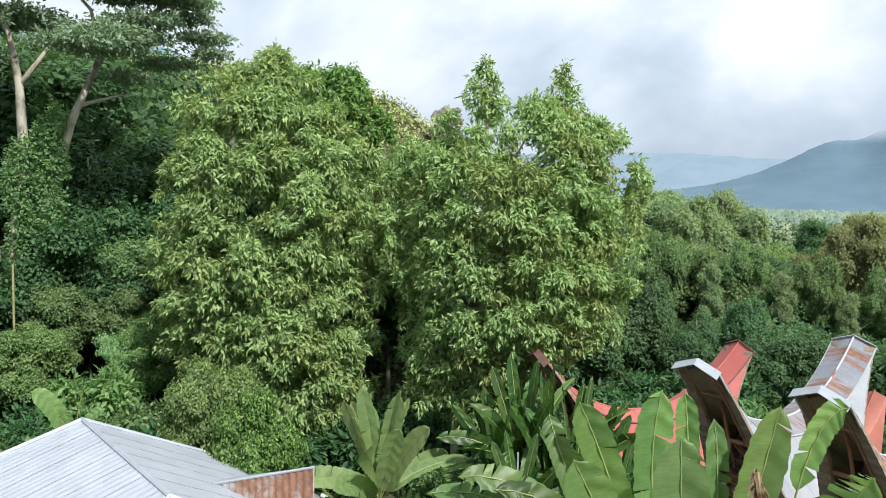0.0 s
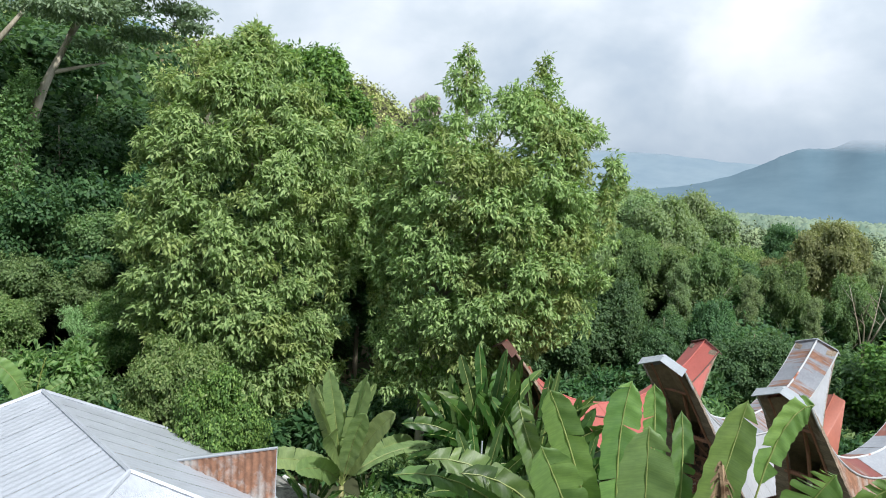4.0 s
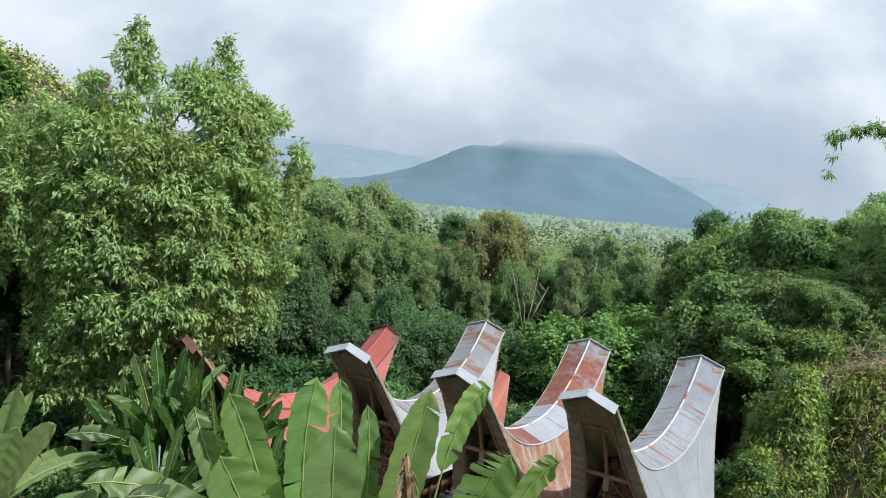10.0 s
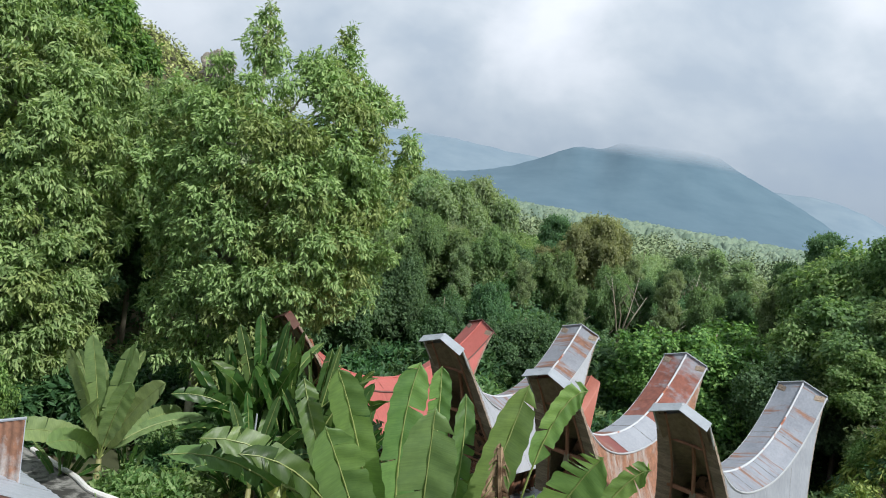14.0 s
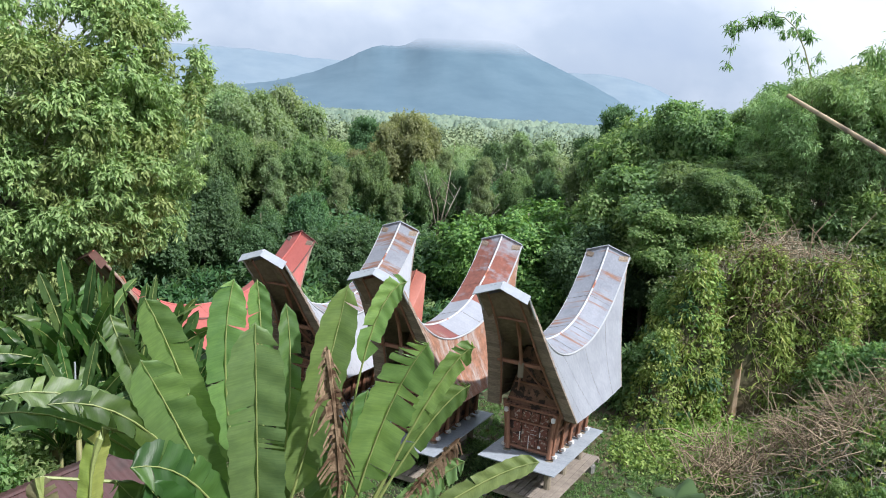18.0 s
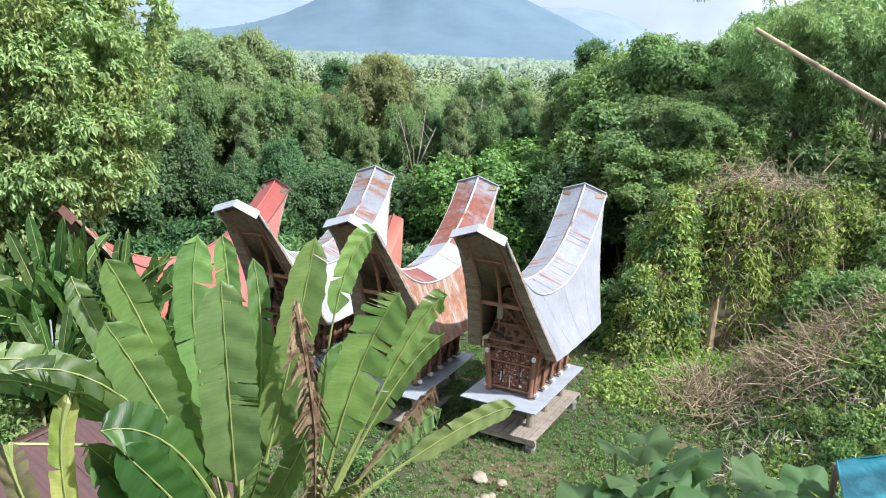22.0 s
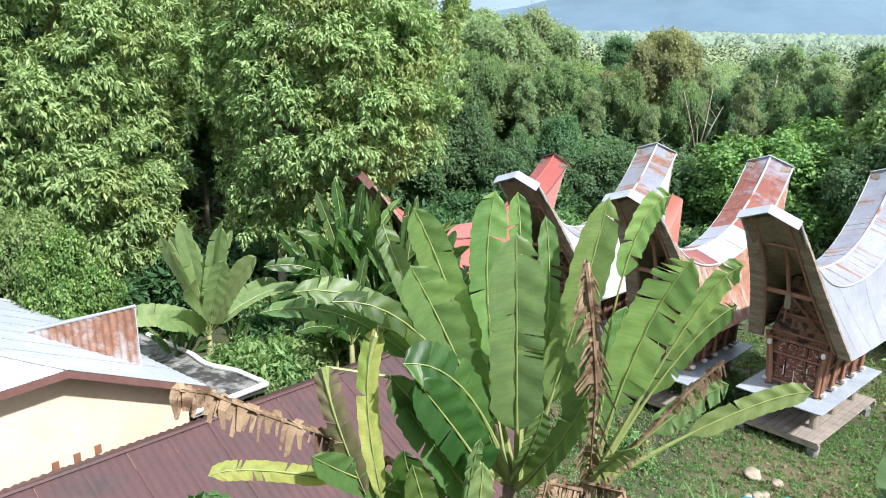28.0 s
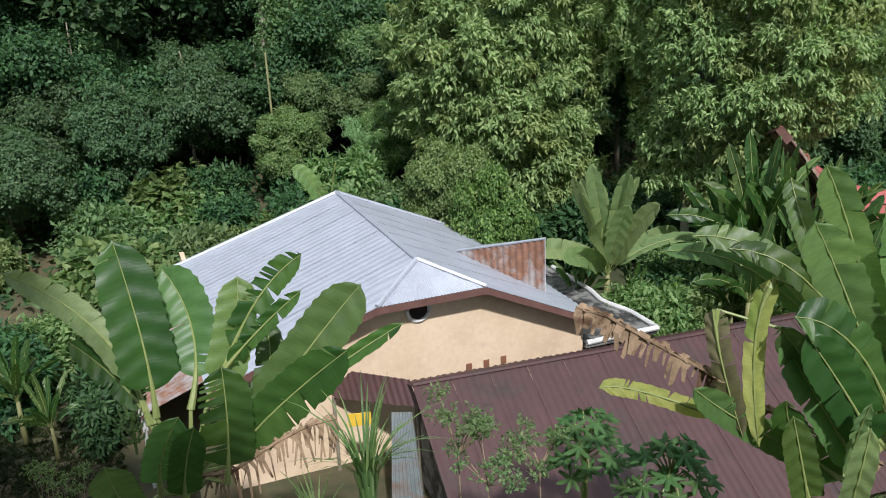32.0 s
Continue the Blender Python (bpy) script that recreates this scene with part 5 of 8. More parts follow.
def barn(label, cap, side, m, trim):
    t = thing("rice_barn", label, "rice barn", m, "row of traditional rice barns")
    half = 0.8

    def edge(u, sd):
        s = S0 + (S1 - S0) * u
        return Vector((sd * half, s, ridge_z(s) - 0.28))

    def eave(u, sd):
        return Vector((sd * 1.57, 1.0 + 4.4 * u, 2.86 + 0.06 * (2 * u - 1) ** 2))

    def skin(u, v, sd):
        a, b = edge(u, sd), eave(u, sd)
        p = a.lerp(b, v)
        p.x -= sd * 0.09 * math.sin(math.pi * v)
        p.y = a.y + (b.y - a.y) * (v ** 0.85)
        return p
    def band(g):
        """Width of the shingle band along the verge."""
        return 0.3 + 0.13 * min(1, g * 2.2)
    # ridge cap: two rows of sheets each side of the ridge
    n = 11
    for sd in (1, -1):
        for i in range(n):
            bm = bmesh.new()
            cols = []
            for j in range(5):
                u = (i + j / 4) / n
                s = S0 + (S1 - S0) * u
                lift = 0.012 * (i % 2)
                q0, q1 = Vector((0.01 * sd, s, ridge_z(s) + lift)), edge(u, sd) + Vector((sd * 0.03, 0, lift))
                cols.append([bm.verts.new(q0.lerp(q1, k / 3) + Vector((0, 0, 0.008 * (k % 2)))) for k in range(4)] +
                            [bm.verts.new(q0.lerp(q1, 1) - Vector((0, 0, 0.06)))])
            for a, b in zip(cols, cols[1:]):
                for k in range(4):
                    bm.faces.new((a[k], b[k], b[k + 1], a[k + 1]) if sd < 0 else (a[k + 1], b[k + 1], b[k], a[k]))
            part("ridge_sheet", bm, cap(i, sd) if callable(cap) else cap, t)
        # trim along the cap edge
        part("edge_trim", tube([edge(g, sd) + Vector((sd * 0.04, 0, -0.03)) for g in np.linspace(0, 1, 25)], 0.032, 6), trim, t, "painted metal edge trim")
        ns = 9
        for i in range(ns):
            v, f, rows = [], [], 9
            for j in range(9):
                u = (i + j / 8) / ns
                for k in range(rows):
                    p = skin(u, k / (rows - 1), sd)
                    p.x += sd * (0.012 * (j % 2) + 0.006 * (i % 2))
                    v.append(p)
            f = [(j * rows + k, (j + 1) * rows + k, (j + 1) * rows + k + 1, j * rows + k + 1) for j in range(8) for k in range(rows - 1)]
            if sd > 0:
                f = [q[::-1] for q in f]
            part("side_sheet", raw("side_sheet", v, f), side, t)
        # shingle lining under the roof, laid in courses, and under the cap
        bm = bmesh.new()
        course = 13
        steps = [(k / course, 0.035 * j) for k in range(course) for j in (0, 1)][1:] + [(1.0, 0.0)]
        g = [[bm.verts.new(skin(u, q, sd) - Vector((sd * (0.05 + dep), 0, 0.05))) for q, dep in steps] for u in np.linspace(0.01, 0.99, 12)]
        for a, b in zip(g, g[1:]):
            for k in range(len(steps) - 1):
                bm.faces.new((a[k], b[k], b[k + 1], a[k + 1]))
        part("roof_lining", bm, M_SOFFIT, t)
        bm = bmesh.new()
        g = []
        for u in np.linspace(0.012, 0.93, 14):
            y = S0 + (S1 - S0) * u
            g.append([bm.verts.new(Vector((0, y, ridge_z(y) - 0.1))), bm.verts.new(edge(u, sd) + Vector((-sd * 0.05, 0, -0.1)))])
        for a, b in zip(g, g[1:]):
            bm.faces.new((a[0], a[1], b[1], b[0]))
        part("cap_lining", bm, M_SOFFIT, t)
        # verge panels of layered bamboo, front and back
        for u, dy in ((0.0, -1), (1.0, 1)):
            panel = part("verge_panel", tube([skin(u, g, sd) + Vector((-sd * 0.12, -dy * 0.06, -0.04)) for g in np.linspace(0, 1, 9)], 0.05, 6), M_SOFFIT, t, "layered bamboo shingle verge")
            rows = 30
            for k in range(rows):
                bm = bmesh.new()
                p0, p1 = skin(u, k / rows, sd), skin(u, (k + 1) / rows, sd)
                w0, w1 = band(k / rows), band((k + 1) / rows)
                o = dy * (0.05 + 0.012 * (k % 2))
                i0, i1 = p0 + Vector((-sd * w0, -dy * 0.1, -0.03)), p1 + Vector((-sd * w1, -dy * 0.1, -0.03))
                vs = [bm.verts.new(c + Vector((0, yy, zz))) for yy, zz in ((o, -0.02), (o - dy * 0.1, 0)) for c in (p0, p1, i1, i0)]
                for q in ((0, 1, 2, 3), (7, 6, 5, 4), (0, 4, 5, 1), (1, 5, 6, 2), (2, 6, 7, 3), (3, 7, 4, 0)):
                    bm.faces.new([vs[c] for c in q])
                bmesh.ops.recalc_face_normals(bm, faces=bm.faces[:])
                part("shingle", bm, M_THATCH, panel)
            part("barge_pole", tube([skin(u, g, sd) + Vector((-sd * (band(g) + 0.03), dy * 0.02, -0.02)) for g in np.linspace(0.02, 0.98, 12)], 0.035, 6), M_POST, t)
    # front fascia of the cap
    for s, dy in ((S0, -1), (S1, 1)):
        z = ridge_z(s)
        for sd in (1, -1):
            q = [Vector((0, s + dy * 0.16, z - 0.12)), Vector((sd * (half + 0.06), s + dy * 0.16, z - 0.43)), Vector((sd * (half + 0.06), s - dy * 0.06, z - 0.23)), Vector((0, s - dy * 0.06, z + 0.06))]
            part("cap_fascia", slab(q if sd * dy < 0 else q[::-1], 0.03), trim if trim is M_FASCIA else M_TRIM2, t)
    part("ridge_batten", tube([Vector((0, s, ridge_z(s) + 0.02)) for s in np.linspace(S0, S1, 25)], 0.035, 6), M_REDR if trim is M_FASCIA else M_BATTEN, t)
    # gable walls
    for s, dy in ((1.12, -1), (5.2, 1)):
        zt = 5.0
        q = [Vector((-0.95, s, 3.0)), Vector((0.95, s, 3.0)), Vector((0.42, s, zt)), Vector((-0.42, s, zt))]
        part("gable_wall", slab(q if dy < 0 else q[::-1], 0.05), M_WOOD, t)
        for k in range(3):
            z = 3.15 + 0.6 * k
            w = 0.9 - 0.2 * k
            part("gable_board", boxed((-w, s + dy * 0.05 - 0.02, z), (w, s + dy * 0.05 + 0.02, z + 0.07), 0.008), M_POST, t)
    # cross beam, king post and hanging ornament
    part("cross_beam", boxed((-0.85, -0.12, 4.72), (0.75, 0.0, 4.84), 0.012), M_POST, t)
    part("king_post", tube([(0, -0.06, 1.5 + 3.0), (0, -0.4, 5.6), (0, -0.9, 6.6)], 0.06, 6), M_POST, t)
    part("strut", tube([(0.05, -0.02, 4.7), (0.55, 1.05, 3.5)], 0.035, 6), M_POST, t)
    part("strut", tube([(-0.05, -0.02, 4.7), (-0.55, 1.05, 3.5)], 0.035, 6), M_POST, t)
    part("hanging_ornament", boxed((-0.09, -0.2, 4.35), (0.09, -0.12, 4.85), 0.03), M_PALE, t, "carved wooden hanging ornament")
    part("tie_beam", boxed((-0.6, -1.1, 6.35), (0.6, -1.02, 6.42), 0.01), M_POST, t)
    # box with flared posts and panels
    z0, z1 = 1.52, 3.02
    for s, dy in ((1.05, -1), (4.05, 1)):
        q = [Vector((-0.74, s, z0)), Vector((0.74, s, z0)), Vector((0.86, s, z1)), Vector((-0.86, s, z1))]
        part("front_wall", slab(q if dy < 0 else q[::-1], 0.05), M_WOOD, t)
        for x in np.linspace(-0.62, 0.62, 5)[:-1]:
            for z in (1.72, 2.12, 2.55):
                part("carved_panel", boxed((x + 0.02, s + dy * 0.03 - 0.012, z), (x + 0.29, s + dy * 0.03 + 0.012, z + 0.33), 0.012), M_CARVE, t)
        for z in (1.6, 2.48, 2.93):
            part("rail", boxed((-0.8, s + dy * 0.05 - 0.025, z), (0.8, s + dy * 0.05 + 0.025, z + 0.06), 0.01), M_POST, t)
        for x in (-0.72, 0.72):
            part("corner_post", tube([(x, s + dy * 0.06, z0 - 0.02), (x * 1.06, s + dy * 0.08, 2.2), (x * 1.2, s + dy * 0.1, z1)], [0.09, 0.07, 0.09], 8), M_POST, t)
            part("white_knob", boxed((x * 1.14 - 0.06, s + dy * 0.2 - 0.05, z1 - 0.25), (x * 1.14 + 0.06, s + dy * 0.2 + 0.05, z1 - 0.1), 0.015), M_WHITE, t)
    for sd in (-1, 1):
        q = [Vector((sd * 0.74, 1.05, z0)), Vector((sd * 0.74, 4.05, z0)), Vector((sd * 0.88, 4.05, z1)), Vector((sd * 0.88, 1.05, z1))]
        part("side_wall", slab(q if sd > 0 else q[::-1], 0.05), M_WOOD, t)
        for y in (1.05, 1.8, 2.55, 3.3, 4.05):
            part("side_post", tube([(sd * 0.82, y, z0 - 0.02), (sd * 0.86, y, 2.2), (sd * 0.98, y, z1 + 0.1)], [0.08, 0.06, 0.07], 6), M_POST, t)
            part("post_foot", boxed((sd * 0.88 - 0.09, y - 0.07, z0), (sd * 0.88 + 0.09, y + 0.07, z0 + 0.12), 0.02), M_WHITE, t)
        part("side_rail", boxed((sd * 0.84 - 0.03, 1.0, 2.3), (sd * 0.84 + 0.03, 4.1, 2.38), 0.01), M_POST, t)
    for x, z, w, h in ((-0.34, 2.02, 0.015, 0.3), (-0.02, 1.86, 0.012, 0.46), (0.12, 2.16, 0.1, 0.012), (0.12, 2.3, 0.1, 0.012), (0.36, 1.78, 0.05, 0.08), (0.36, 2.2, 0.012, 0.16)):
        part("painted_motif", boxed((x - w, 0.975, z - h / 2), (x + w, 0.99, z + h / 2), 0.003), M_WHITE, t, "white painted carving stroke")
    part("door", boxed((-0.28, 0.98, 1.75), (0.2, 1.02, 2.45), 0.01), M_CARVE, t, "carved wooden door leaf")
    # zinc apron, posts and deck
    bm = bmesh.new()
    box(bm, (-1.32, 0, 1.44), (1.32, 4.6, 1.47))
    for q in bm.verts:
        if abs(q.co.x) > 1 or q.co.y < 0.1 or q.co.y > 4.5:
            q.co.z -= 0.04
    part("apron", bm, M_APRON, t, "flat grey zinc apron sheet")
    for x in (-0.75, 0.75):
        for y in (1.0, 2.4, 3.9):
            part("post", tube([(x, y, -0.1), (x, y, 0.7), (x, y, 1.44)], [0.14, 0.12, 0.13], 10), M_BARK, t)
    for i in range(11):
        x = -1.3 + 2.6 * i / 11
        part("deck_board", boxed((x + 0.008, 0.1, 0.42), (x + 0.228, 4.5, 0.48), 0.008), M_DECK, t)
    for y in (0.13, 4.42):
        part("deck_beam", boxed((-1.32, y, 0.26), (1.32, y + 0.1, 0.415), 0.01), M_DECK, t)
    for x in (-1.1, 1.1):
        for y in (0.3, 4.2):
            part("foot_stone", boxed((x - 0.16, y - 0.16, -0.1), (x + 0.16, y + 0.16, 0.26), 0.06), M_CONC, t)
    return t


M_CARVE = surface("carved_panel_wood", (0.06, 0.022, 0.016), (0.2, 0.07, 0.04), 14, 0.6, 0.6, stain=(0.32, 0.26, 0.2), stain_scale=9, stain_at=(0.56, 0.6))
M_APRON = sheet_metal("grey_zinc_apron", (0.38, 0.42, 0.46), (0.24, 0.275, 0.31), metal=0.15, rough=0.5)


def place_barn(x, y, az):
    return pose(x, y, ground_z(x, y), 0, 0, -az)


def barn_at(cap_xy, fin_xy, label, cap, side, trim=None):
    """Set a barn by the ground points under its two roof tips."""
    a, b = Vector(cap_xy), Vector(fin_xy)
    az = math.degrees(math.atan2(b.x - a.x, b.y - a.y))
    d = (b - a).normalized()
    mid = (a + b) / 2
    o = mid - d * SM
    return barn(label, cap, side, place_barn(o.x, o.y, az), trim or M_TRIM)


barn_at((1.6, 22.7), (6.04, 30.7), "carved wooden rice barn under a pale zinc saddle roof", CAPS[2], SIDES[2])
barn_at((-1.99, 23.66), (2.0, 31.5), "carved wooden rice barn under a rust-red saddle roof", patched, SIDES[1])
barn_at((-5.85, 25.3), (-1.96, 33.9), "carved wooden rice barn under a white rust-banded saddle roof", CAPS[0], SIDES[0])
red = barn_at((-12.2, 27.3), (-6.1, 34.7), "rice barn under a red painted saddle roof", M_REDR, M_REDR, M_FASCIA)
red.location.z -= 0.8


# ---- bananas ----
def blade(curve, width, face, seed, tear=0.3, fold=0.25, pet=0.25, droop=0.0):
    """A banana leaf blade along a curve (a function of 0..1): two halves, torn here and there into strips."""
    rng = random.Random(seed)
    v, f, uv = [], [], []
    n = 44
    for sd in (-1, 1):
        shift = 0.0
        prev = None
        for i in range(n + 1):
            g = pet + (1 - pet) * i / n
            c = curve(g)
            d = (curve(min(1, g + 0.02)) - curve(max(0, g - 0.02))).normalized()
            side = d.cross(face)
            side.normalize()
            nr = side.cross(d).normalized()
            k = i / n
            prof = max(0.03, min(1.0, (k / 0.12) ** 0.6) * max(0.0, 1 - max(0, (k - 0.68) / 0.32) ** 2.5) ** 0.55)
            w = width * 0.5 * prof * (1 + 0.04 * math.sin(i * 1.7 + seed))
            ring = []
            torn = rng.random() < tear * 0.16
            for pas in ((0, 1) if torn and i not in (0, n) else (0,)):
                if pas == 0:
                    wide = rng.random()
                if torn and pas == 1:
                    shift = rng.uniform(-0.5, 0.5) * tear
                ring = []
                for j in range(4):
                    q = j / 3
                    gap = (0.01 + 0.05 * tear * wide) * q * (1 if pas else -1) if torn else 0.0
                    p = c + side * (sd * w * q) + nr * (w * (fold * q - (0.12 + droop + shift * 0.5) * q * q)) + d * (gap - 0.05 * q) + nr * 0.01 * math.sin(i * 0.9 + j)
                    ring.append(len(v))
                    v.append(p)
                    uv.append((q * 0.5 * sd + 0.5, k * (curve(1) - curve(0)).length))
                if prev is not None and pas == 0:
                    for j in range(3):
                        q4 = (prev[j], prev[j + 1], ring[j + 1], ring[j])
                        f.append(q4 if sd > 0 else q4[::-1])
                prev = ring
    return raw("leaf", v, f, uv)


def banana_leaf(parent, tip, width, sag, pet, seed, mat=None, tear=0.3, face=None, base=(0, 0, 0), fold=0.3, droop=0.0, name="leaf"):
    base, tip = Vector(base), Vector(tip)
    ctrl = (base + tip) * 0.5 + Vector((0, 0, sag * 1.2))
    ctrl.x, ctrl.y = base.x + (tip.x - base.x) * 0.38, base.y + (tip.y - base.y) * 0.38

    def curve(g):
        return base * (1 - g) ** 2 + ctrl * (2 * g * (1 - g)) + tip * g * g
    fc = Vector(face or (0.1, -0.75, 0.66)).normalized()
    ob = part(name, blade(curve, width, fc, seed, tear, fold, pet, droop), mat or M_BAN, parent, shade=True)
    part("midrib", tube([curve(g) + fc * 0.012 for g in np.linspace(0, 0.985, 12)], [0.024 * (1 - 0.8 * g) for g in np.linspace(0, 1, 12)], 6), M_RIB, ob)
    return ob


def banana(label, crown, table, seed, tear=0.3, mats=None, group="banana plants", face=None, girth=0.11):
    c = Vector(crown)
    g = ground_z(c.x, c.y)
    t = thing("banana_plant", label, "banana plant", pose(c.x, c.y, g), group)
    h = c.z - g
    part("stem", tube([(0, 0, -0.2), (0.03, 0, h * 0.5), (0, 0, h)], [girth * 1.3, girth, girth * 0.7], 10), M_STEM, t, shade=True)
    for i, (x, y, z, w, sag, pet) in enumerate(table):
        banana_leaf(t, (x, y, z + h), w * 1.02, sag, pet, seed + i, (mats or {}).get(i), tear * (0.5 + (i * 7 % 5) * 0.25), tuple(Vector(face or (0.1, -0.75, 0.5)) + Vector((0.55 * math.sin(i * 2.1 + seed), 0.2 * math.cos(i * 1.7), 0.15 * math.sin(i * 3.3)))), (0, 0, h))
    return t


def dead_leaf(parent, pts, width, seed, name="dry_leaf", mat=None):
    """A dry leaf hanging along points, shredded into curled strips."""
    rng = random.Random(seed)
    pts = [Vector(p) for p in pts]
    bm = bmesh.new()
    n = 40
    total = len(pts) - 1
    gap = sum((q - p).length for p, q in zip(pts, pts[1:])) / n
    for i in range(n):
        g = i / n * total
        k = min(int(g), total - 1)
        p = pts[k].lerp(pts[k + 1], g - k)
        d = (pts[k + 1] - pts[k]).normalized()
        for sd in (-1, 1):
            side = d.cross(Vector((0.1, -0.9, 0.3))).normalized() * sd
            ln = width * rng.uniform(0.45, 1.1) * min(1.0, 0.35 + i / 9)
            hang = Vector((rng.uniform(-0.2, 0.2), rng.uniform(-0.3, 0.1), -1)) * 0.8
            q = [p, p + (side * 0.6 + hang * 0.25) * ln * 0.5 + Vector((0, rng.uniform(-0.05, 0.05), 0)), p + (side * 0.7 + hang) * ln * 0.9]
            w = d * gap * rng.uniform(0.3, 0.75)
            vs = [bm.verts.new(c + w * s * (1 - 0.3 * m)) for m, c in enumerate(q) for s in (-1, 1)]
            bm.faces.new((vs[0], vs[1], vs[3], vs[2]))
            bm.faces.new((vs[2], vs[3], vs[5], vs[4]))
    tube_into(bm, pts, [0.03 * (1 - 0.6 * i / len(pts)) for i in range(len(pts))], 5)
    return part(name, bm, mat or M_DEAD, parent, "dry brown shredded leaf")


def leaf_through(parent, origin, base, mid, tip, width, pet, seed, mat=None, tear=0.3, turn=0.0, fold=0.25, droop=0.0, name="leaf", up=0.35):
    """A banana leaf from its base through a middle place to its tip, facing the open side."""
    o = Vector(origin)
    b, m, e = o + Vector(base), o + Vector(mid), o + Vector(tip)
    c = (m - b * 0.2025 - e * 0.3025) / 0.495

    def curve(g):
        return b * (1 - g) ** 2 + c * (2 * g * (1 - g)) + e * g * g
    fc = Vector((0.25 + math.sin(turn), -math.cos(turn), up)).normalized()
    ob = part(name, blade(curve, width, fc, seed, tear, fold, pet, droop), mat or M_BAN, parent, shade=True)
    part("midrib", tube([curve(g) + fc * 0.012 for g in np.linspace(0, 0.985, 12)], [0.021 * (1 - 0.8 * g) + 0.03 * max(0.0, 1 - g / 0.35) for g in np.linspace(0, 1, 12)], 6), M_RIB, ob)
    return ob


MAIN = banana("large banana plant with broad upright green leaves", (-2.06, 8.76, 6.91), [], 100)
_h = 6.91 - ground_z(-2.06, 8.76)
_o = (0, 0, _h)
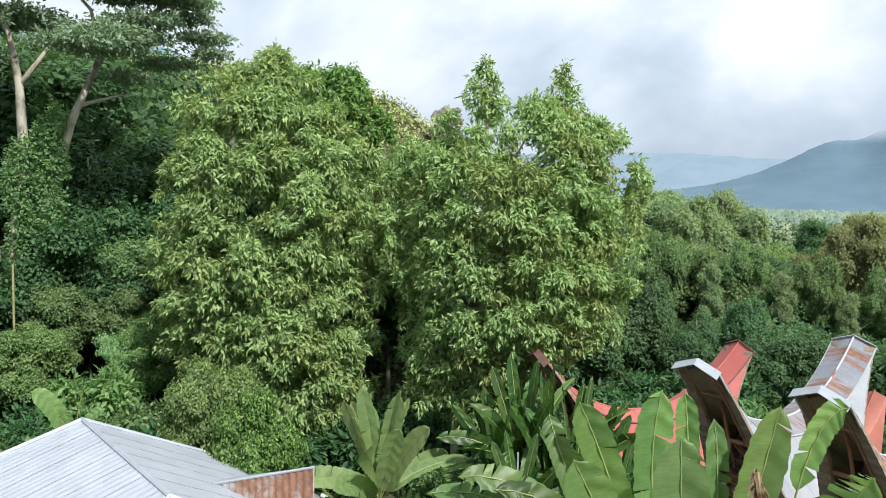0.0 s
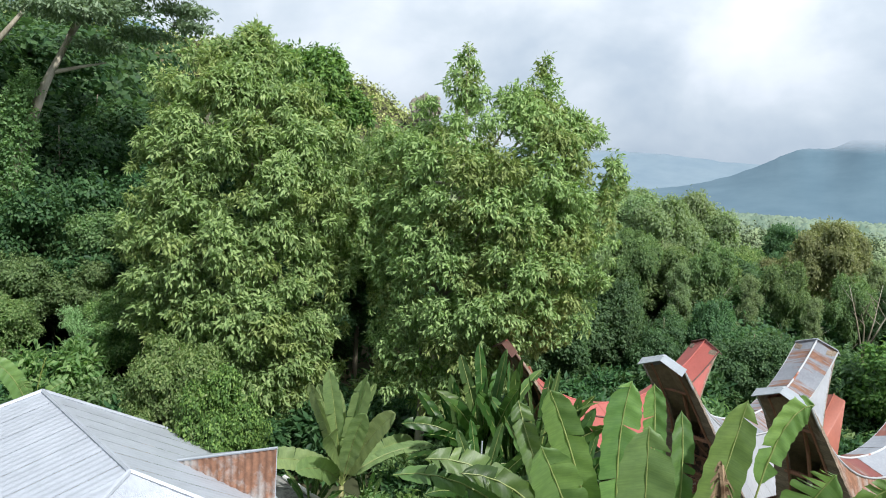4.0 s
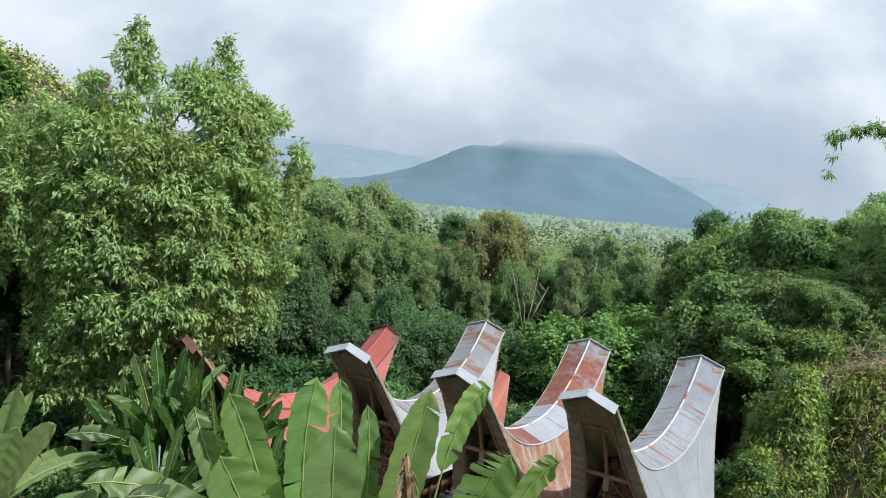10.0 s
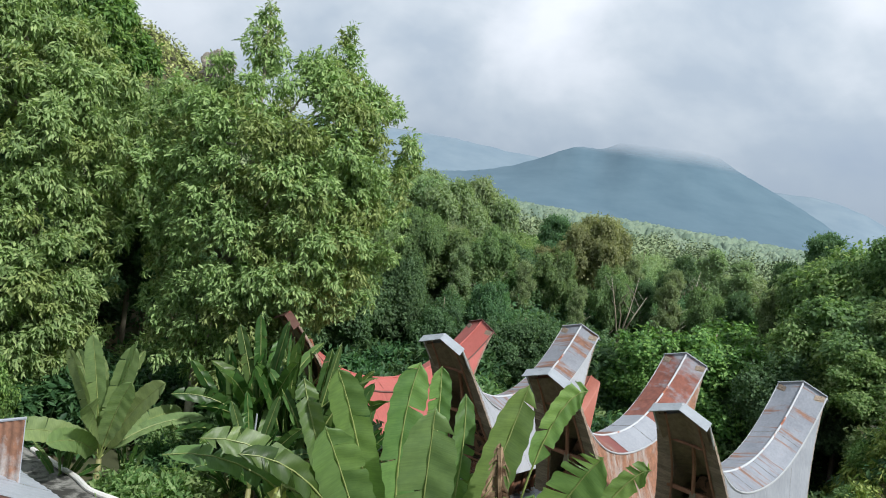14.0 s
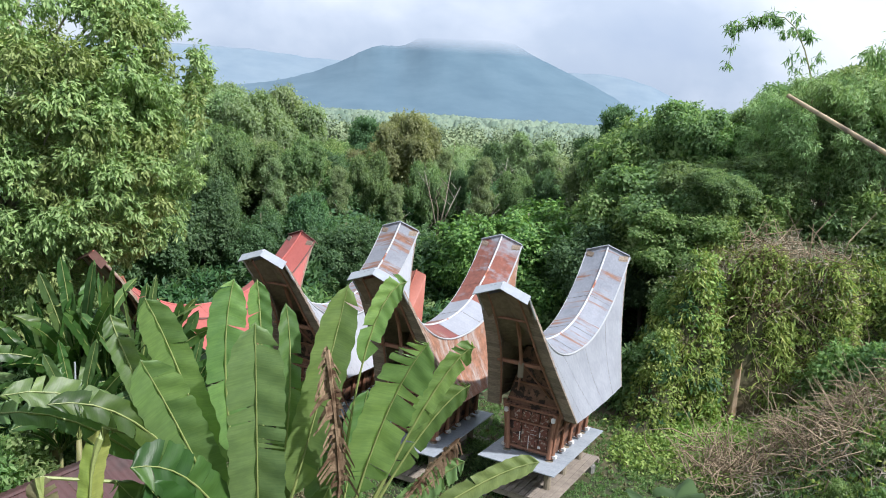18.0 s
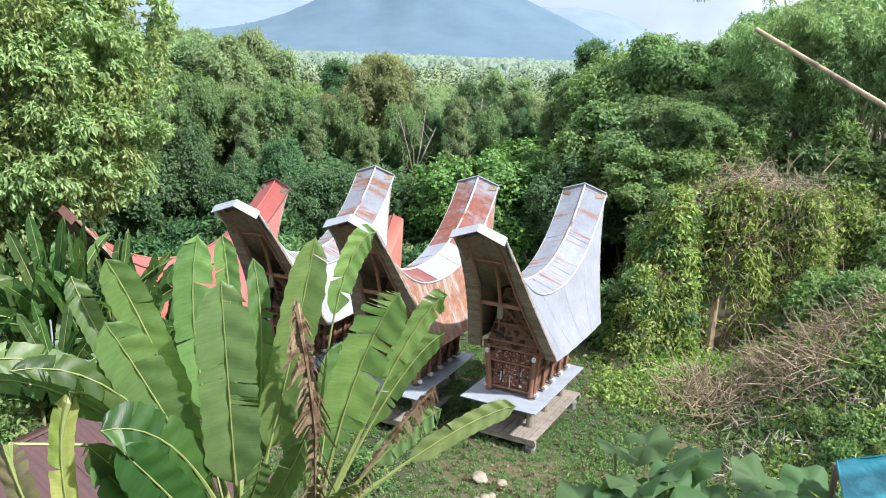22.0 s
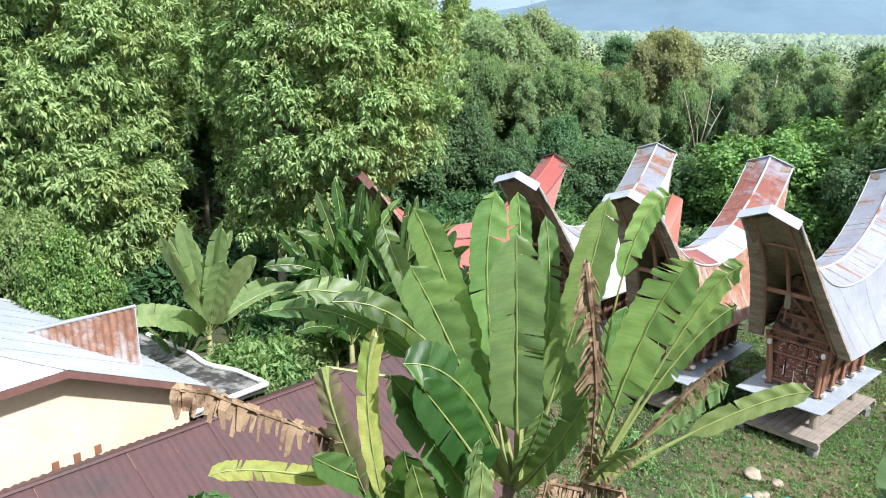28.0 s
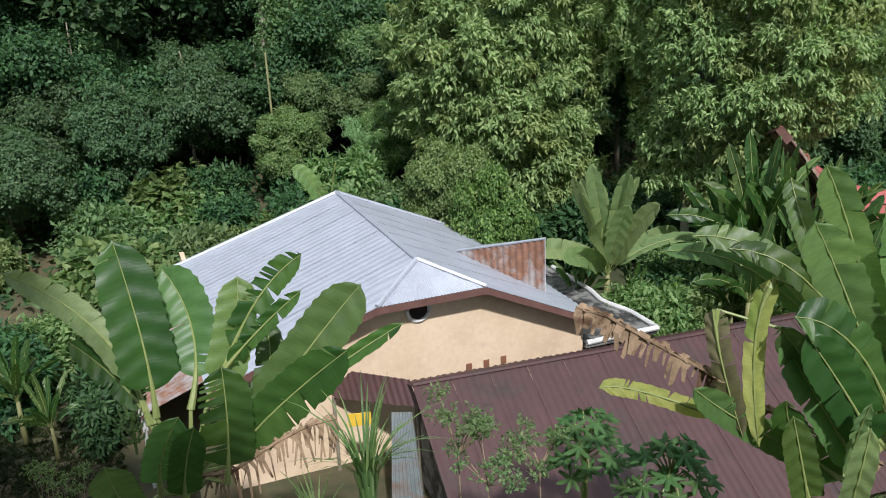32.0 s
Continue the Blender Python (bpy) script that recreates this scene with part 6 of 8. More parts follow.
# base, middle, tip, width, where the blade starts, material, tearing, turn, droop
for _i, (_b, _m, _t, _w, _p, _mt, _te, _tu, _dr) in enumerate((
        ((0.07, 0.02, 0), (-0.36, 0.12, 2.3), (-0.32, 0.23, 3.54), 0.46, 0.36, M_BAN, 0.1, 0.2, 0), ((0.12, 0.04, 0), (-0.02, 0.41, 2.4), (-0.15, 0.58, 3.47), 0.3, 0.45, M_BAN, 0.1, -0.3, 0),
        ((0.12, 0.04, 0), (0.3, 0.37, 2.0), (0.19, 0.55, 3.22), 0.32, 0.4, M_BANM, 0.3, 0.5, 0), ((0.16, 0.05, 0), (0.63, 0.23, 2.0), (0.93, 0.37, 3.53), 0.5, 0.3, M_BAN, 0.1, 0.1, 0),
        ((0.09, 0.0, 0), (0.12, -0.4, 1.9), (0.09, -0.49, 3.27), 0.66, 0.24, M_BANG, 0.15, 0.0, 0), ((0, 0, 0), (-0.68, -0.19, 2.3), (-1.11, -0.34, 3.4), 0.46, 0.36, M_BAN, 0.1, -0.2, 0),
        ((0, 0, 0), (-0.57, -0.47, 1.8), (-1.01, -0.73, 2.86), 0.6, 0.34, M_BAN, 0.12, 0.1, 0), ((-0.05, 0, 0), (-1.15, -0.17, 2.2), (-1.58, -0.09, 3.13), 0.3, 0.5, M_BANM, 0.2, 0.4, 0),
        ((-0.04, 0, 0), (-1.2, -0.64, 2.15), (-2.16, -1.27, 2.57), 0.36, 0.4, M_BAN, 0.3, 0.3, 0.05), ((-0.07, 0, 0), (-1.45, -0.64, 2.0), (-2.62, -1.19, 2.25), 0.3, 0.42, M_BANM, 0.5, -0.4, 0.1),
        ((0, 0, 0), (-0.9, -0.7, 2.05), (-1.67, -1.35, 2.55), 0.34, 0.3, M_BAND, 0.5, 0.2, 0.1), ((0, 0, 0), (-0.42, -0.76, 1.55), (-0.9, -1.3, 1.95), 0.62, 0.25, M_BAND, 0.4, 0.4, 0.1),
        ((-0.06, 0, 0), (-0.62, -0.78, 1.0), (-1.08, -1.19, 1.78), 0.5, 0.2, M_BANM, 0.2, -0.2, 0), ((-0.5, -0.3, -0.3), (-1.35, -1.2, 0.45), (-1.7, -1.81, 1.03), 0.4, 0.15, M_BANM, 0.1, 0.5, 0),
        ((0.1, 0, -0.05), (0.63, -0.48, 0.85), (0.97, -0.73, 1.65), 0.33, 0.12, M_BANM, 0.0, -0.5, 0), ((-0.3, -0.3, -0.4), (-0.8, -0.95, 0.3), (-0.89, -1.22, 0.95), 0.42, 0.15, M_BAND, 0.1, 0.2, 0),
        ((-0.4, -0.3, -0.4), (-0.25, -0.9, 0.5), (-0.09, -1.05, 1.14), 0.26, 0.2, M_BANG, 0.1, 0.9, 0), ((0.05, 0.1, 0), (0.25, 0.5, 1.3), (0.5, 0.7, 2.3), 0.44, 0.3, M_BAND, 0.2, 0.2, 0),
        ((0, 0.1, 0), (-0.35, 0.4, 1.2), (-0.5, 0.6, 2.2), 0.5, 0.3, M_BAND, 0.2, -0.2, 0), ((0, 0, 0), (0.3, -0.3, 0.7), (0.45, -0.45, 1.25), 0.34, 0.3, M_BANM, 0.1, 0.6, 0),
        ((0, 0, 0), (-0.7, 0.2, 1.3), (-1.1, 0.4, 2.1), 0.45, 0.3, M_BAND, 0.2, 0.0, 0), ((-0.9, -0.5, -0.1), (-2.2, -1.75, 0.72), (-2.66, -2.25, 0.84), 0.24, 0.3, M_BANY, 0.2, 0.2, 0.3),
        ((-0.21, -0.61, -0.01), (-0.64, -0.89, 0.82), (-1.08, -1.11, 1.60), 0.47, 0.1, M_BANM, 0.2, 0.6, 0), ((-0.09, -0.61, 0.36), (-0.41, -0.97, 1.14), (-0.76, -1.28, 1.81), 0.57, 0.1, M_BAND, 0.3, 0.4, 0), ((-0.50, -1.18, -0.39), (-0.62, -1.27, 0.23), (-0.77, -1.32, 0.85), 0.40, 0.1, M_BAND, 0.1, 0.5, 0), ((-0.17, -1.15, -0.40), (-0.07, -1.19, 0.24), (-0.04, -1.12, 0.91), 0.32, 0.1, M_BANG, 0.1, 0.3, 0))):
    leaf_through(MAIN, _o, _b, _m, _t, _w * 0.9, _p, 100 + _i, _mt, _te + 0.15, _tu, 0.25, _dr, up=0.35 if _dr < 0.05 else 0.9)
leaf_through(MAIN, _o, (-1.3, -0.85, 2.15), (-1.38, -1.05, 1.3), (-1.14, -1.21, 0.2), 0.24, 0.05, 151, M_BANY, 0.4, 0.2, droop=0.1, name="yellow_leaf")
leaf_through(MAIN, _o, (-1.8, -1.2, 1.75), (-1.62, -1.3, 1.15), (-1.3, -1.28, 0.3), 0.3, 0.05, 152, M_DRYB, 0.5, -0.3, droop=0.2, name="withered_leaf")
part("petiole", tube([Vector((-0.07, 0, _h)), Vector((-0.9, -0.6, _h + 1.95)), Vector((-1.3, -0.85, _h + 2.15))], [0.03, 0.022, 0.016], 6), M_RIB, MAIN)
part("petiole", tube([Vector((-0.07, 0, _h)), Vector((-1.2, -0.8, _h + 1.55)), Vector((-1.8, -1.2, _h + 1.75))], [0.03, 0.022, 0.016], 6), M_RIB, MAIN)
dead_leaf(MAIN, [(-0.2, -0.1, _h - 0.1), (-1.3, -0.75, _h + 0.45), (-1.9, -1.2, _h + 0.95), (-2.37, -1.74, _h + 1.4), (-2.72, -2.0, _h + 1.66), (-2.97, -2.28, _h + 1.8)], 0.26, 153)

SECOND = banana("banana plant with yellow-green leaves and a dry hanging leaf", (-1.21, 9.22, 6.77), [], 200)
_h2 = 6.77 - ground_z(-1.21, 9.22)
for _i, (_b, _m, _t, _w, _p, _mt, _te, _tu) in enumerate((
        ((0.05, 0, 0), (0.56, -0.14, 2.1), (1.03, -0.22, 3.09), 0.56, 0.28, M_BAN, 0.5, 0.0), ((0.06, 0, 0), (1.1, 0.18, 2.35), (1.57, 0.17, 2.94), 0.3, 0.4, M_BAN, 0.4, 0.4),
        ((0.06, 0, 0), (1.0, 0.28, 1.8), (1.56, 0.37, 2.42), 0.3, 0.35, M_BANM, 0.6, 0.3), ((0.0, 0, 0), (0.3, 0.14, 2.9), (0.73, 0.27, 3.65), 0.32, 0.5, M_BAN, 0.6, 0.5),
        ((0.1, 0, 0), (1.7, 0.4, 1.1), (2.49, 0.5, 1.43), 0.28, 0.35, M_BANG, 0.3, 0.2), ((0.1, 0, 0), (1.0, 0.08, 1.1), (1.55, 0.07, 1.57), 0.3, 0.4, M_BANG, 0.5, -0.3),
        ((0, 0.1, 0), (0.15, 0.4, 1.3), (0.3, 0.6, 2.2), 0.42, 0.3, M_BANM, 0.2, 0.2), ((0, 0, 0), (-0.2, 0.3, 1.0), (-0.35, 0.5, 1.7), 0.4, 0.3, M_BANM, 0.2, 0.0),
        ((0, 0, 0), (0.35, -0.35, 0.6), (0.6, -0.6, 0.95), 0.3, 0.3, M_BANG, 0.6, 0.4))):
    leaf_through(SECOND, (0, 0, _h2), _b, _m, _t, _w, _p, 200 + _i, _mt, _te * 0.9, _tu)
dead_leaf(SECOND, [(-0.07, -0.51, _h2 + 3.0), (-0.02, -0.52, _h2 + 2.7), (0.04, -0.5, _h2 + 2.3), (0.08, -0.45, _h2 + 1.9), (0.11, -0.39, _h2 + 1.45), (0.08, -0.2, _h2 + 0.6), (0.05, 0, _h2)], 0.3, 201)
dead_leaf(SECOND, [(0.05, 0, _h2), (0.52, 0.05, _h2 + 0.55), (1.11, 0.08, _h2 + 1.41), (1.45, 0.08, _h2 + 1.84)], 0.2, 202)
dead_leaf(SECOND, [(0, -0.1, _h2 + 0.1), (0.5, -0.4, _h2 + 0.25), (0.75, -0.5, _h2 - 0.5), (0.8, -0.5, _h2 - 1.1)], 0.3, 203)
dead_leaf(SECOND, [(0, -0.1, _h2), (-0.4, -0.4, _h2 + 0.2), (-0.55, -0.5, _h2 - 0.6)], 0.3, 204)

# Shade over this plant is put into its darker leaf colour.
LEFT = banana("banana plant with torn, shade-darkened green leaves beside the yard", (-8.34, 3.07, 6.61), [], 300)
_h3 = LEFT.children[0].dimensions.z - 0.2
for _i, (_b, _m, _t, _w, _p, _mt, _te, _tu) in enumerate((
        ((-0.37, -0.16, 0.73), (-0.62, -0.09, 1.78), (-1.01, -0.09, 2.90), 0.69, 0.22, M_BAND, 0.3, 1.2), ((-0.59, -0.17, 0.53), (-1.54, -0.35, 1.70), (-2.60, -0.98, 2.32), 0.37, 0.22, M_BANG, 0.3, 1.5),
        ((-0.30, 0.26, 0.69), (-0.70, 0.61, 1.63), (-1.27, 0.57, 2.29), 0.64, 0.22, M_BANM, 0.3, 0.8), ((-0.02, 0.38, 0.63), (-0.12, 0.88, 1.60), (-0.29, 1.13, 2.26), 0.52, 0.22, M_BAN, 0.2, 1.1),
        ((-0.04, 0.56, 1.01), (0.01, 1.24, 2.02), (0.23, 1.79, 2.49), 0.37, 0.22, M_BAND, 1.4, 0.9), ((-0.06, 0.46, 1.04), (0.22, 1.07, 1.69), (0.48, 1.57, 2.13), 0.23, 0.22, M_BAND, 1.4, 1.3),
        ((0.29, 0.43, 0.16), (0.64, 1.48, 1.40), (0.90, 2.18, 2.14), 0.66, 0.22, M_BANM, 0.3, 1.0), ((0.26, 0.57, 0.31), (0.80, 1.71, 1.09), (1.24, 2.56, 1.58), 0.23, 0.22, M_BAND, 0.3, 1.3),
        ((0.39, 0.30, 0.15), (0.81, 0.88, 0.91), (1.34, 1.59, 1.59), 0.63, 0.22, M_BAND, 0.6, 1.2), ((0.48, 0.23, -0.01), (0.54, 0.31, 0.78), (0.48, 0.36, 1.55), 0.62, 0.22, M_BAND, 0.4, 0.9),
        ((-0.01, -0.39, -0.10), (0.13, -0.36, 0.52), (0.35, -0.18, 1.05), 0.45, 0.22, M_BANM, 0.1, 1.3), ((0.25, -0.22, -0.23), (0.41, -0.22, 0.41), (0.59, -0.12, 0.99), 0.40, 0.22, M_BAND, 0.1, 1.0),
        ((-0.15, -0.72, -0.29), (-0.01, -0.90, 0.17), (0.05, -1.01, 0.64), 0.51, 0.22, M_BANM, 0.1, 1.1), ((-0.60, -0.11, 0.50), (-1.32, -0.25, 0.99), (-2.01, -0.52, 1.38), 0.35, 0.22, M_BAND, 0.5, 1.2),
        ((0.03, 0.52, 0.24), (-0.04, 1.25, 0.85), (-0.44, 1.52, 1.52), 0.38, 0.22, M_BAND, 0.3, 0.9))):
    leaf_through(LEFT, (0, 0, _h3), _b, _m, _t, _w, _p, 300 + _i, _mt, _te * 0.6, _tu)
    part("petiole", tube([Vector((0, 0, _h3 - 0.25)), Vector((_b[0] * 0.5, _b[1] * 0.5, _h3 + _b[2] * 0.45)), Vector((_b[0], _b[1], _h3 + _b[2]))], [0.045, 0.035, 0.024], 6), M_RIB, LEFT)
dead_leaf(LEFT, [(0.1, 0.05, _h3), (0.5, 0.3, _h3 + 0.12), (0.84, 0.76, _h3 + 0.47), (1.07, 1.09, _h3 + 0.65), (1.29, 1.36, _h3 + 0.72)], 0.35, 301)
_bunch = part("banana_stalk", tube([(-0.55, -0.35, _h3 + 0.85), (-0.6, -0.38, _h3 + 0.6), (-0.62, -0.38, _h3 + 0.2)], [0.025, 0.03, 0.02], 6), M_BUNCH, LEFT, "hanging stalk of green bananas")
for _k in range(18):
    _a, _z = _k * 1.05, _h3 + 0.72 - 0.16 * (_k // 6)
    _c, _e = math.cos(_a), math.sin(_a)
    part("banana", tube([(-0.6 + 0.03 * _c, -0.38 + 0.03 * _e, _z), (-0.6 + 0.11 * _c, -0.38 + 0.11 * _e, _z + 0.03), (-0.6 + 0.14 * _c, -0.38 + 0.14 * _e, _z + 0.13)], [0.012, 0.022, 0.008], 6), M_BUNCH, _bunch)

_rs = random.Random(8)
_ros = []
for _i in range(14):
    _a, _t = _i * 2.4, radians((14, 30, 46, 60)[_i % 4] + _rs.uniform(-6, 6))
    _l = _rs.uniform(3.4, 4.2)
    _ros.append((math.cos(_a) * math.sin(_t) * _l, math.sin(_a) * math.sin(_t) * _l, math.cos(_t) * _l * (0.95 if _t < 0.9 else 0.6), _rs.uniform(0.56, 0.72), 0.1 + 0.5 * (_i % 4) / 3, 0.14))
SMALL = banana("banana clump with grey-green leaves behind the house", (-14.84, 21.35, 2.4), _ros, 400, 0.35, {i: (M_BANG, M_BANL)[i % 2] for i in range(14)})
DARKB = banana("banana clump with dark green leaves among bushes", (-10.4, 22.6, 2.2), [(x * 0.72, y * 0.72, z * 0.8, w * 0.5, g, q) for x, y, z, w, g, q in _ros], 440, 0.6, {i: M_BAND if i % 3 else M_BANM for i in range(14)})


banana("banana plant whose leaf tips rise behind the house roof", (*at(-55.3, 30).xy, 3.6), [(-0.75, -1.05, 2.0, 0.62, 0.5, 0.2), (0.22, 0.3, 2.1, 0.22, 0.1, 0.3), (0.6, 0.85, 1.2, 0.4, 0.4, 0.25), (-0.2, -0.3, 1.3, 0.4, 0.3, 0.25), (0.1, 0.9, 0.6, 0.4, 0.4, 0.25)], 480, 0.2, {1: M_BANY})


def clump(az, d, z, scale, turn, label=None):
    p = at(az, d)
    g = ground_z(p.x, p.y)
    c = copy_thing(DARKB, pose(p.x, p.y, g - 0.1, 0, 0, turn))
    c.scale = (scale * 0.72 + max(0.0, z) * 0.28,) * 3
    if label:
        c["label"] = label
    return c


for _az, _d, _z, _s, _t in ((-24.4, 27, 0.2, 0.9, 40), (-22.6, 26.2, 0.3, 1.0, 130), (-21.0, 27, -0.3, 0.9, 250), (-25.8, 26, -1.6, 0.9, 310), (-23.4, 25.5, -1.8, 0.9, 80), (-19.4, 25, -1.4, 0.8, 190), (-56.8, 33.5, -0.6, 0.8, 200), (-36.9, 26.2, -1.9, 0.85, 70),
                            (-33.0, 26.5, -2.1, 0.8, 160), (-21.0, 26.6, 2.0, 1.0, 60), (-19.2, 27.0, 1.7, 0.95, 150), (-22.8, 26.8, 2.2, 1.0, 270), (-24.6, 27.2, 2.4, 1.0, 330), (-17.8, 27.6, 0.9, 0.9, 20), (-26.2, 27.4, 1.6, 1.0, 200), (-76.8, 22, 0.0, 0.75, 20), (-78.4, 23.5, 0.4, 0.8, 220)):
    clump(_az, _d, _z, _s, _t, "banana clump with dark green leaves among bushes")


# ---- shrubs and ground cover ----
def bush(label, mat, seed, size=0.2, n=1500, slim=0.4, droop=0.3, name="bush"):
    rng = random.Random(seed)
    t = thing(name, label, "bush", pose(0, 0, -0.5), "bushes")
    blobs = [((rng.uniform(-0.8, 0.8), rng.uniform(-0.8, 0.8), rng.uniform(0.3, 1.5)), (rng.uniform(0.4, 0.75),) * 2 + (rng.uniform(0.35, 0.6),)) for _ in range(11)]
    bm = bmesh.new()
    for b in blobs:
        tube_into(bm, [(0, 0, -0.1), (b[0][0] * 0.5, b[0][1] * 0.5, b[0][2] * 0.5), b[0]], [0.04, 0.025, 0.01], 5)
    part("branchwork", bm, M_TWIG, t)
    v, f = leaves(n, blobs, 4, size, slim, droop, seed, 0.3)
    part("foliage", raw("foliage", v, f), mat, t)
    return t


BUSH = bush("leafy green bush among trees", M_LEAF, 61)
BUSHD = bush("dark green shrub with dense leaves", M_DARK, 62, 0.24)
BUSHY = bush("bright yellow-green leafy garden shrub", M_LEAFY, 63, 0.2)
BUSHL = bush("broad-leaved green climbing shrub", M_GRASS, 64, 0.3, 900, 0.7)


def thicket(seed):
    rng = random.Random(seed)
    t = thing("thicket", "dense green thicket below the forest trees", "bush", pose(0, 0, -0.5), "thickets")
    blobs = [((rng.uniform(-3, 3), rng.uniform(-2, 2), rng.uniform(0.6, 4.6)), (rng.uniform(0.9, 1.5),) * 2 + (rng.uniform(0.8, 1.2),)) for _ in range(20)]
    bm = bmesh.new()
    for b in blobs:
        tube_into(bm, [(b[0][0] * 0.6, b[0][1] * 0.6, -0.2), b[0]], [0.06, 0.02], 5)
    part("branchwork", bm, M_BARK, t)
    v, f = leaves(4200, blobs, 4, 0.32, 0.45, 0.3, seed, 0.7, jit=0.65)
    part("foliage", raw("foliage", v, f), M_DEEP, t)
    return t


THICK = thicket(91)


def scatter_bushes():
    rng = random.Random(9)

    def put(kind, az, d, s, sink=0.1):
        p = at(az, d)
        c = copy_thing(kind, pose(p.x, p.y, ground_z(p.x, p.y) - sink, 0, 0, rng.uniform(0, 360)))
        c.scale = (s, s, s * rng.uniform(0.8, 1.15))
    kinds = (BUSH, BUSHD, BUSHY, BUSHD, BUSHL)
    for _ in range(46):      # behind the house and under the big trees
        put(rng.choice((BUSHD, BUSHD, BUSH, BUSHY)), rng.uniform(-50, -17), rng.uniform(31, 40), rng.uniform(0.9, 1.8))
    for _ in range(34):      # behind the barns
        put(rng.choice((BUSHD, BUSH, BUSHD)), rng.uniform(-17, 12), rng.uniform(38, 47), rng.uniform(1.0, 2.0))
    for _ in range(70):      # closes the forest floor
        put(rng.choice((BUSHD, BUSH, BUSHD, BUSHY)), rng.uniform(-20, 14), rng.uniform(44, 52), rng.uniform(0.9, 1.6))
    for _ in range(34):
        put(THICK, rng.uniform(-21, 14), rng.uniform(47, 68), rng.uniform(0.8, 1.3))
    for _ in range(14):
        put(THICK, rng.uniform(-58, -34), rng.uniform(42, 56), rng.uniform(0.8, 1.2))
    for _ in range(30):      # around the yard
        put(rng.choice(kinds), rng.uniform(-86, -52), rng.uniform(31, 40), rng.uniform(1.0, 1.9))
    for az, d, s, k in ((-33.4, 25.6, 1.1, BUSHY), (-31.6, 25, 1.2, BUSHY), (-30.2, 25, 1.3, BUSHY), (-28.6, 25.5, 1.1, BUSHY), (-35.6, 25.5, 0.8, BUSH), (-29.5, 28, 1.2, BUSHD), (-27.4, 28.5, 1.1, BUSH),
                        (-71, 24, 1.1, BUSHD), (-73, 22.5, 0.9, BUSHD), (-68.5, 27, 1.3, BUSH), (-75, 27.5, 1.4, BUSHY), (-78, 26, 1.4, BUSHD), (-3.4, 22.2, 0.5, BUSHY), (-4.6, 22.6, 0.45, BUSHY), (-1.0, 26.5, 0.5, BUSH), (3.2, 27.5, 0.55, BUSH)):
        put(k, az, d, s)
    for az, d, s, k in ((14.6, 36.0, 1.0, BUSH), (15.8, 35.6, 0.9, BUSHY), (16.9, 35.2, 0.7, BUSH), (17.9, 36.6, 0.9, BUSHY), (14.9, 34.0, 1.2, BUSH), (13.5, 35.6, 2.2, BUSH), (16.2, 37.6, 1.6, BUSH), (18.2, 39.4, 1.6, BUSHY), (20.0, 40.8, 2.0, BUSH), (22.0, 41.6, 2.2, BUSHY),
                        (24.2, 42.2, 2.2, BUSH), (26.2, 42.4, 2.4, BUSHY), (28.2, 41.2, 2.4, BUSH), (29.8, 39.4, 2.2, BUSHY), (26.0, 35.4, 1.5, BUSHY), (27.6, 34.8, 1.7, BUSHY), (29.0, 34.2, 1.7, BUSH), (30.2, 33.6, 1.6, BUSHY), (30.8, 37.0, 1.6, BUSHY), (31.8, 36.0, 1.4, BUSH), (33.0, 38.0, 2.2, BUSH), (35.0, 37.6, 2.2, BUSHY)):
        put(k, az, d, s * 0.62)
    for _ in range(60):      # top of the bank and its slopes to the right
        az = rng.uniform(15, 46)
        d = rng.uniform(36, 46)
        p = at(az, d)
        if bank_depth(p.x, p.y) > 1.5 and (d > 42.5 or az > 30):
            put(rng.choice((BUSH, BUSHY, BUSHL)), az, d, rng.uniform(0.6, 1.3))
    for _ in range(110):      # right-hand slope below the bank
        az, d = rng.uniform(27, 46), rng.uniform(24, 38)
        if (az < 32 and 27.5 < d < 33.5) or (32 < az < 36 and d < 31):
            continue
        put(rng.choice((BUSHL, BUSHY, BUSHY)), az, d, rng.uniform(0.18, 0.42))


scatter_bushes()


def cover(name, label, category, n, area, leaf, size, slim, droop, seed, lift=0.12, per=3, up=0.0, flat=0.2):
    """Low plants strewn over the ground where area(x, y) holds; joined, as nobody could count them."""
    rng = random.Random(seed)
    blobs = []
    while len(blobs) < n:
        x, y = area(rng)
        s = rng.uniform(0.6, 1.4) * lift * 2
        blobs.append(((x, y, ground_z(x, y) + lift * 0.6), (s, s, s * flat + lift * 0.5)))
    v, f = leaves(n * 6, blobs, per, size, slim, droop, seed, 0.1)
    tagged(part(name, raw(name, v, f), leaf), label, category, kind="stuff")


def polar_area(a0, a1, d0, d1, test=None):
    def pick(rng):
        while True:
            az, d = rng.uniform(a0, a1), math.sqrt(rng.uniform(d0 * d0, d1 * d1))
            p = at(az, d)
            if test is None or test(p.x, p.y):
                return p.x, p.y
    return pick


def off_barns(x, y):
    """Outside the trodden strip round the barns and outside the house."""
    return not (-13 < x - 0.5 * (y - 24) < 5.2 and 21 < y < 33) and not ((Vector((x, y, 0)) - HO).dot(HR) < 4.5 and (Vector((x, y, 0)) - HO).dot(HR) > -9 and abs((Vector((x, y, 0)) - HO).dot(HP)) < 8)


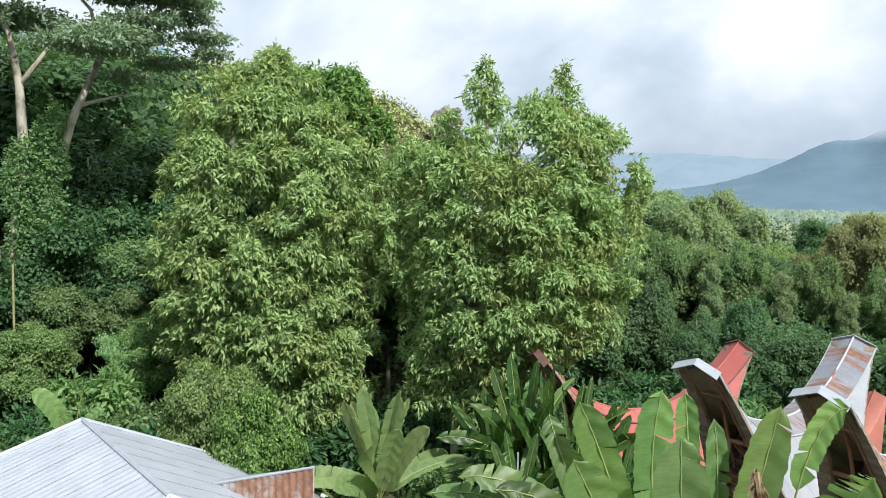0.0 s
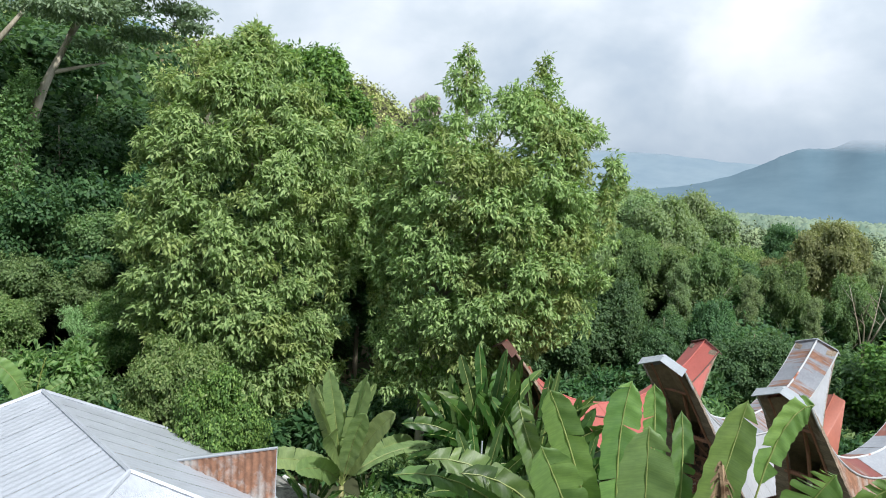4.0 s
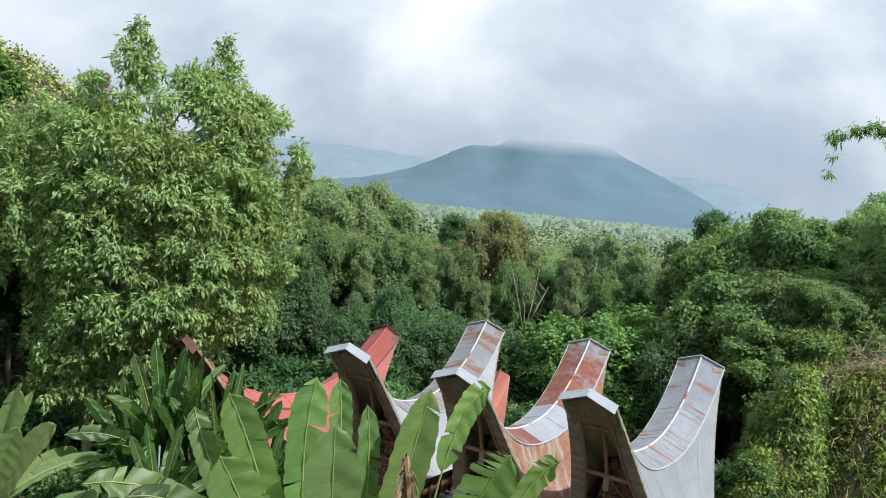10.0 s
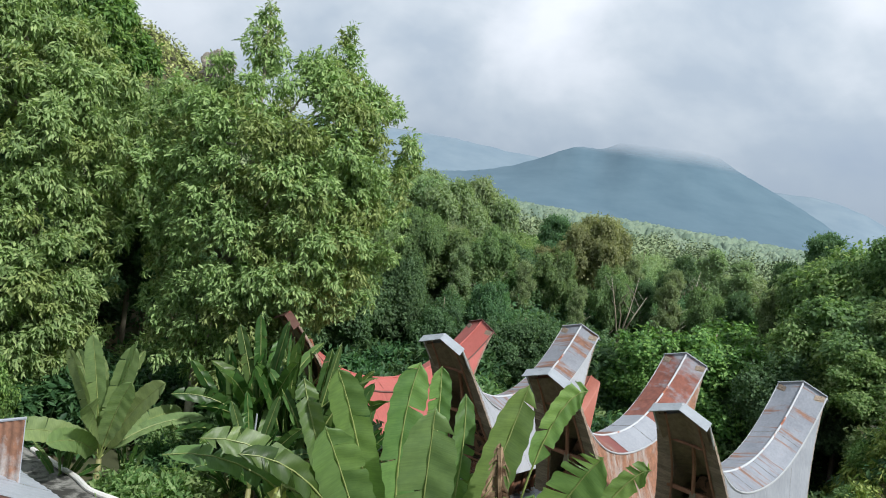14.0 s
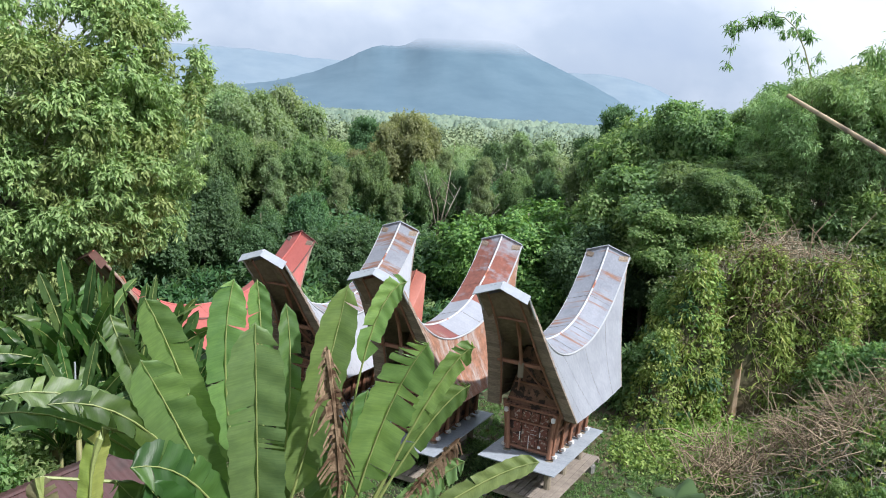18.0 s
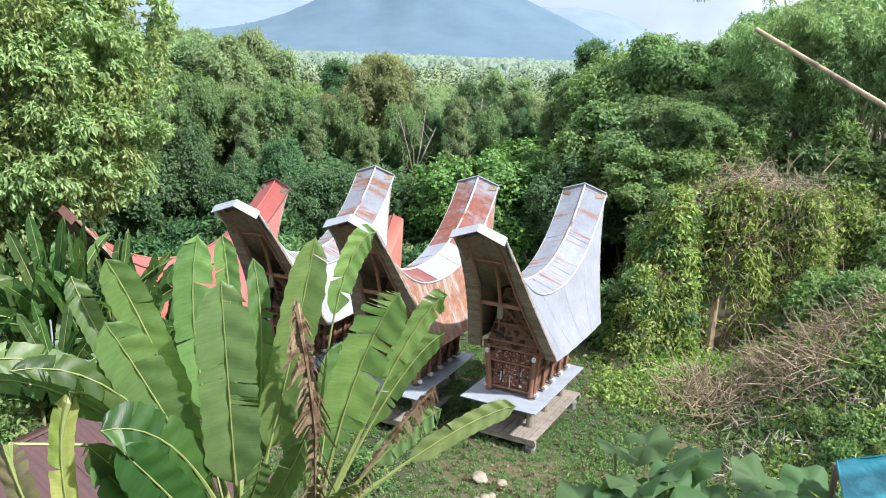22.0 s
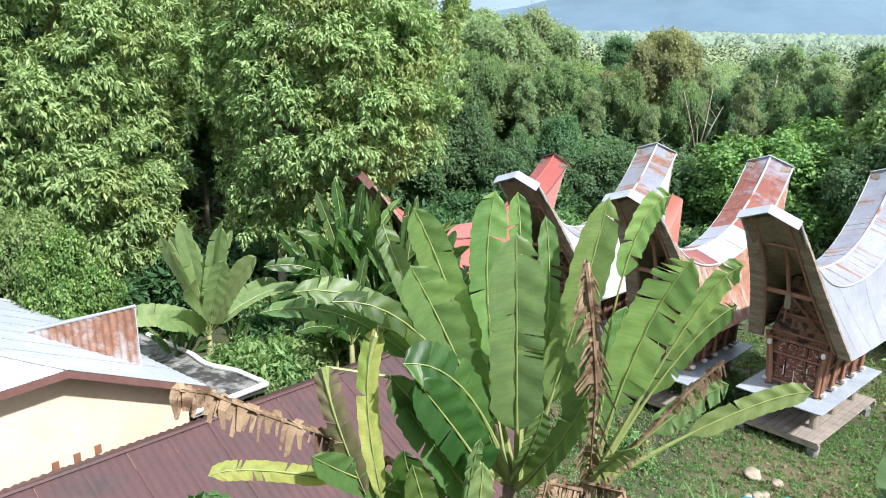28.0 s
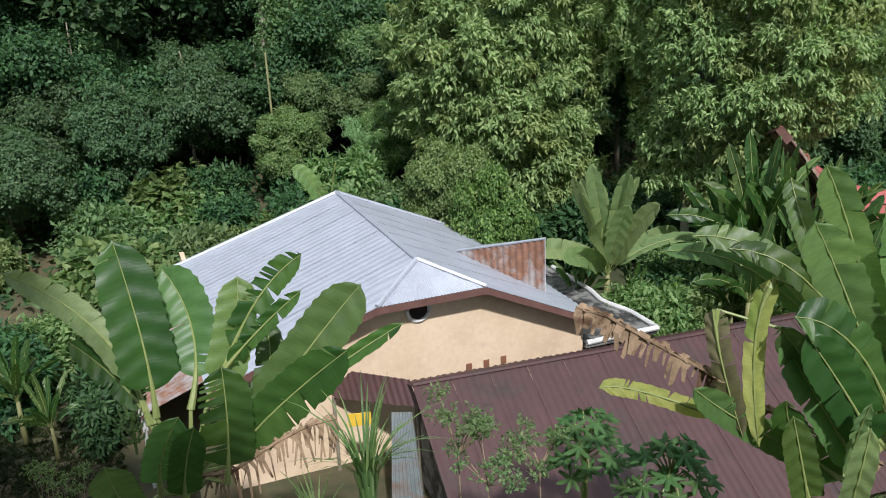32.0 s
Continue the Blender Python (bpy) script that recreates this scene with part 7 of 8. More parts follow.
cover("weeds", "low green weeds on the trodden ground", "weeds", 3600, polar_area(2, 40, 19, 33, off_barns), M_GRASS, 0.11, 0.5, -0.1, 71, 0.07)
cover("slope_weeds", "tall green weeds on the slope", "weeds", 3400, polar_area(24, 47, 22, 40), M_GRASS, 0.15, 0.5, 0.0, 72, 0.22)
cover("near_weeds", "weeds on the steep slope below the viewpoint", "weeds", 1700, polar_area(-80, 45, 6.5, 18, off_barns), M_GRASS, 0.2, 0.4, -0.1, 73, 0.2)
# The lawn's tree shade is mostly in its grass colour.
cover("lawn", "short mossy grass in the yard, darkened for tree shade", "grass", 7000, polar_area(-90, -50, 16, 32, off_barns), M_SHADEMOSS, 0.1, 0.4, -0.4, 74, 0.035)
# Shade under the trees is painted in through M_DARK.
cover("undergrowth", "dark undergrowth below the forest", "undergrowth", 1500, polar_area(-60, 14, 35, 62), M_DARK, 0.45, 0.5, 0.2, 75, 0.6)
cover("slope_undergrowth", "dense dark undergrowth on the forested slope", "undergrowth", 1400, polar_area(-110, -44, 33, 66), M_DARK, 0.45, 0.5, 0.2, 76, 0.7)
cover("slope_vines", "vines and herbs over the upper slope", "vines", 1500, polar_area(26, 47, 31, 43), M_VINE, 0.2, 0.5, 0.2, 78, 0.35)
cover("bank_foot", "weeds and creepers along the foot of the bank", "weeds", 800, polar_area(13, 30, 28.5, 33.5), M_VINE, 0.18, 0.5, 0.1, 79, 0.2)
cover("barn_grass", "thin short grass round the barns", "grass", 9500, polar_area(-16, 16, 18, 34), M_GRASS, 0.085, 0.3, -0.5, 77, 0.03)
cover("leaf_litter", "brown fallen leaves on the trodden soil", "leaf litter", 900, polar_area(-16, 16, 18, 34), M_DRYB, 0.12, 0.5, 0.0, 88, 0.02)
cover("bank_base", "creepers and herbs below the bank", "vines", 1700, polar_area(17, 33, 30.5, 35.5), M_VINE, 0.2, 0.5, 0.2, 89, 0.3)


cover("bank_litter", "brown dead leaves and earth on the bank's ledge", "leaf litter", 1500, polar_area(18, 31, 34.6, 38.5, lambda x, y: bank_depth(x, y) > 0.6), M_DRYLIT, 0.14, 0.5, 0.0, 90, 0.06)
cover("slope_herbs", "yellow-green herbs among dead stalks", "weeds", 1100, polar_area(25, 47, 22, 38), M_FERN, 0.17, 0.5, 0.1, 86, 0.3)
cover("dead_stalks", "dry fallen stalks and straw on the slope", "straw", 420, polar_area(22, 46, 24, 37), M_STRAW, 0.5, 0.06, -0.1, 87, 0.25)


def bank_cover():
    """Ferns, vines and dry grass that hang over the steep bank."""
    rng = random.Random(33)

    def face(n, x0, x1, lo, hi, size):
        out = []
        tries = 0
        while len(out) < n and tries < 400000:
            tries += 1
            x, y = rng.uniform(x0, x1), rng.uniform(26.5, 44)
            d = bank_depth(x, y)
            if -1.1 < d < 2.2 and (-0.6 < d < 1.3 or rng.random() < 0.3):
                z = ground_z(x, y)
                if lo < z < hi:
                    out.append(((x, y - 0.15, z + 0.05), (size, size, size)))
        return out
    v, f = leaves(33000, face(3600, 8, 29, 0.1, 7.8, 0.38), 4, 0.15, 0.5, 0.5, 81, 0.1)
    tagged(part("bank_vines", raw("bank_vines", v, f), M_VINE), "tangled green vines covering the bank", "vines", kind="stuff")
    v, f = leaves(3400, face(460, 9.5, 19, 1.2, 6.8, 0.35), 6, 0.4, 0.14, 1.1, 82, 0.1)
    tagged(part("bank_ferns", raw("bank_ferns", v, f), M_FERN), "hanging yellow-green fern fronds on the bank", "ferns", kind="stuff")
    v, f = leaves(420, face(60, 12, 24, 5.0, 7.9, 0.5), 5, 0.35, 0.06, 0.9, 83, 0.1)
    tagged(part("dry_grass", raw("dry_grass", v, f), M_STRAW), "dry straw-coloured grass along the bank's edge", "grass", kind="stuff")
    # Dark leaf colour stands for the shade at the bank's end.
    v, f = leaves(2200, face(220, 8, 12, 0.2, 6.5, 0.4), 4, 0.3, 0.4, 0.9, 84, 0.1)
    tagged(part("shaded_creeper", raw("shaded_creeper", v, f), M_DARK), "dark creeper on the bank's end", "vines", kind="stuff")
    # straw on top
    blobs = []
    while len(blobs) < 320:
        az, d = rng.uniform(15, 33), rng.uniform(33.5, 42)
        p = at(az, d)
        if bank_depth(p.x, p.y) > 0.8:
            blobs.append(((p.x, p.y, ground_z(p.x, p.y) + 0.15), (0.6, 0.6, 0.2)))
    v, f = leaves(4200, blobs, 4, 0.26, 0.1, 0.1, 85, 0.1)
    tagged(part("straw_litter", raw("straw_litter", v, f), M_STRAW), "dry straw and litter on top of the bank", "grass", kind="stuff")
    # thin bare stems standing on the bank
    for i in range(20):
        az, d = rng.uniform(19, 34), rng.uniform(37, 42.5)
        p = at(az, d)
        if bank_depth(p.x, p.y) < 1:
            continue
        z = ground_z(p.x, p.y)
        h = rng.uniform(1.2, 3.4)
        lx, ly = rng.uniform(-1.6, 1.6), rng.uniform(-0.8, 0.8)
        ob = part("sapling_stem", tube([(0, 0, -0.1), (lx * 0.25, ly * 0.4, h * 0.5), (lx, ly, h)], [0.04, 0.028, 0.01], 6), M_TWIG)
        ob.location = (p.x, p.y, z)
        tagged(ob, "thin bare pale sapling stem", "stem", "bare stems on the bank")


bank_cover()


def brush_pile(az, d, w, n, seed, z0=0.0):
    p = at(az, d)
    rng = random.Random(seed)
    bm = bmesh.new()
    for _ in range(n):
        x, y = rng.gauss(0, w * 0.5), rng.gauss(0, 0.9)
        z = max(0.05, 1.1 * math.exp(-(x / w) ** 2 * 1.5) * rng.random()) + ground_z(p.x + x, p.y + y)
        a = rng.gauss(0.25, 0.7)
        ln = rng.uniform(0.4, 1.8)
        yaw = rng.gauss(0, 0.8)
        dr = Vector((math.cos(a) * math.cos(yaw) * rng.choice((-1, 1)), math.sin(yaw) * rng.choice((-1, 1)), math.sin(a) * 0.9)) * ln
        b = Vector((x, y, z))
        k = b + dr * 0.5 + Vector((rng.uniform(-0.2, 0.2), rng.uniform(-0.2, 0.2), rng.uniform(-0.05, 0.25)))
        r = rng.uniform(0.008, 0.028)
        tube_into(bm, [b, k, b + dr], [r, r * 0.8, r * 0.3], 4, False)
    ob = part("brush_pile", bm, M_TWIG)
    ob.location = (p.x, p.y, 0)
    tagged(ob, "heap of dry grey-brown cut branches", "brush pile", "heaps of cut branches", kind="stuff")


for _a in ((20.2, 29.4, 1.7, 330, 1), (24.4, 30.6, 1.9, 420, 2), (27.6, 31.2, 1.7, 420, 3), (26.8, 28.6, 1.5, 200, 4), (31.0, 31.6, 1.4, 180, 5), (20.6, 36.4, 1.6, 170, 6), (23.6, 36.6, 2.0, 260, 7), (27.2, 36.4, 1.8, 220, 8)):
    brush_pile(*_a)


def stump(az, d, h, r, label, seed):
    rng = random.Random(seed)
    p = at(az, d)
    bm = bmesh.new()
    n = 10
    rings = []
    for i in range(7):
        g = i / 6
        rings.append([bm.verts.new((math.cos(6.283 * k / n) * r * (1.25 - 0.5 * g) * rng.uniform(0.8, 1.2) + 0.1 * g, math.sin(6.283 * k / n) * r * (1.2 - 0.5 * g) * rng.uniform(0.8, 1.2), -0.2 + h * g + (rng.uniform(-0.5, 0.4) * h * 0.5 if i == 6 else 0))) for k in range(n)])
    for a, b in zip(rings, rings[1:]):
        for k in range(n):
            bm.faces.new((a[k], a[(k + 1) % n], b[(k + 1) % n], b[k]))
    bm.faces.new(rings[-1])
    ob = part("tree_stump", bm, M_STUMP)
    ob.location = (p.x, p.y, ground_z(p.x, p.y))
    tagged(ob, label, "stump", "broken stumps")


M_STUMP = surface("splintered_wood", (0.16, 0.11, 0.07), (0.42, 0.33, 0.22), 6, 0.9, 0.8, stretch=(1, 1, 0.2), stain=(0.32, 0.17, 0.07), stain_scale=2)
stump(20.4, 34.9, 2.9, 0.16, "splintered pale broken tree stump on the bank", 1)
stump(33.3, 31.0, 2.6, 0.22, "splintered orange-brown stump beside the slope", 2)
stump(33.9, 31.2, 2.0, 0.17, "splintered weathered stump beside the slope", 3)


def bare_tree(az, d, el, label, seed, z=None):
    p = at(az, d)
    g = ground_z(p.x, p.y)
    h = top(el, d) - g
    rng = random.Random(seed)
    t = thing("bare_tree", label, "tree", pose(p.x, p.y, g), "bare trees")
    bm = bmesh.new()
    tube_into(bm, [(0, 0, -0.2), (0.1, 0, h * 0.35), (-0.15, 0, h * 0.6)], [0.13, 0.09, 0.07], 8)
    for x, k in ((-1.1, 1.0), (0.4, 1.02), (1.0, 0.92), (-0.4, 0.85)):
        tube_into(bm, [(-0.15, 0, h * 0.6), (x * 0.5, rng.uniform(-0.3, 0.3), h * (0.6 + 0.2 * k)), (x, rng.uniform(-0.5, 0.5), h * k)], [0.055, 0.032, 0.008], 6)
        for j in range(3):
            b = Vector((x * (0.5 + 0.15 * j), 0, h * (0.62 + 0.19 * k + 0.05 * j)))
            tube_into(bm, [b, b + Vector((rng.uniform(-0.7, 0.7), rng.uniform(-0.4, 0.4), rng.uniform(0.3, 0.9)))], [0.025, 0.006], 4)
    part("trunk", bm, M_PALE, t, shade=True)


bare_tree(-0.6, 46, -4.6, "bare pale forked tree behind the barns", 1)
bare_tree(3.4, 60, -3.4, "slim bare grey tree in the forest", 2)


def arching_bamboo(az, d, height_el, reach, seed, label):
    """One tall culm that bends over with drooping leaf fans."""
    rng = random.Random(seed)
    p = at(az, d)
    g = ground_z(p.x, p.y)
    h = top(height_el, d) - g
    t = thing("bamboo_culm", label, "bamboo", pose(p.x, p.y, g), "arching bamboo")
    pts = [Vector((-reach * max(0, u - 0.55) ** 1.6 * 2.6, 0, h * (u if u < 0.8 else 0.8 + 0.2 * math.sin((u - 0.8) * 7)))) for u in np.linspace(0, 1, 16)]
    part("culm", tube(pts, [0.05 * (1 - 0.9 * i / 15) for i in range(16)], 6), M_CULM, t)
    blobs = []
    for i in range(6, 16):
        for _ in range(3):
            q = pts[i] + Vector((rng.uniform(-0.5, 0.5), rng.uniform(-0.4, 0.4), rng.uniform(-0.7, 0.1)))
            blobs.append((tuple(q), (0.28, 0.28, 0.22)))
    v, f = leaves(300, blobs, 7, 0.4, 0.2, 1.2, seed, 0.1)
    part("foliage", raw("foliage", v, f), M_BAMB, t)


def hooked_bamboo(chain, d, label, seed):
    """A culm rising out of the thicket and bending over, with hanging leaf fans."""
    rng = random.Random(seed)
    p = at(chain[0][0] + 0.3, d)
    g = ground_z(p.x, p.y)
    t = thing("bamboo_culm", label, "bamboo", pose(p.x, p.y, g), "arching bamboo")
    pts = [Vector((0, 0, -0.1))] + [at(a, d, top(e, d)) - Vector((p.x, p.y, g)) for a, e in chain]
    n = len(pts)
    part("culm", tube(pts, [0.045 * (1 - 0.92 * i / (n - 1)) for i in range(n)], 6), M_CULM, t)
    blobs = []
    for i in range(2, n - 1):
        for k in range(7 if i < n - 3 else 2):
            q = pts[i].lerp(pts[i + 1], rng.random())
            s = 0.75 if i < 5 else 0.3
            blobs.append((tuple(q + Vector((rng.uniform(-s, s), rng.uniform(-0.4, 0.4), rng.uniform(-0.25, 0.25)))), (0.14, 0.14, 0.1)))
    v, f = leaves(len(blobs) * 4, blobs, 6, 0.32, 0.2, 1.2, seed, 0.1, 0.2)
    part("foliage", raw("foliage", v, f), M_LEAF, t)


hooked_bamboo(((22.8, 2.0), (22.5, 3.4), (22.0, 4.8), (21.3, 6.1), (20.6, 6.7), (19.6, 6.8), (18.4, 6.5), (17.7, 6.0), (17.6, 4.7), (17.6, 3.6)), 42, "tall bamboo culm arching over with drooping leaves", 3)
arching_bamboo(29.5, 44, 5.9, 2.4, 4, "bamboo culm tip arching above the trees")
arching_bamboo(27.5, 43, 5.0, 1.6, 5, "bamboo culm tip arching above the trees")


# ---- near things on the right ----
M_POLE = surface("weathered_bamboo_pole", (0.08, 0.065, 0.045), (0.19, 0.155, 0.11), 5, 0.7, 0.3, stain=(0.27, 0.25, 0.2), stain_scale=7, stain_at=(0.55, 0.62))
M_TANP = surface("straw_coloured_bamboo", (0.27, 0.2, 0.11), (0.5, 0.4, 0.24), 2.0, 0.5, 0.15, stain=(0.16, 0.12, 0.08), stain_scale=4)
M_TARP = surface("turquoise_tarpaulin", (0.01, 0.12, 0.16), (0.02, 0.2, 0.25), 1.6, 0.5, 0.6, 5.0, stain=(0.05, 0.27, 0.32), stain_scale=2.5, stretch=(3, 1, 1))


def bamboo_pole(a, b, r, label, mat=None):
    a, b = Vector(a), Vector(b)
    d = (b - a).normalized()
    ln = (b - a).length
    n = max(2, int(ln / 0.32))
    bm = bmesh.new()
    pts, rad = [], []
    for i in range(n + 1):
        for off, k in ((-0.012, 1.0), (0.0, 1.12), (0.012, 1.0)):
            q = i / n * ln + off
            if 0 <= q <= ln:
                pts.append(a + d * q)
                rad.append(r * k)
    tube_into(bm, pts, rad, 10, False)
    # hollow ends
    for c, s in ((a, 1), (b, -1)):
        u = d.cross(Vector((0, 0, 1))).normalized()
        w = u.cross(d)
        ring = lambda off, k: [bm.verts.new(c + d * off * s + (u * math.cos(x) + w * math.sin(x)) * r * k) for x in (6.283 * j / 10 for j in range(10))]
        o, i1, i2 = ring(0, 1.0), ring(0, 0.72), ring(0.12, 0.7)
        for j in range(10):
            bm.faces.new((o[j], o[(j + 1) % 10], i1[(j + 1) % 10], i1[j]))
            bm.faces.new((i1[j], i1[(j + 1) % 10], i2[(j + 1) % 10], i2[j]))
        bm.faces.new(i2)
    bmesh.ops.recalc_face_normals(bm, faces=bm.faces[:])
    ob = part("bamboo_pole", bm, mat or M_POLE, shade=True)
    tagged(ob, label, "bamboo pole", "stacked bamboo poles")


def near_right():
    bamboo_pole(at(20.5, 6.0, 12.67), at(36.5, 4.1, 11.98), 0.0138, "long slanting straw-coloured bamboo pole with split tip", M_TANP)
    far = Vector((1.9, -0.25, 0.0))
    for az, z, r, lab in ((29.5, 11.88, 0.03, "grey mottled bamboo pole in a stack"), (32.0, 11.955, 0.035, "brown bamboo pole in a stack"), (32.3, 11.825, 0.028, "bamboo pole with a split dark end"), (32.6, 11.69, 0.026, "bamboo pole with a dark hollow end")):
        a = at(az, 4.6, z)
        bamboo_pole(a, a + far + Vector((0, 0, 0.04)), r, lab)
    for az, z, r in ((29.3, 12.845, 0.008), (30.4, 12.79, 0.02), (31.2, 12.85, 0.017), (30.0, 12.9, 0.009)):
        a = at(az, 4.6, z)
        bamboo_pole(a, a + far + Vector((0, 0, 0.05)), r, "bamboo pole on the upper rack")
    # rack posts carry the poles
    for az, d in ((44.5, 5.0), (48.0, 4.9)):
        p = at(az, d)
        g = ground_z(p.x, p.y)
        ob = part("rack_post", tube([(p.x, p.y, g - 0.2), (p.x, p.y, 13.1)], 0.05, 8), M_POLE)
        tagged(ob, "upright bamboo post of a pole rack", "post", "rack posts")
    # tarpaulin over a low frame
    a, b, c, d = at(28.4, 5.5, 10.13), at(34.6, 5.5, 10.41), at(42, 4.6, 10.35), at(31.0, 4.2, 10.05)
    bm = bmesh.new()
    n = 14
    grid = [[bm.verts.new(a.lerp(b, i / n).lerp(d.lerp(c, i / n), j / n) + Vector((0, 0, 0.006 * math.sin(i * 1.1 + j * 0.7) - 0.05 * math.sin(math.pi * i / n) * math.sin(math.pi * j / n)))) for j in range(n + 1)] for i in range(n + 1)]
    for i in range(n):
        for j in range(n):
            bm.faces.new((grid[i][j], grid[i + 1][j], grid[i + 1][j + 1], grid[i][j + 1]))
    low = [bm.verts.new(grid[i][0].co + Vector((0.02 * math.sin(i), 0.03, -0.07))) for i in range(n + 1)]
    for i in range(n):
        bm.faces.new((grid[i + 1][0], grid[i][0], low[i], low[i + 1]))
    ob = part("tarpaulin", bm, M_TARP, shade=True)
    tagged(ob, "stretched turquoise plastic tarpaulin over poles", "tarpaulin")
    for q, w in ((a, b), (b, c), (a, d)):
        part("hem", tube([q, q.lerp(w, 0.5) + Vector((0, 0, -0.004)), w], 0.008, 6), M_TARP, ob, "rolled edge of the sheet")
    bamboo_pole(at(34.2, 5.52, 10.37), at(40, 5.6, 10.6), 0.025, "thin bamboo pole holding the tarpaulin")
    for q in (a, b, c, d):
        g = ground_z(q.x, q.y)
        ob = part("tarp_stake", tube([(q.x, q.y, g - 0.1), (q.x, q.y, q.z - 0.02)], 0.02, 6), M_POLE)
        tagged(ob, "thin stake under the tarpaulin", "stake", "tarpaulin stakes")
    # second patch of tarpaulin lower down
    q = at(5.9, 6.0, 8.72)
    bm = bmesh.new()
    bmesh.ops.create_grid(bm, x_segments=10, y_segments=8, size=0.5)
    for k in bm.verts:
        k.co = Vector((k.co.x * 0.62, k.co.y * 0.6, 0.1 * math.cos(k.co.x * 3) - 0.25 * k.co.y * k.co.y + 0.03 * math.sin(k.co.x * 11)))
    ob = part("tarpaulin", bm, M_TARP, shade=True)
    ob.location = q
    tagged(ob, "crumpled turquoise tarpaulin among leaves", "tarpaulin")


near_right()


def lobed_leaf(size, seed, lobes=5, deep=0.28):
    """A round, lobed leaf, slightly cupped."""
    rng = random.Random(seed)
    n = 30
    v = [(0, 0, 0)]
    for ring in (0.5, 1.0):
        for k in range(n):
            a = -math.pi * 0.92 + 2 * math.pi * 0.92 * k / (n - 1)
            r = size * (1 - deep * (0.5 - 0.5 * math.cos(a * lobes))) * (1 + 0.05 * rng.uniform(-1, 1))
            v.append((math.sin(a) * r * ring, math.cos(a) * r * ring, 0.16 * size * ring ** 2 * (0.3 + 0.7 * math.cos(a * lobes)) - 0.14 * size * (ring == 1.0) + 0.05 * size * rng.uniform(-1, 1)))
    f = [(0, 1 + k, 2 + k) for k in range(n - 1)]
    for k in range(n - 1):
        f += [(1 + k, 1 + n + k, 2 + n + k), (1 + k, 2 + n + k, 2 + k)]
    return raw("leaf", v, f)


def gourd_vine():
    """Large round leaves on stalks, just below the viewpoint."""
    rng = random.Random(15)
    p0 = at(20, 5.0)
    g = ground_z(p0.x, p0.y)
    t = thing("gourd_plant", "sprawling plant with large round lobed leaves", "plant", pose(p0.x, p0.y, g))
    meshes = [lobed_leaf(0.18, s, 5, 0.2) for s in range(4)]
    for m in meshes:
        m.materials.append(M_GOURD)
        m.shade_smooth()
    for i in range(70):
        az, d = rng.uniform(12.5, 29), rng.uniform(4.4, 5.5)
        z = 12.5 + d * math.tan(radians(-22.9 - rng.random() ** 0.8 * 5.5 - abs(az - 19) * 0.1 - 0.6)) - 0.06
        q = at(az, d, z)
        rel = Vector((q.x - p0.x, q.y - p0.y, z - g))
        ob = new("leaf", meshes[i % 4])
        ob.parent = t
        ob.matrix_basis = Matrix.Translation(rel) @ Euler((rng.uniform(0.1, 0.9), rng.uniform(-0.4, 0.4), rng.uniform(-3, 3))).to_matrix().to_4x4() @ Matrix.Scale(rng.uniform(0.6, 1.3), 4)
        foot = Vector((rel.x * 0.7, rel.y * 0.7, ground_z(p0.x + rel.x * 0.7, p0.y + rel.y * 0.7) - g))
        part("stalk", tube([foot, foot.lerp(rel, 0.6) + Vector((0, 0, 0.1)), rel], [0.012, 0.01, 0.007], 5), M_RIB, t)


M_GOURD = leafy("gourd_leaf", (0.035, 0.085, 0.042), (0.065, 0.138, 0.058), (0.16, 0.24, 0.062), rough=0.55, spec=0.2)
gourd_vine()


def papaya(az, d, ztop, seed, label):
    rng = random.Random(seed)
    p = at(az, d)
    g = ground_z(p.x, p.y)
    h = ztop - g
    t = thing("papaya_tree", label, "papaya tree", pose(p.x, p.y, g))
    part("trunk", tube([(0, 0, -0.1), (0.03, 0, h * 0.5), (0, 0, h)], [0.09, 0.07, 0.05], 8), M_RIB, t)
    m = lobed_leaf(0.27, seed, 7, 0.72)
    m.materials.append(M_PAP)
    for i in range(26):
        a = i * 2.4
        el = 1.2 - 1.5 * (i / 26) + rng.uniform(-0.1, 0.1)
        ln = rng.uniform(0.42, 0.66)
        e = Vector((math.cos(a) * math.cos(el), math.sin(a) * math.cos(el), math.sin(el))) * ln + Vector((0, 0, h - 0.3 * i / 26))
        part("stalk", tube([(0, 0, h - 0.3 * i / 26), (e * 0.5 + Vector((0, 0, h * 0.5 + 0.08))), e], [0.016, 0.013, 0.01], 5), M_RIB, t)
        ob = new("leaf", m)
        ob.parent = t
        ob.matrix_basis = Matrix.Translation(e) @ Euler((-0.5 + rng.uniform(-0.3, 0.3), 0, a - 1.57)).to_matrix().to_4x4()
    return t


M_PAP = leafy("papaya_leaf", (0.046, 0.11, 0.0362), (0.0736, 0.16, 0.0508), (0.11, 0.2, 0.0725), rough=0.5)
papaya(-36.6, 11, 5.1, 3, "young papaya tree with deeply cut leaves by the shed")
papaya(-29.6, 9.6, 5.7, 4, "papaya tree with feathery green leaves")


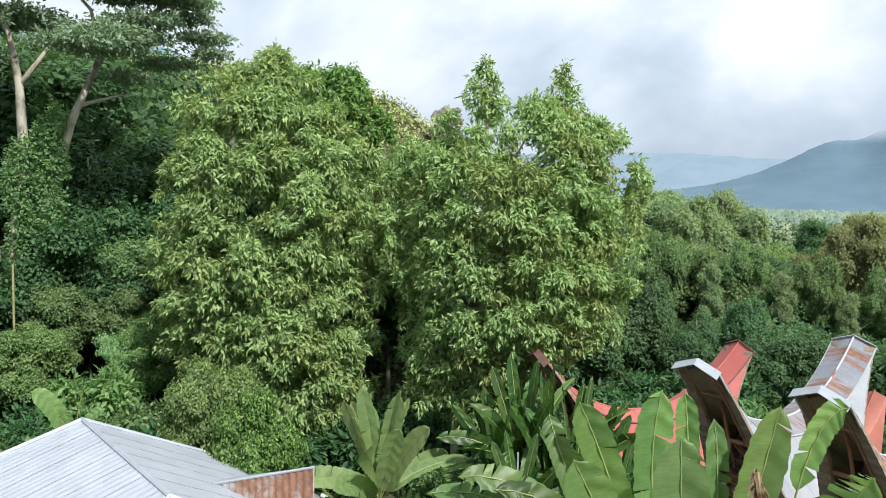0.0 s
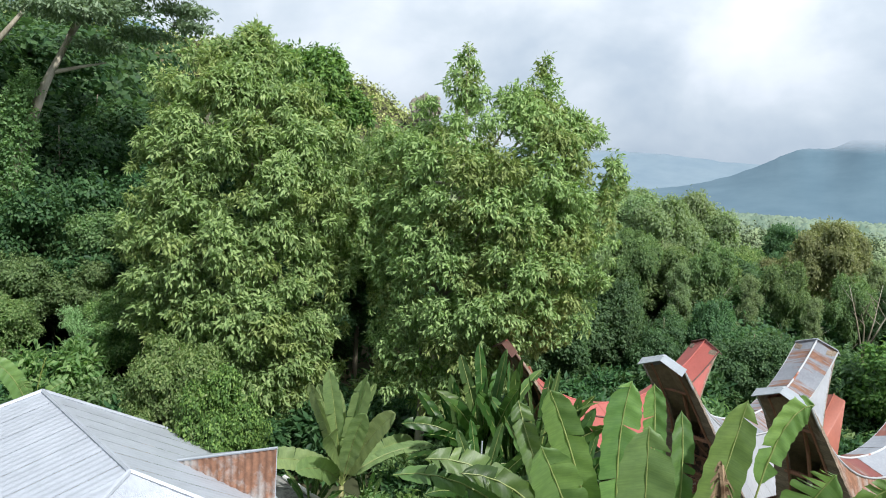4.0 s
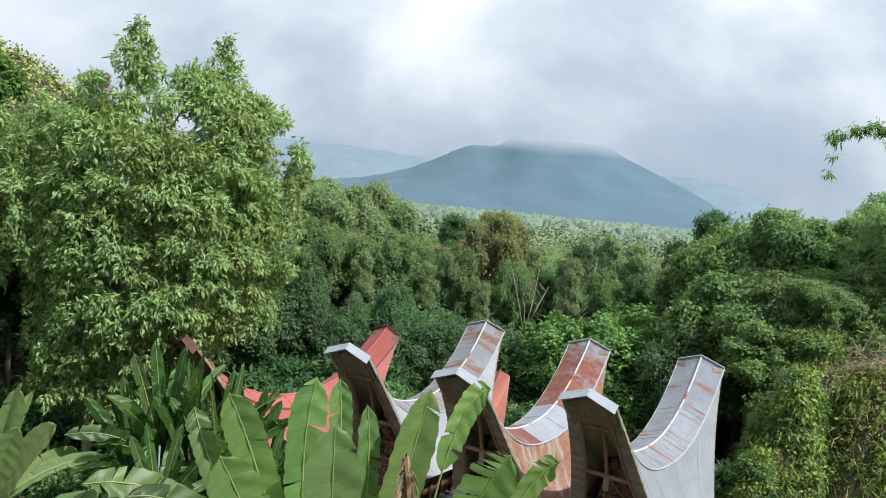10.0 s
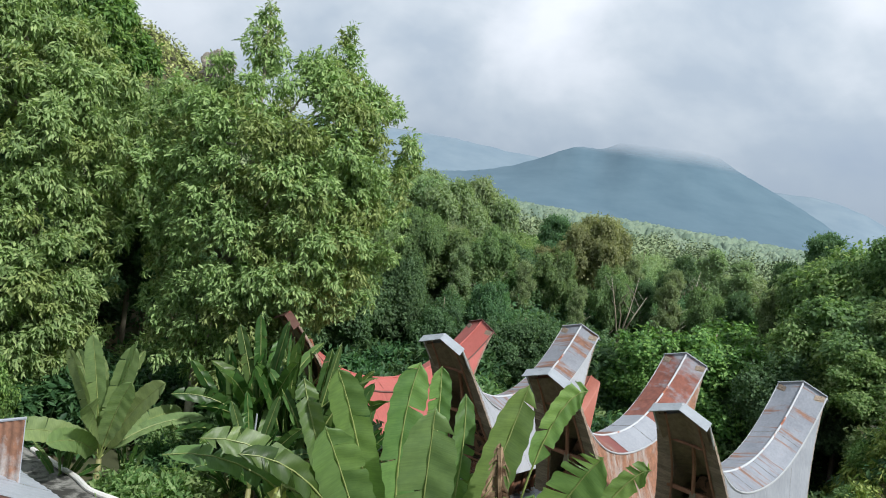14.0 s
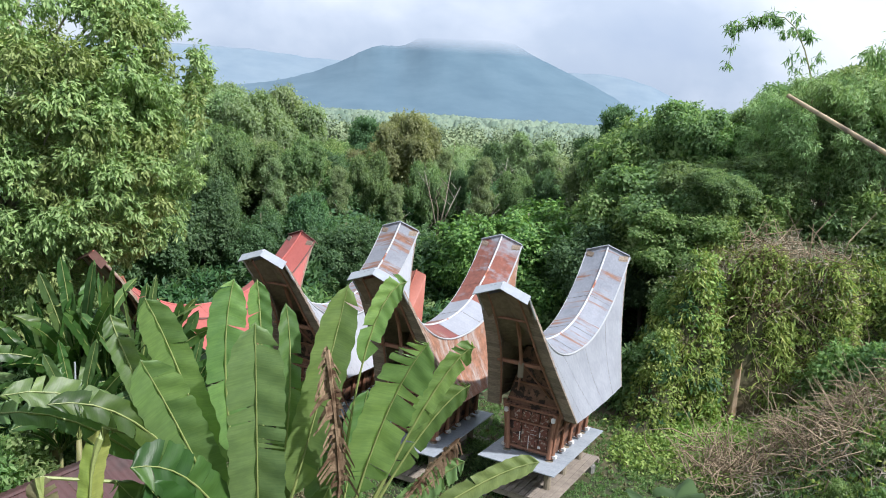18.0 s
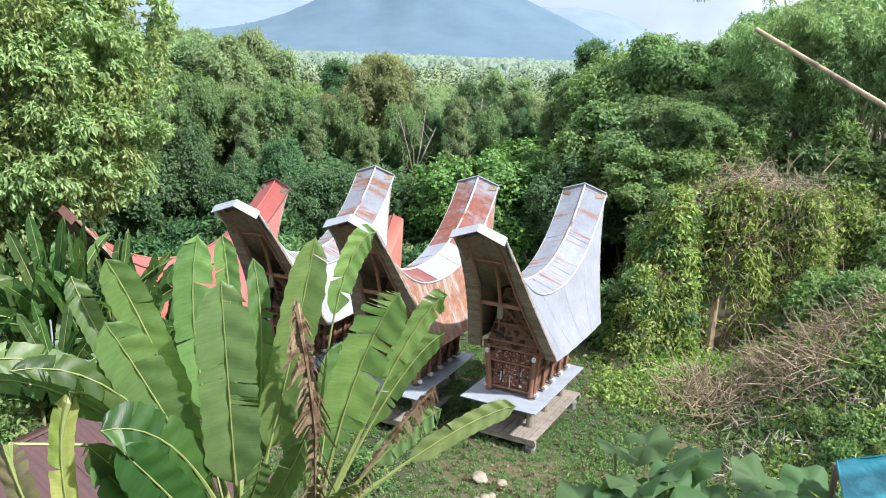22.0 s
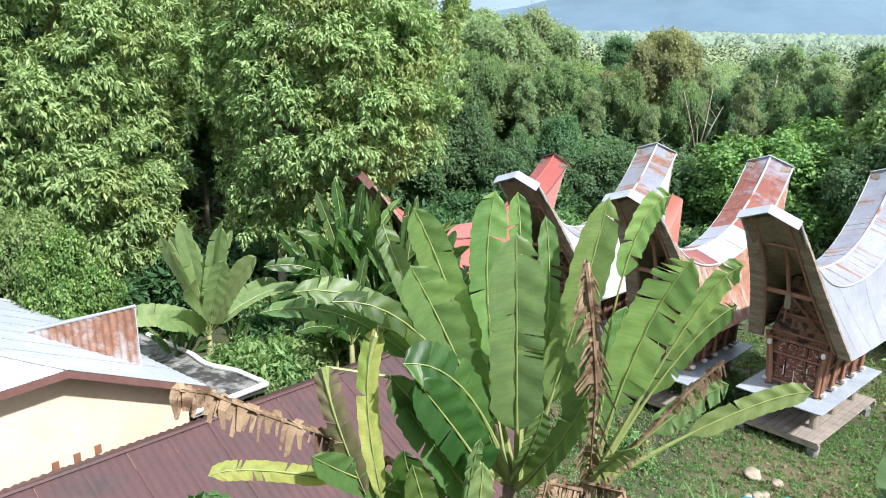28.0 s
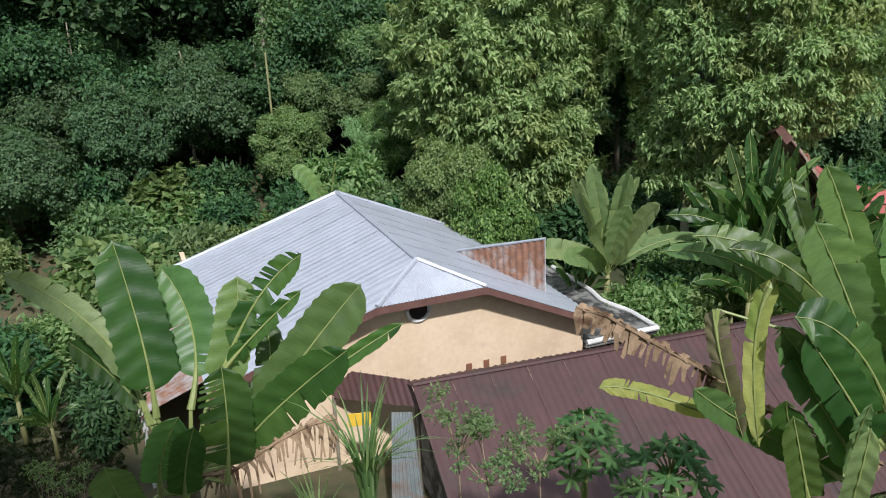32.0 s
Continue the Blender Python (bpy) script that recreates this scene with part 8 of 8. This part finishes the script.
def grass_clump(az, d, z, n, ln, label, seed):
    rng = random.Random(seed)
    p = at(az, d)
    g = ground_z(p.x, p.y)
    bm = bmesh.new()
    for _ in range(n):
        a = rng.uniform(0, 6.28)
        o = Vector((math.cos(a), math.sin(a), 0)) * rng.uniform(0, 0.12) + Vector((0, 0, z - g))
        lean = rng.uniform(0.15, 0.8)
        L = ln * rng.uniform(0.6, 1.1)
        d_ = Vector((math.cos(a), math.sin(a), 0))
        w = Vector((-math.sin(a), math.cos(a), 0)) * 0.016
        pts = [o + d_ * (lean * L * u * u) + Vector((0, 0, L * (u - 0.4 * lean * u ** 3))) for u in (0, 0.3, 0.6, 0.85, 1.0)]
        ws = (0.7, 1.0, 0.8, 0.45, 0.05)
        vs = [(bm.verts.new(q - w * k), bm.verts.new(q + w * k)) for q, k in zip(pts, ws)]
        for s, e in zip(vs, vs[1:]):
            bm.faces.new((s[0], s[1], e[1], e[0]))
    tube_into(bm, [(0, 0, -0.1), (0, 0, z - g + 0.1)], [0.08, 0.1], 8)
    ob = part("grass_clump", bm, M_GRASS)
    ob.location = (p.x, p.y, g)
    tagged(ob, label, "grass", kind="stuff")


grass_clump(-56.0, 7.5, 6.8, 70, 1.35, "clump of tall sword-shaped green grass", 1)
grass_clump(-60.5, 7.6, 6.3, 40, 0.7, "clump of arching green grass", 2)
grass_clump(2.0, 6.0, 8.2, 30, 0.7, "tuft of long green grass", 3)


def sprig(az, d, z0, h, seed, label):
    """A thin twiggy shrub with small leaf tufts."""
    rng = random.Random(seed)
    p = at(az, d)
    g = ground_z(p.x, p.y)
    t = thing("shrub", label, "shrub", pose(p.x, p.y, g), "thin shrubs")
    bm = bmesh.new()
    blobs = []
    b0 = Vector((0, 0, -0.1))
    tube_into(bm, [b0, (0.05, 0, (z0 - g) * 0.6), (0, 0, z0 - g)], [0.02, 0.016, 0.012], 5)
    for _ in range(9):
        a = rng.uniform(0, 6.28)
        e = Vector((math.cos(a) * rng.uniform(0.2, 0.6), math.sin(a) * rng.uniform(0.1, 0.5), z0 - g + rng.uniform(0.3, 1.0) * h))
        tube_into(bm, [(0, 0, z0 - g), e * 0.55 + Vector((0, 0, (z0 - g) * 0.45)), e], [0.011, 0.008, 0.004], 4)
        blobs.append((tuple(e), (0.2, 0.2, 0.1)))
    part("branchwork", bm, M_TWIG, t)
    v, f = leaves(160, blobs, 5, 0.07, 0.5, 0.1, seed, 0.1)
    part("foliage", raw("foliage", v, f), M_LEAF, t)


sprig(-47.5, 9.5, 5.9, 1.0, 1, "thin twiggy shrub with small leaves over the roof")
sprig(-45.0, 9.3, 5.5, 0.9, 2, "thin twiggy shrub with small leaves over the roof")
sprig(-40.5, 9.6, 5.6, 0.5, 3, "thin twiggy shrub with small leaves over the roof")
sprig(-79.5, 15, 1.0, 3.0, 4, "thin dark twiggy shrub beside the yard")
sprig(-78.0, 14, 1.2, 3.2, 5, "thin dark twiggy shrub beside the yard")


# ---- small things ----
def post(az, d, z0, z1, r, mat, label):
    p = at(az, d)
    ob = part("post", tube([(p.x, p.y, z0), (p.x + 0.04, p.y, (z0 + z1) / 2), (p.x, p.y, z1)], [r * 1.1, r, r * 0.95], 8), mat)
    tagged(ob, label, "post", "posts among the bushes")


post(-24.9, 26, -0.2, 4.2, 0.03, M_TRIM2, "thin pale pole among the bananas")
post(-58.6, 40, 2, 9.0, 0.05, M_CULM, "thin upright bamboo pole before the forest")


def small_red_roof(az, d, z, w, label, turn=0):
    p = at(az, d, z)
    t = thing("hut", label, "hut", pose(p.x, p.y, z, 0, 0, turn), "red roofs among the trees")
    for sd in (-1, 1):
        q = [Vector((0, -w, 0.5 * w)), Vector((sd * w * 0.6, -w, 0)), Vector((sd * w * 0.6, w, 0)), Vector((0, w, 0.5 * w))]
        part("roof_sheet", slab(q if sd < 0 else q[::-1], 0.03), M_REDR, t)
    g = ground_z(p.x, p.y) - z
    part("wall", boxed((-w * 0.5, -w * 0.9, g - 0.1), (w * 0.5, w * 0.9, 0.05 * w), 0.01), M_WOOD, t)


def swept_hut(az, d, ztip, turn):
    """A small hut whose red saddle roof rises to one upswept end."""
    p = at(az, d)
    g = ground_z(p.x, p.y)
    t = thing("hut", "small hut with an upswept rust-red metal roof behind the barns", "hut", pose(p.x, p.y, g, 0, 0, turn), "red roofs among the trees")
    h = ztip - g
    for sd in (-1, 1):
        v = []
        for i in range(13):
            y = -3.0 + 3.0 * i / 12
            z = h - 2.0 + 2.0 * (i / 12) ** 2.2
            v += [Vector((0, y, z)), Vector((sd * 0.46, y, z - 0.14)), Vector((sd * 0.5, y, z - 0.2)), Vector((sd * 0.85, min(y, -0.9), min(z - 0.9, h - 2.6)))]
        f = [(4 * i + k, 4 * i + k + 1, 4 * i + k + 5, 4 * i + k + 4) for i in range(12) for k in range(3)]
        part("roof_sheet", raw("roof_sheet", v, f), M_REDO, t)
    part("ridge_batten", tube([(0, -3.0 + 3.0 * i / 12, h - 1.97 + 2.0 * (i / 12) ** 2.2) for i in range(13)], 0.03, 6), M_REDO, t)
    part("wall", boxed((-0.6, -2.8, -0.1), (0.6, -1.0, h - 2.5), 0.02), M_WOOD, t)


M_REDO = sheet_metal("faded_orange_red_sheet", (0.36, 0.12, 0.08), (0.27, 0.09, 0.065), RUST, (0.58, 0.7), metal=0.05, rough=0.6)
swept_hut(-2.1, 37.5, 12.5 + 37.5 * math.tan(radians(-11.5)), -24)
small_red_roof(-34.7, 78, 7.3, 1.4, "distant red roofed hut among trees", 50)


def stone(x, y, s, label):
    bm = bmesh.new()
    bmesh.ops.create_icosphere(bm, subdivisions=3, radius=s)
    for q in bm.verts:
        q.co *= 1 + 0.35 * noise.noise(q.co * (1.4 / s))
        q.co.z *= 0.6
    ob = part("stone", bm, M_ROCK2, shade=True)
    ob.location = (x, y, ground_z(x, y) + s * 0.3)
    tagged(ob, label, "stone", "stones by the barn")


M_ROCK2 = surface("pale_stone", (0.2, 0.16, 0.11), (0.38, 0.32, 0.25), 3, 0.9, 0.5)
for _x, _y, _s in ((1.95, 22.4, 0.26), (2.05, 21.4, 0.16), (2.25, 21.5, 0.14), (1.8, 21.3, 0.12), (2.6, 22.2, 0.17)):
    stone(_x, _y, _s, "pale rounded stone on the bare ground")


def lean_to():
    """The low brown roof, zinc sheet and cloth between house and shed."""
    t = thing("lean_to", "low brown lean-to roof beside the shed", "lean-to", pose(0, 0, 0))
    a, b = at(-57.0, 19.3, 2.55), at(-50.5, 17.6, 2.85)
    n = Vector((0.9, -0.43, 0))
    part("roof_sheet", corrugated(a + n * 1.0 + Vector((0, 0, -0.4)), b + n * 0.7 + Vector((0, 0, -0.4)), b, a, 0.2, 0.016), M_BROWN, t)
    c = at(-52.2, 16.7, 2.5)
    part("zinc_sheet", corrugated(c + Vector((0.9, -0.9, -1.9)), c + Vector((1.4, -0.3, -1.9)), c + Vector((0.35, 0.35, 0)), c, 0.1, 0.012), M_DULL, t, "leaning dull zinc sheet")
    ob = part("cloth", boxed((-0.28, -0.02, -0.35), (0.28, 0.0, 0.0), 0.004, Matrix.Translation(at(-54.8, 17.0, 2.4)) @ Matrix.Rotation(radians(55), 4, "Z")), M_CLOTH, t, "hanging yellow cloth")
    for q in (a + n * 0.9, b + n * 0.6):
        part("post", tube([(q.x, q.y, -0.1), (q.x, q.y, q.z - 0.4)], 0.05, 6), M_BARK, t)


M_DULL = sheet_metal("dull_zinc", (0.14, 0.165, 0.165), (0.08, 0.1, 0.1), (0.12, 0.07, 0.04), (0.5, 0.65), metal=0.2, rough=0.6)
M_CLOTH = surface("yellow_cloth", (0.6, 0.38, 0.02), (0.75, 0.5, 0.05), 4, 0.9, 0.3)
lean_to()


# the patterns from which the trees and shrubs were copied are no longer needed
for _p in (LAYER, OPEN, HAZE, ROUND, DARKT, TALL, BROWN, MANGO, YEL, BAMBOO, BUSH, BUSHD, BUSHY, BUSHL, THICK, *(q[0] for q in LOW.values())):
    for _o in (*_p.children_recursive, _p):
        bpy.data.objects.remove(_o)
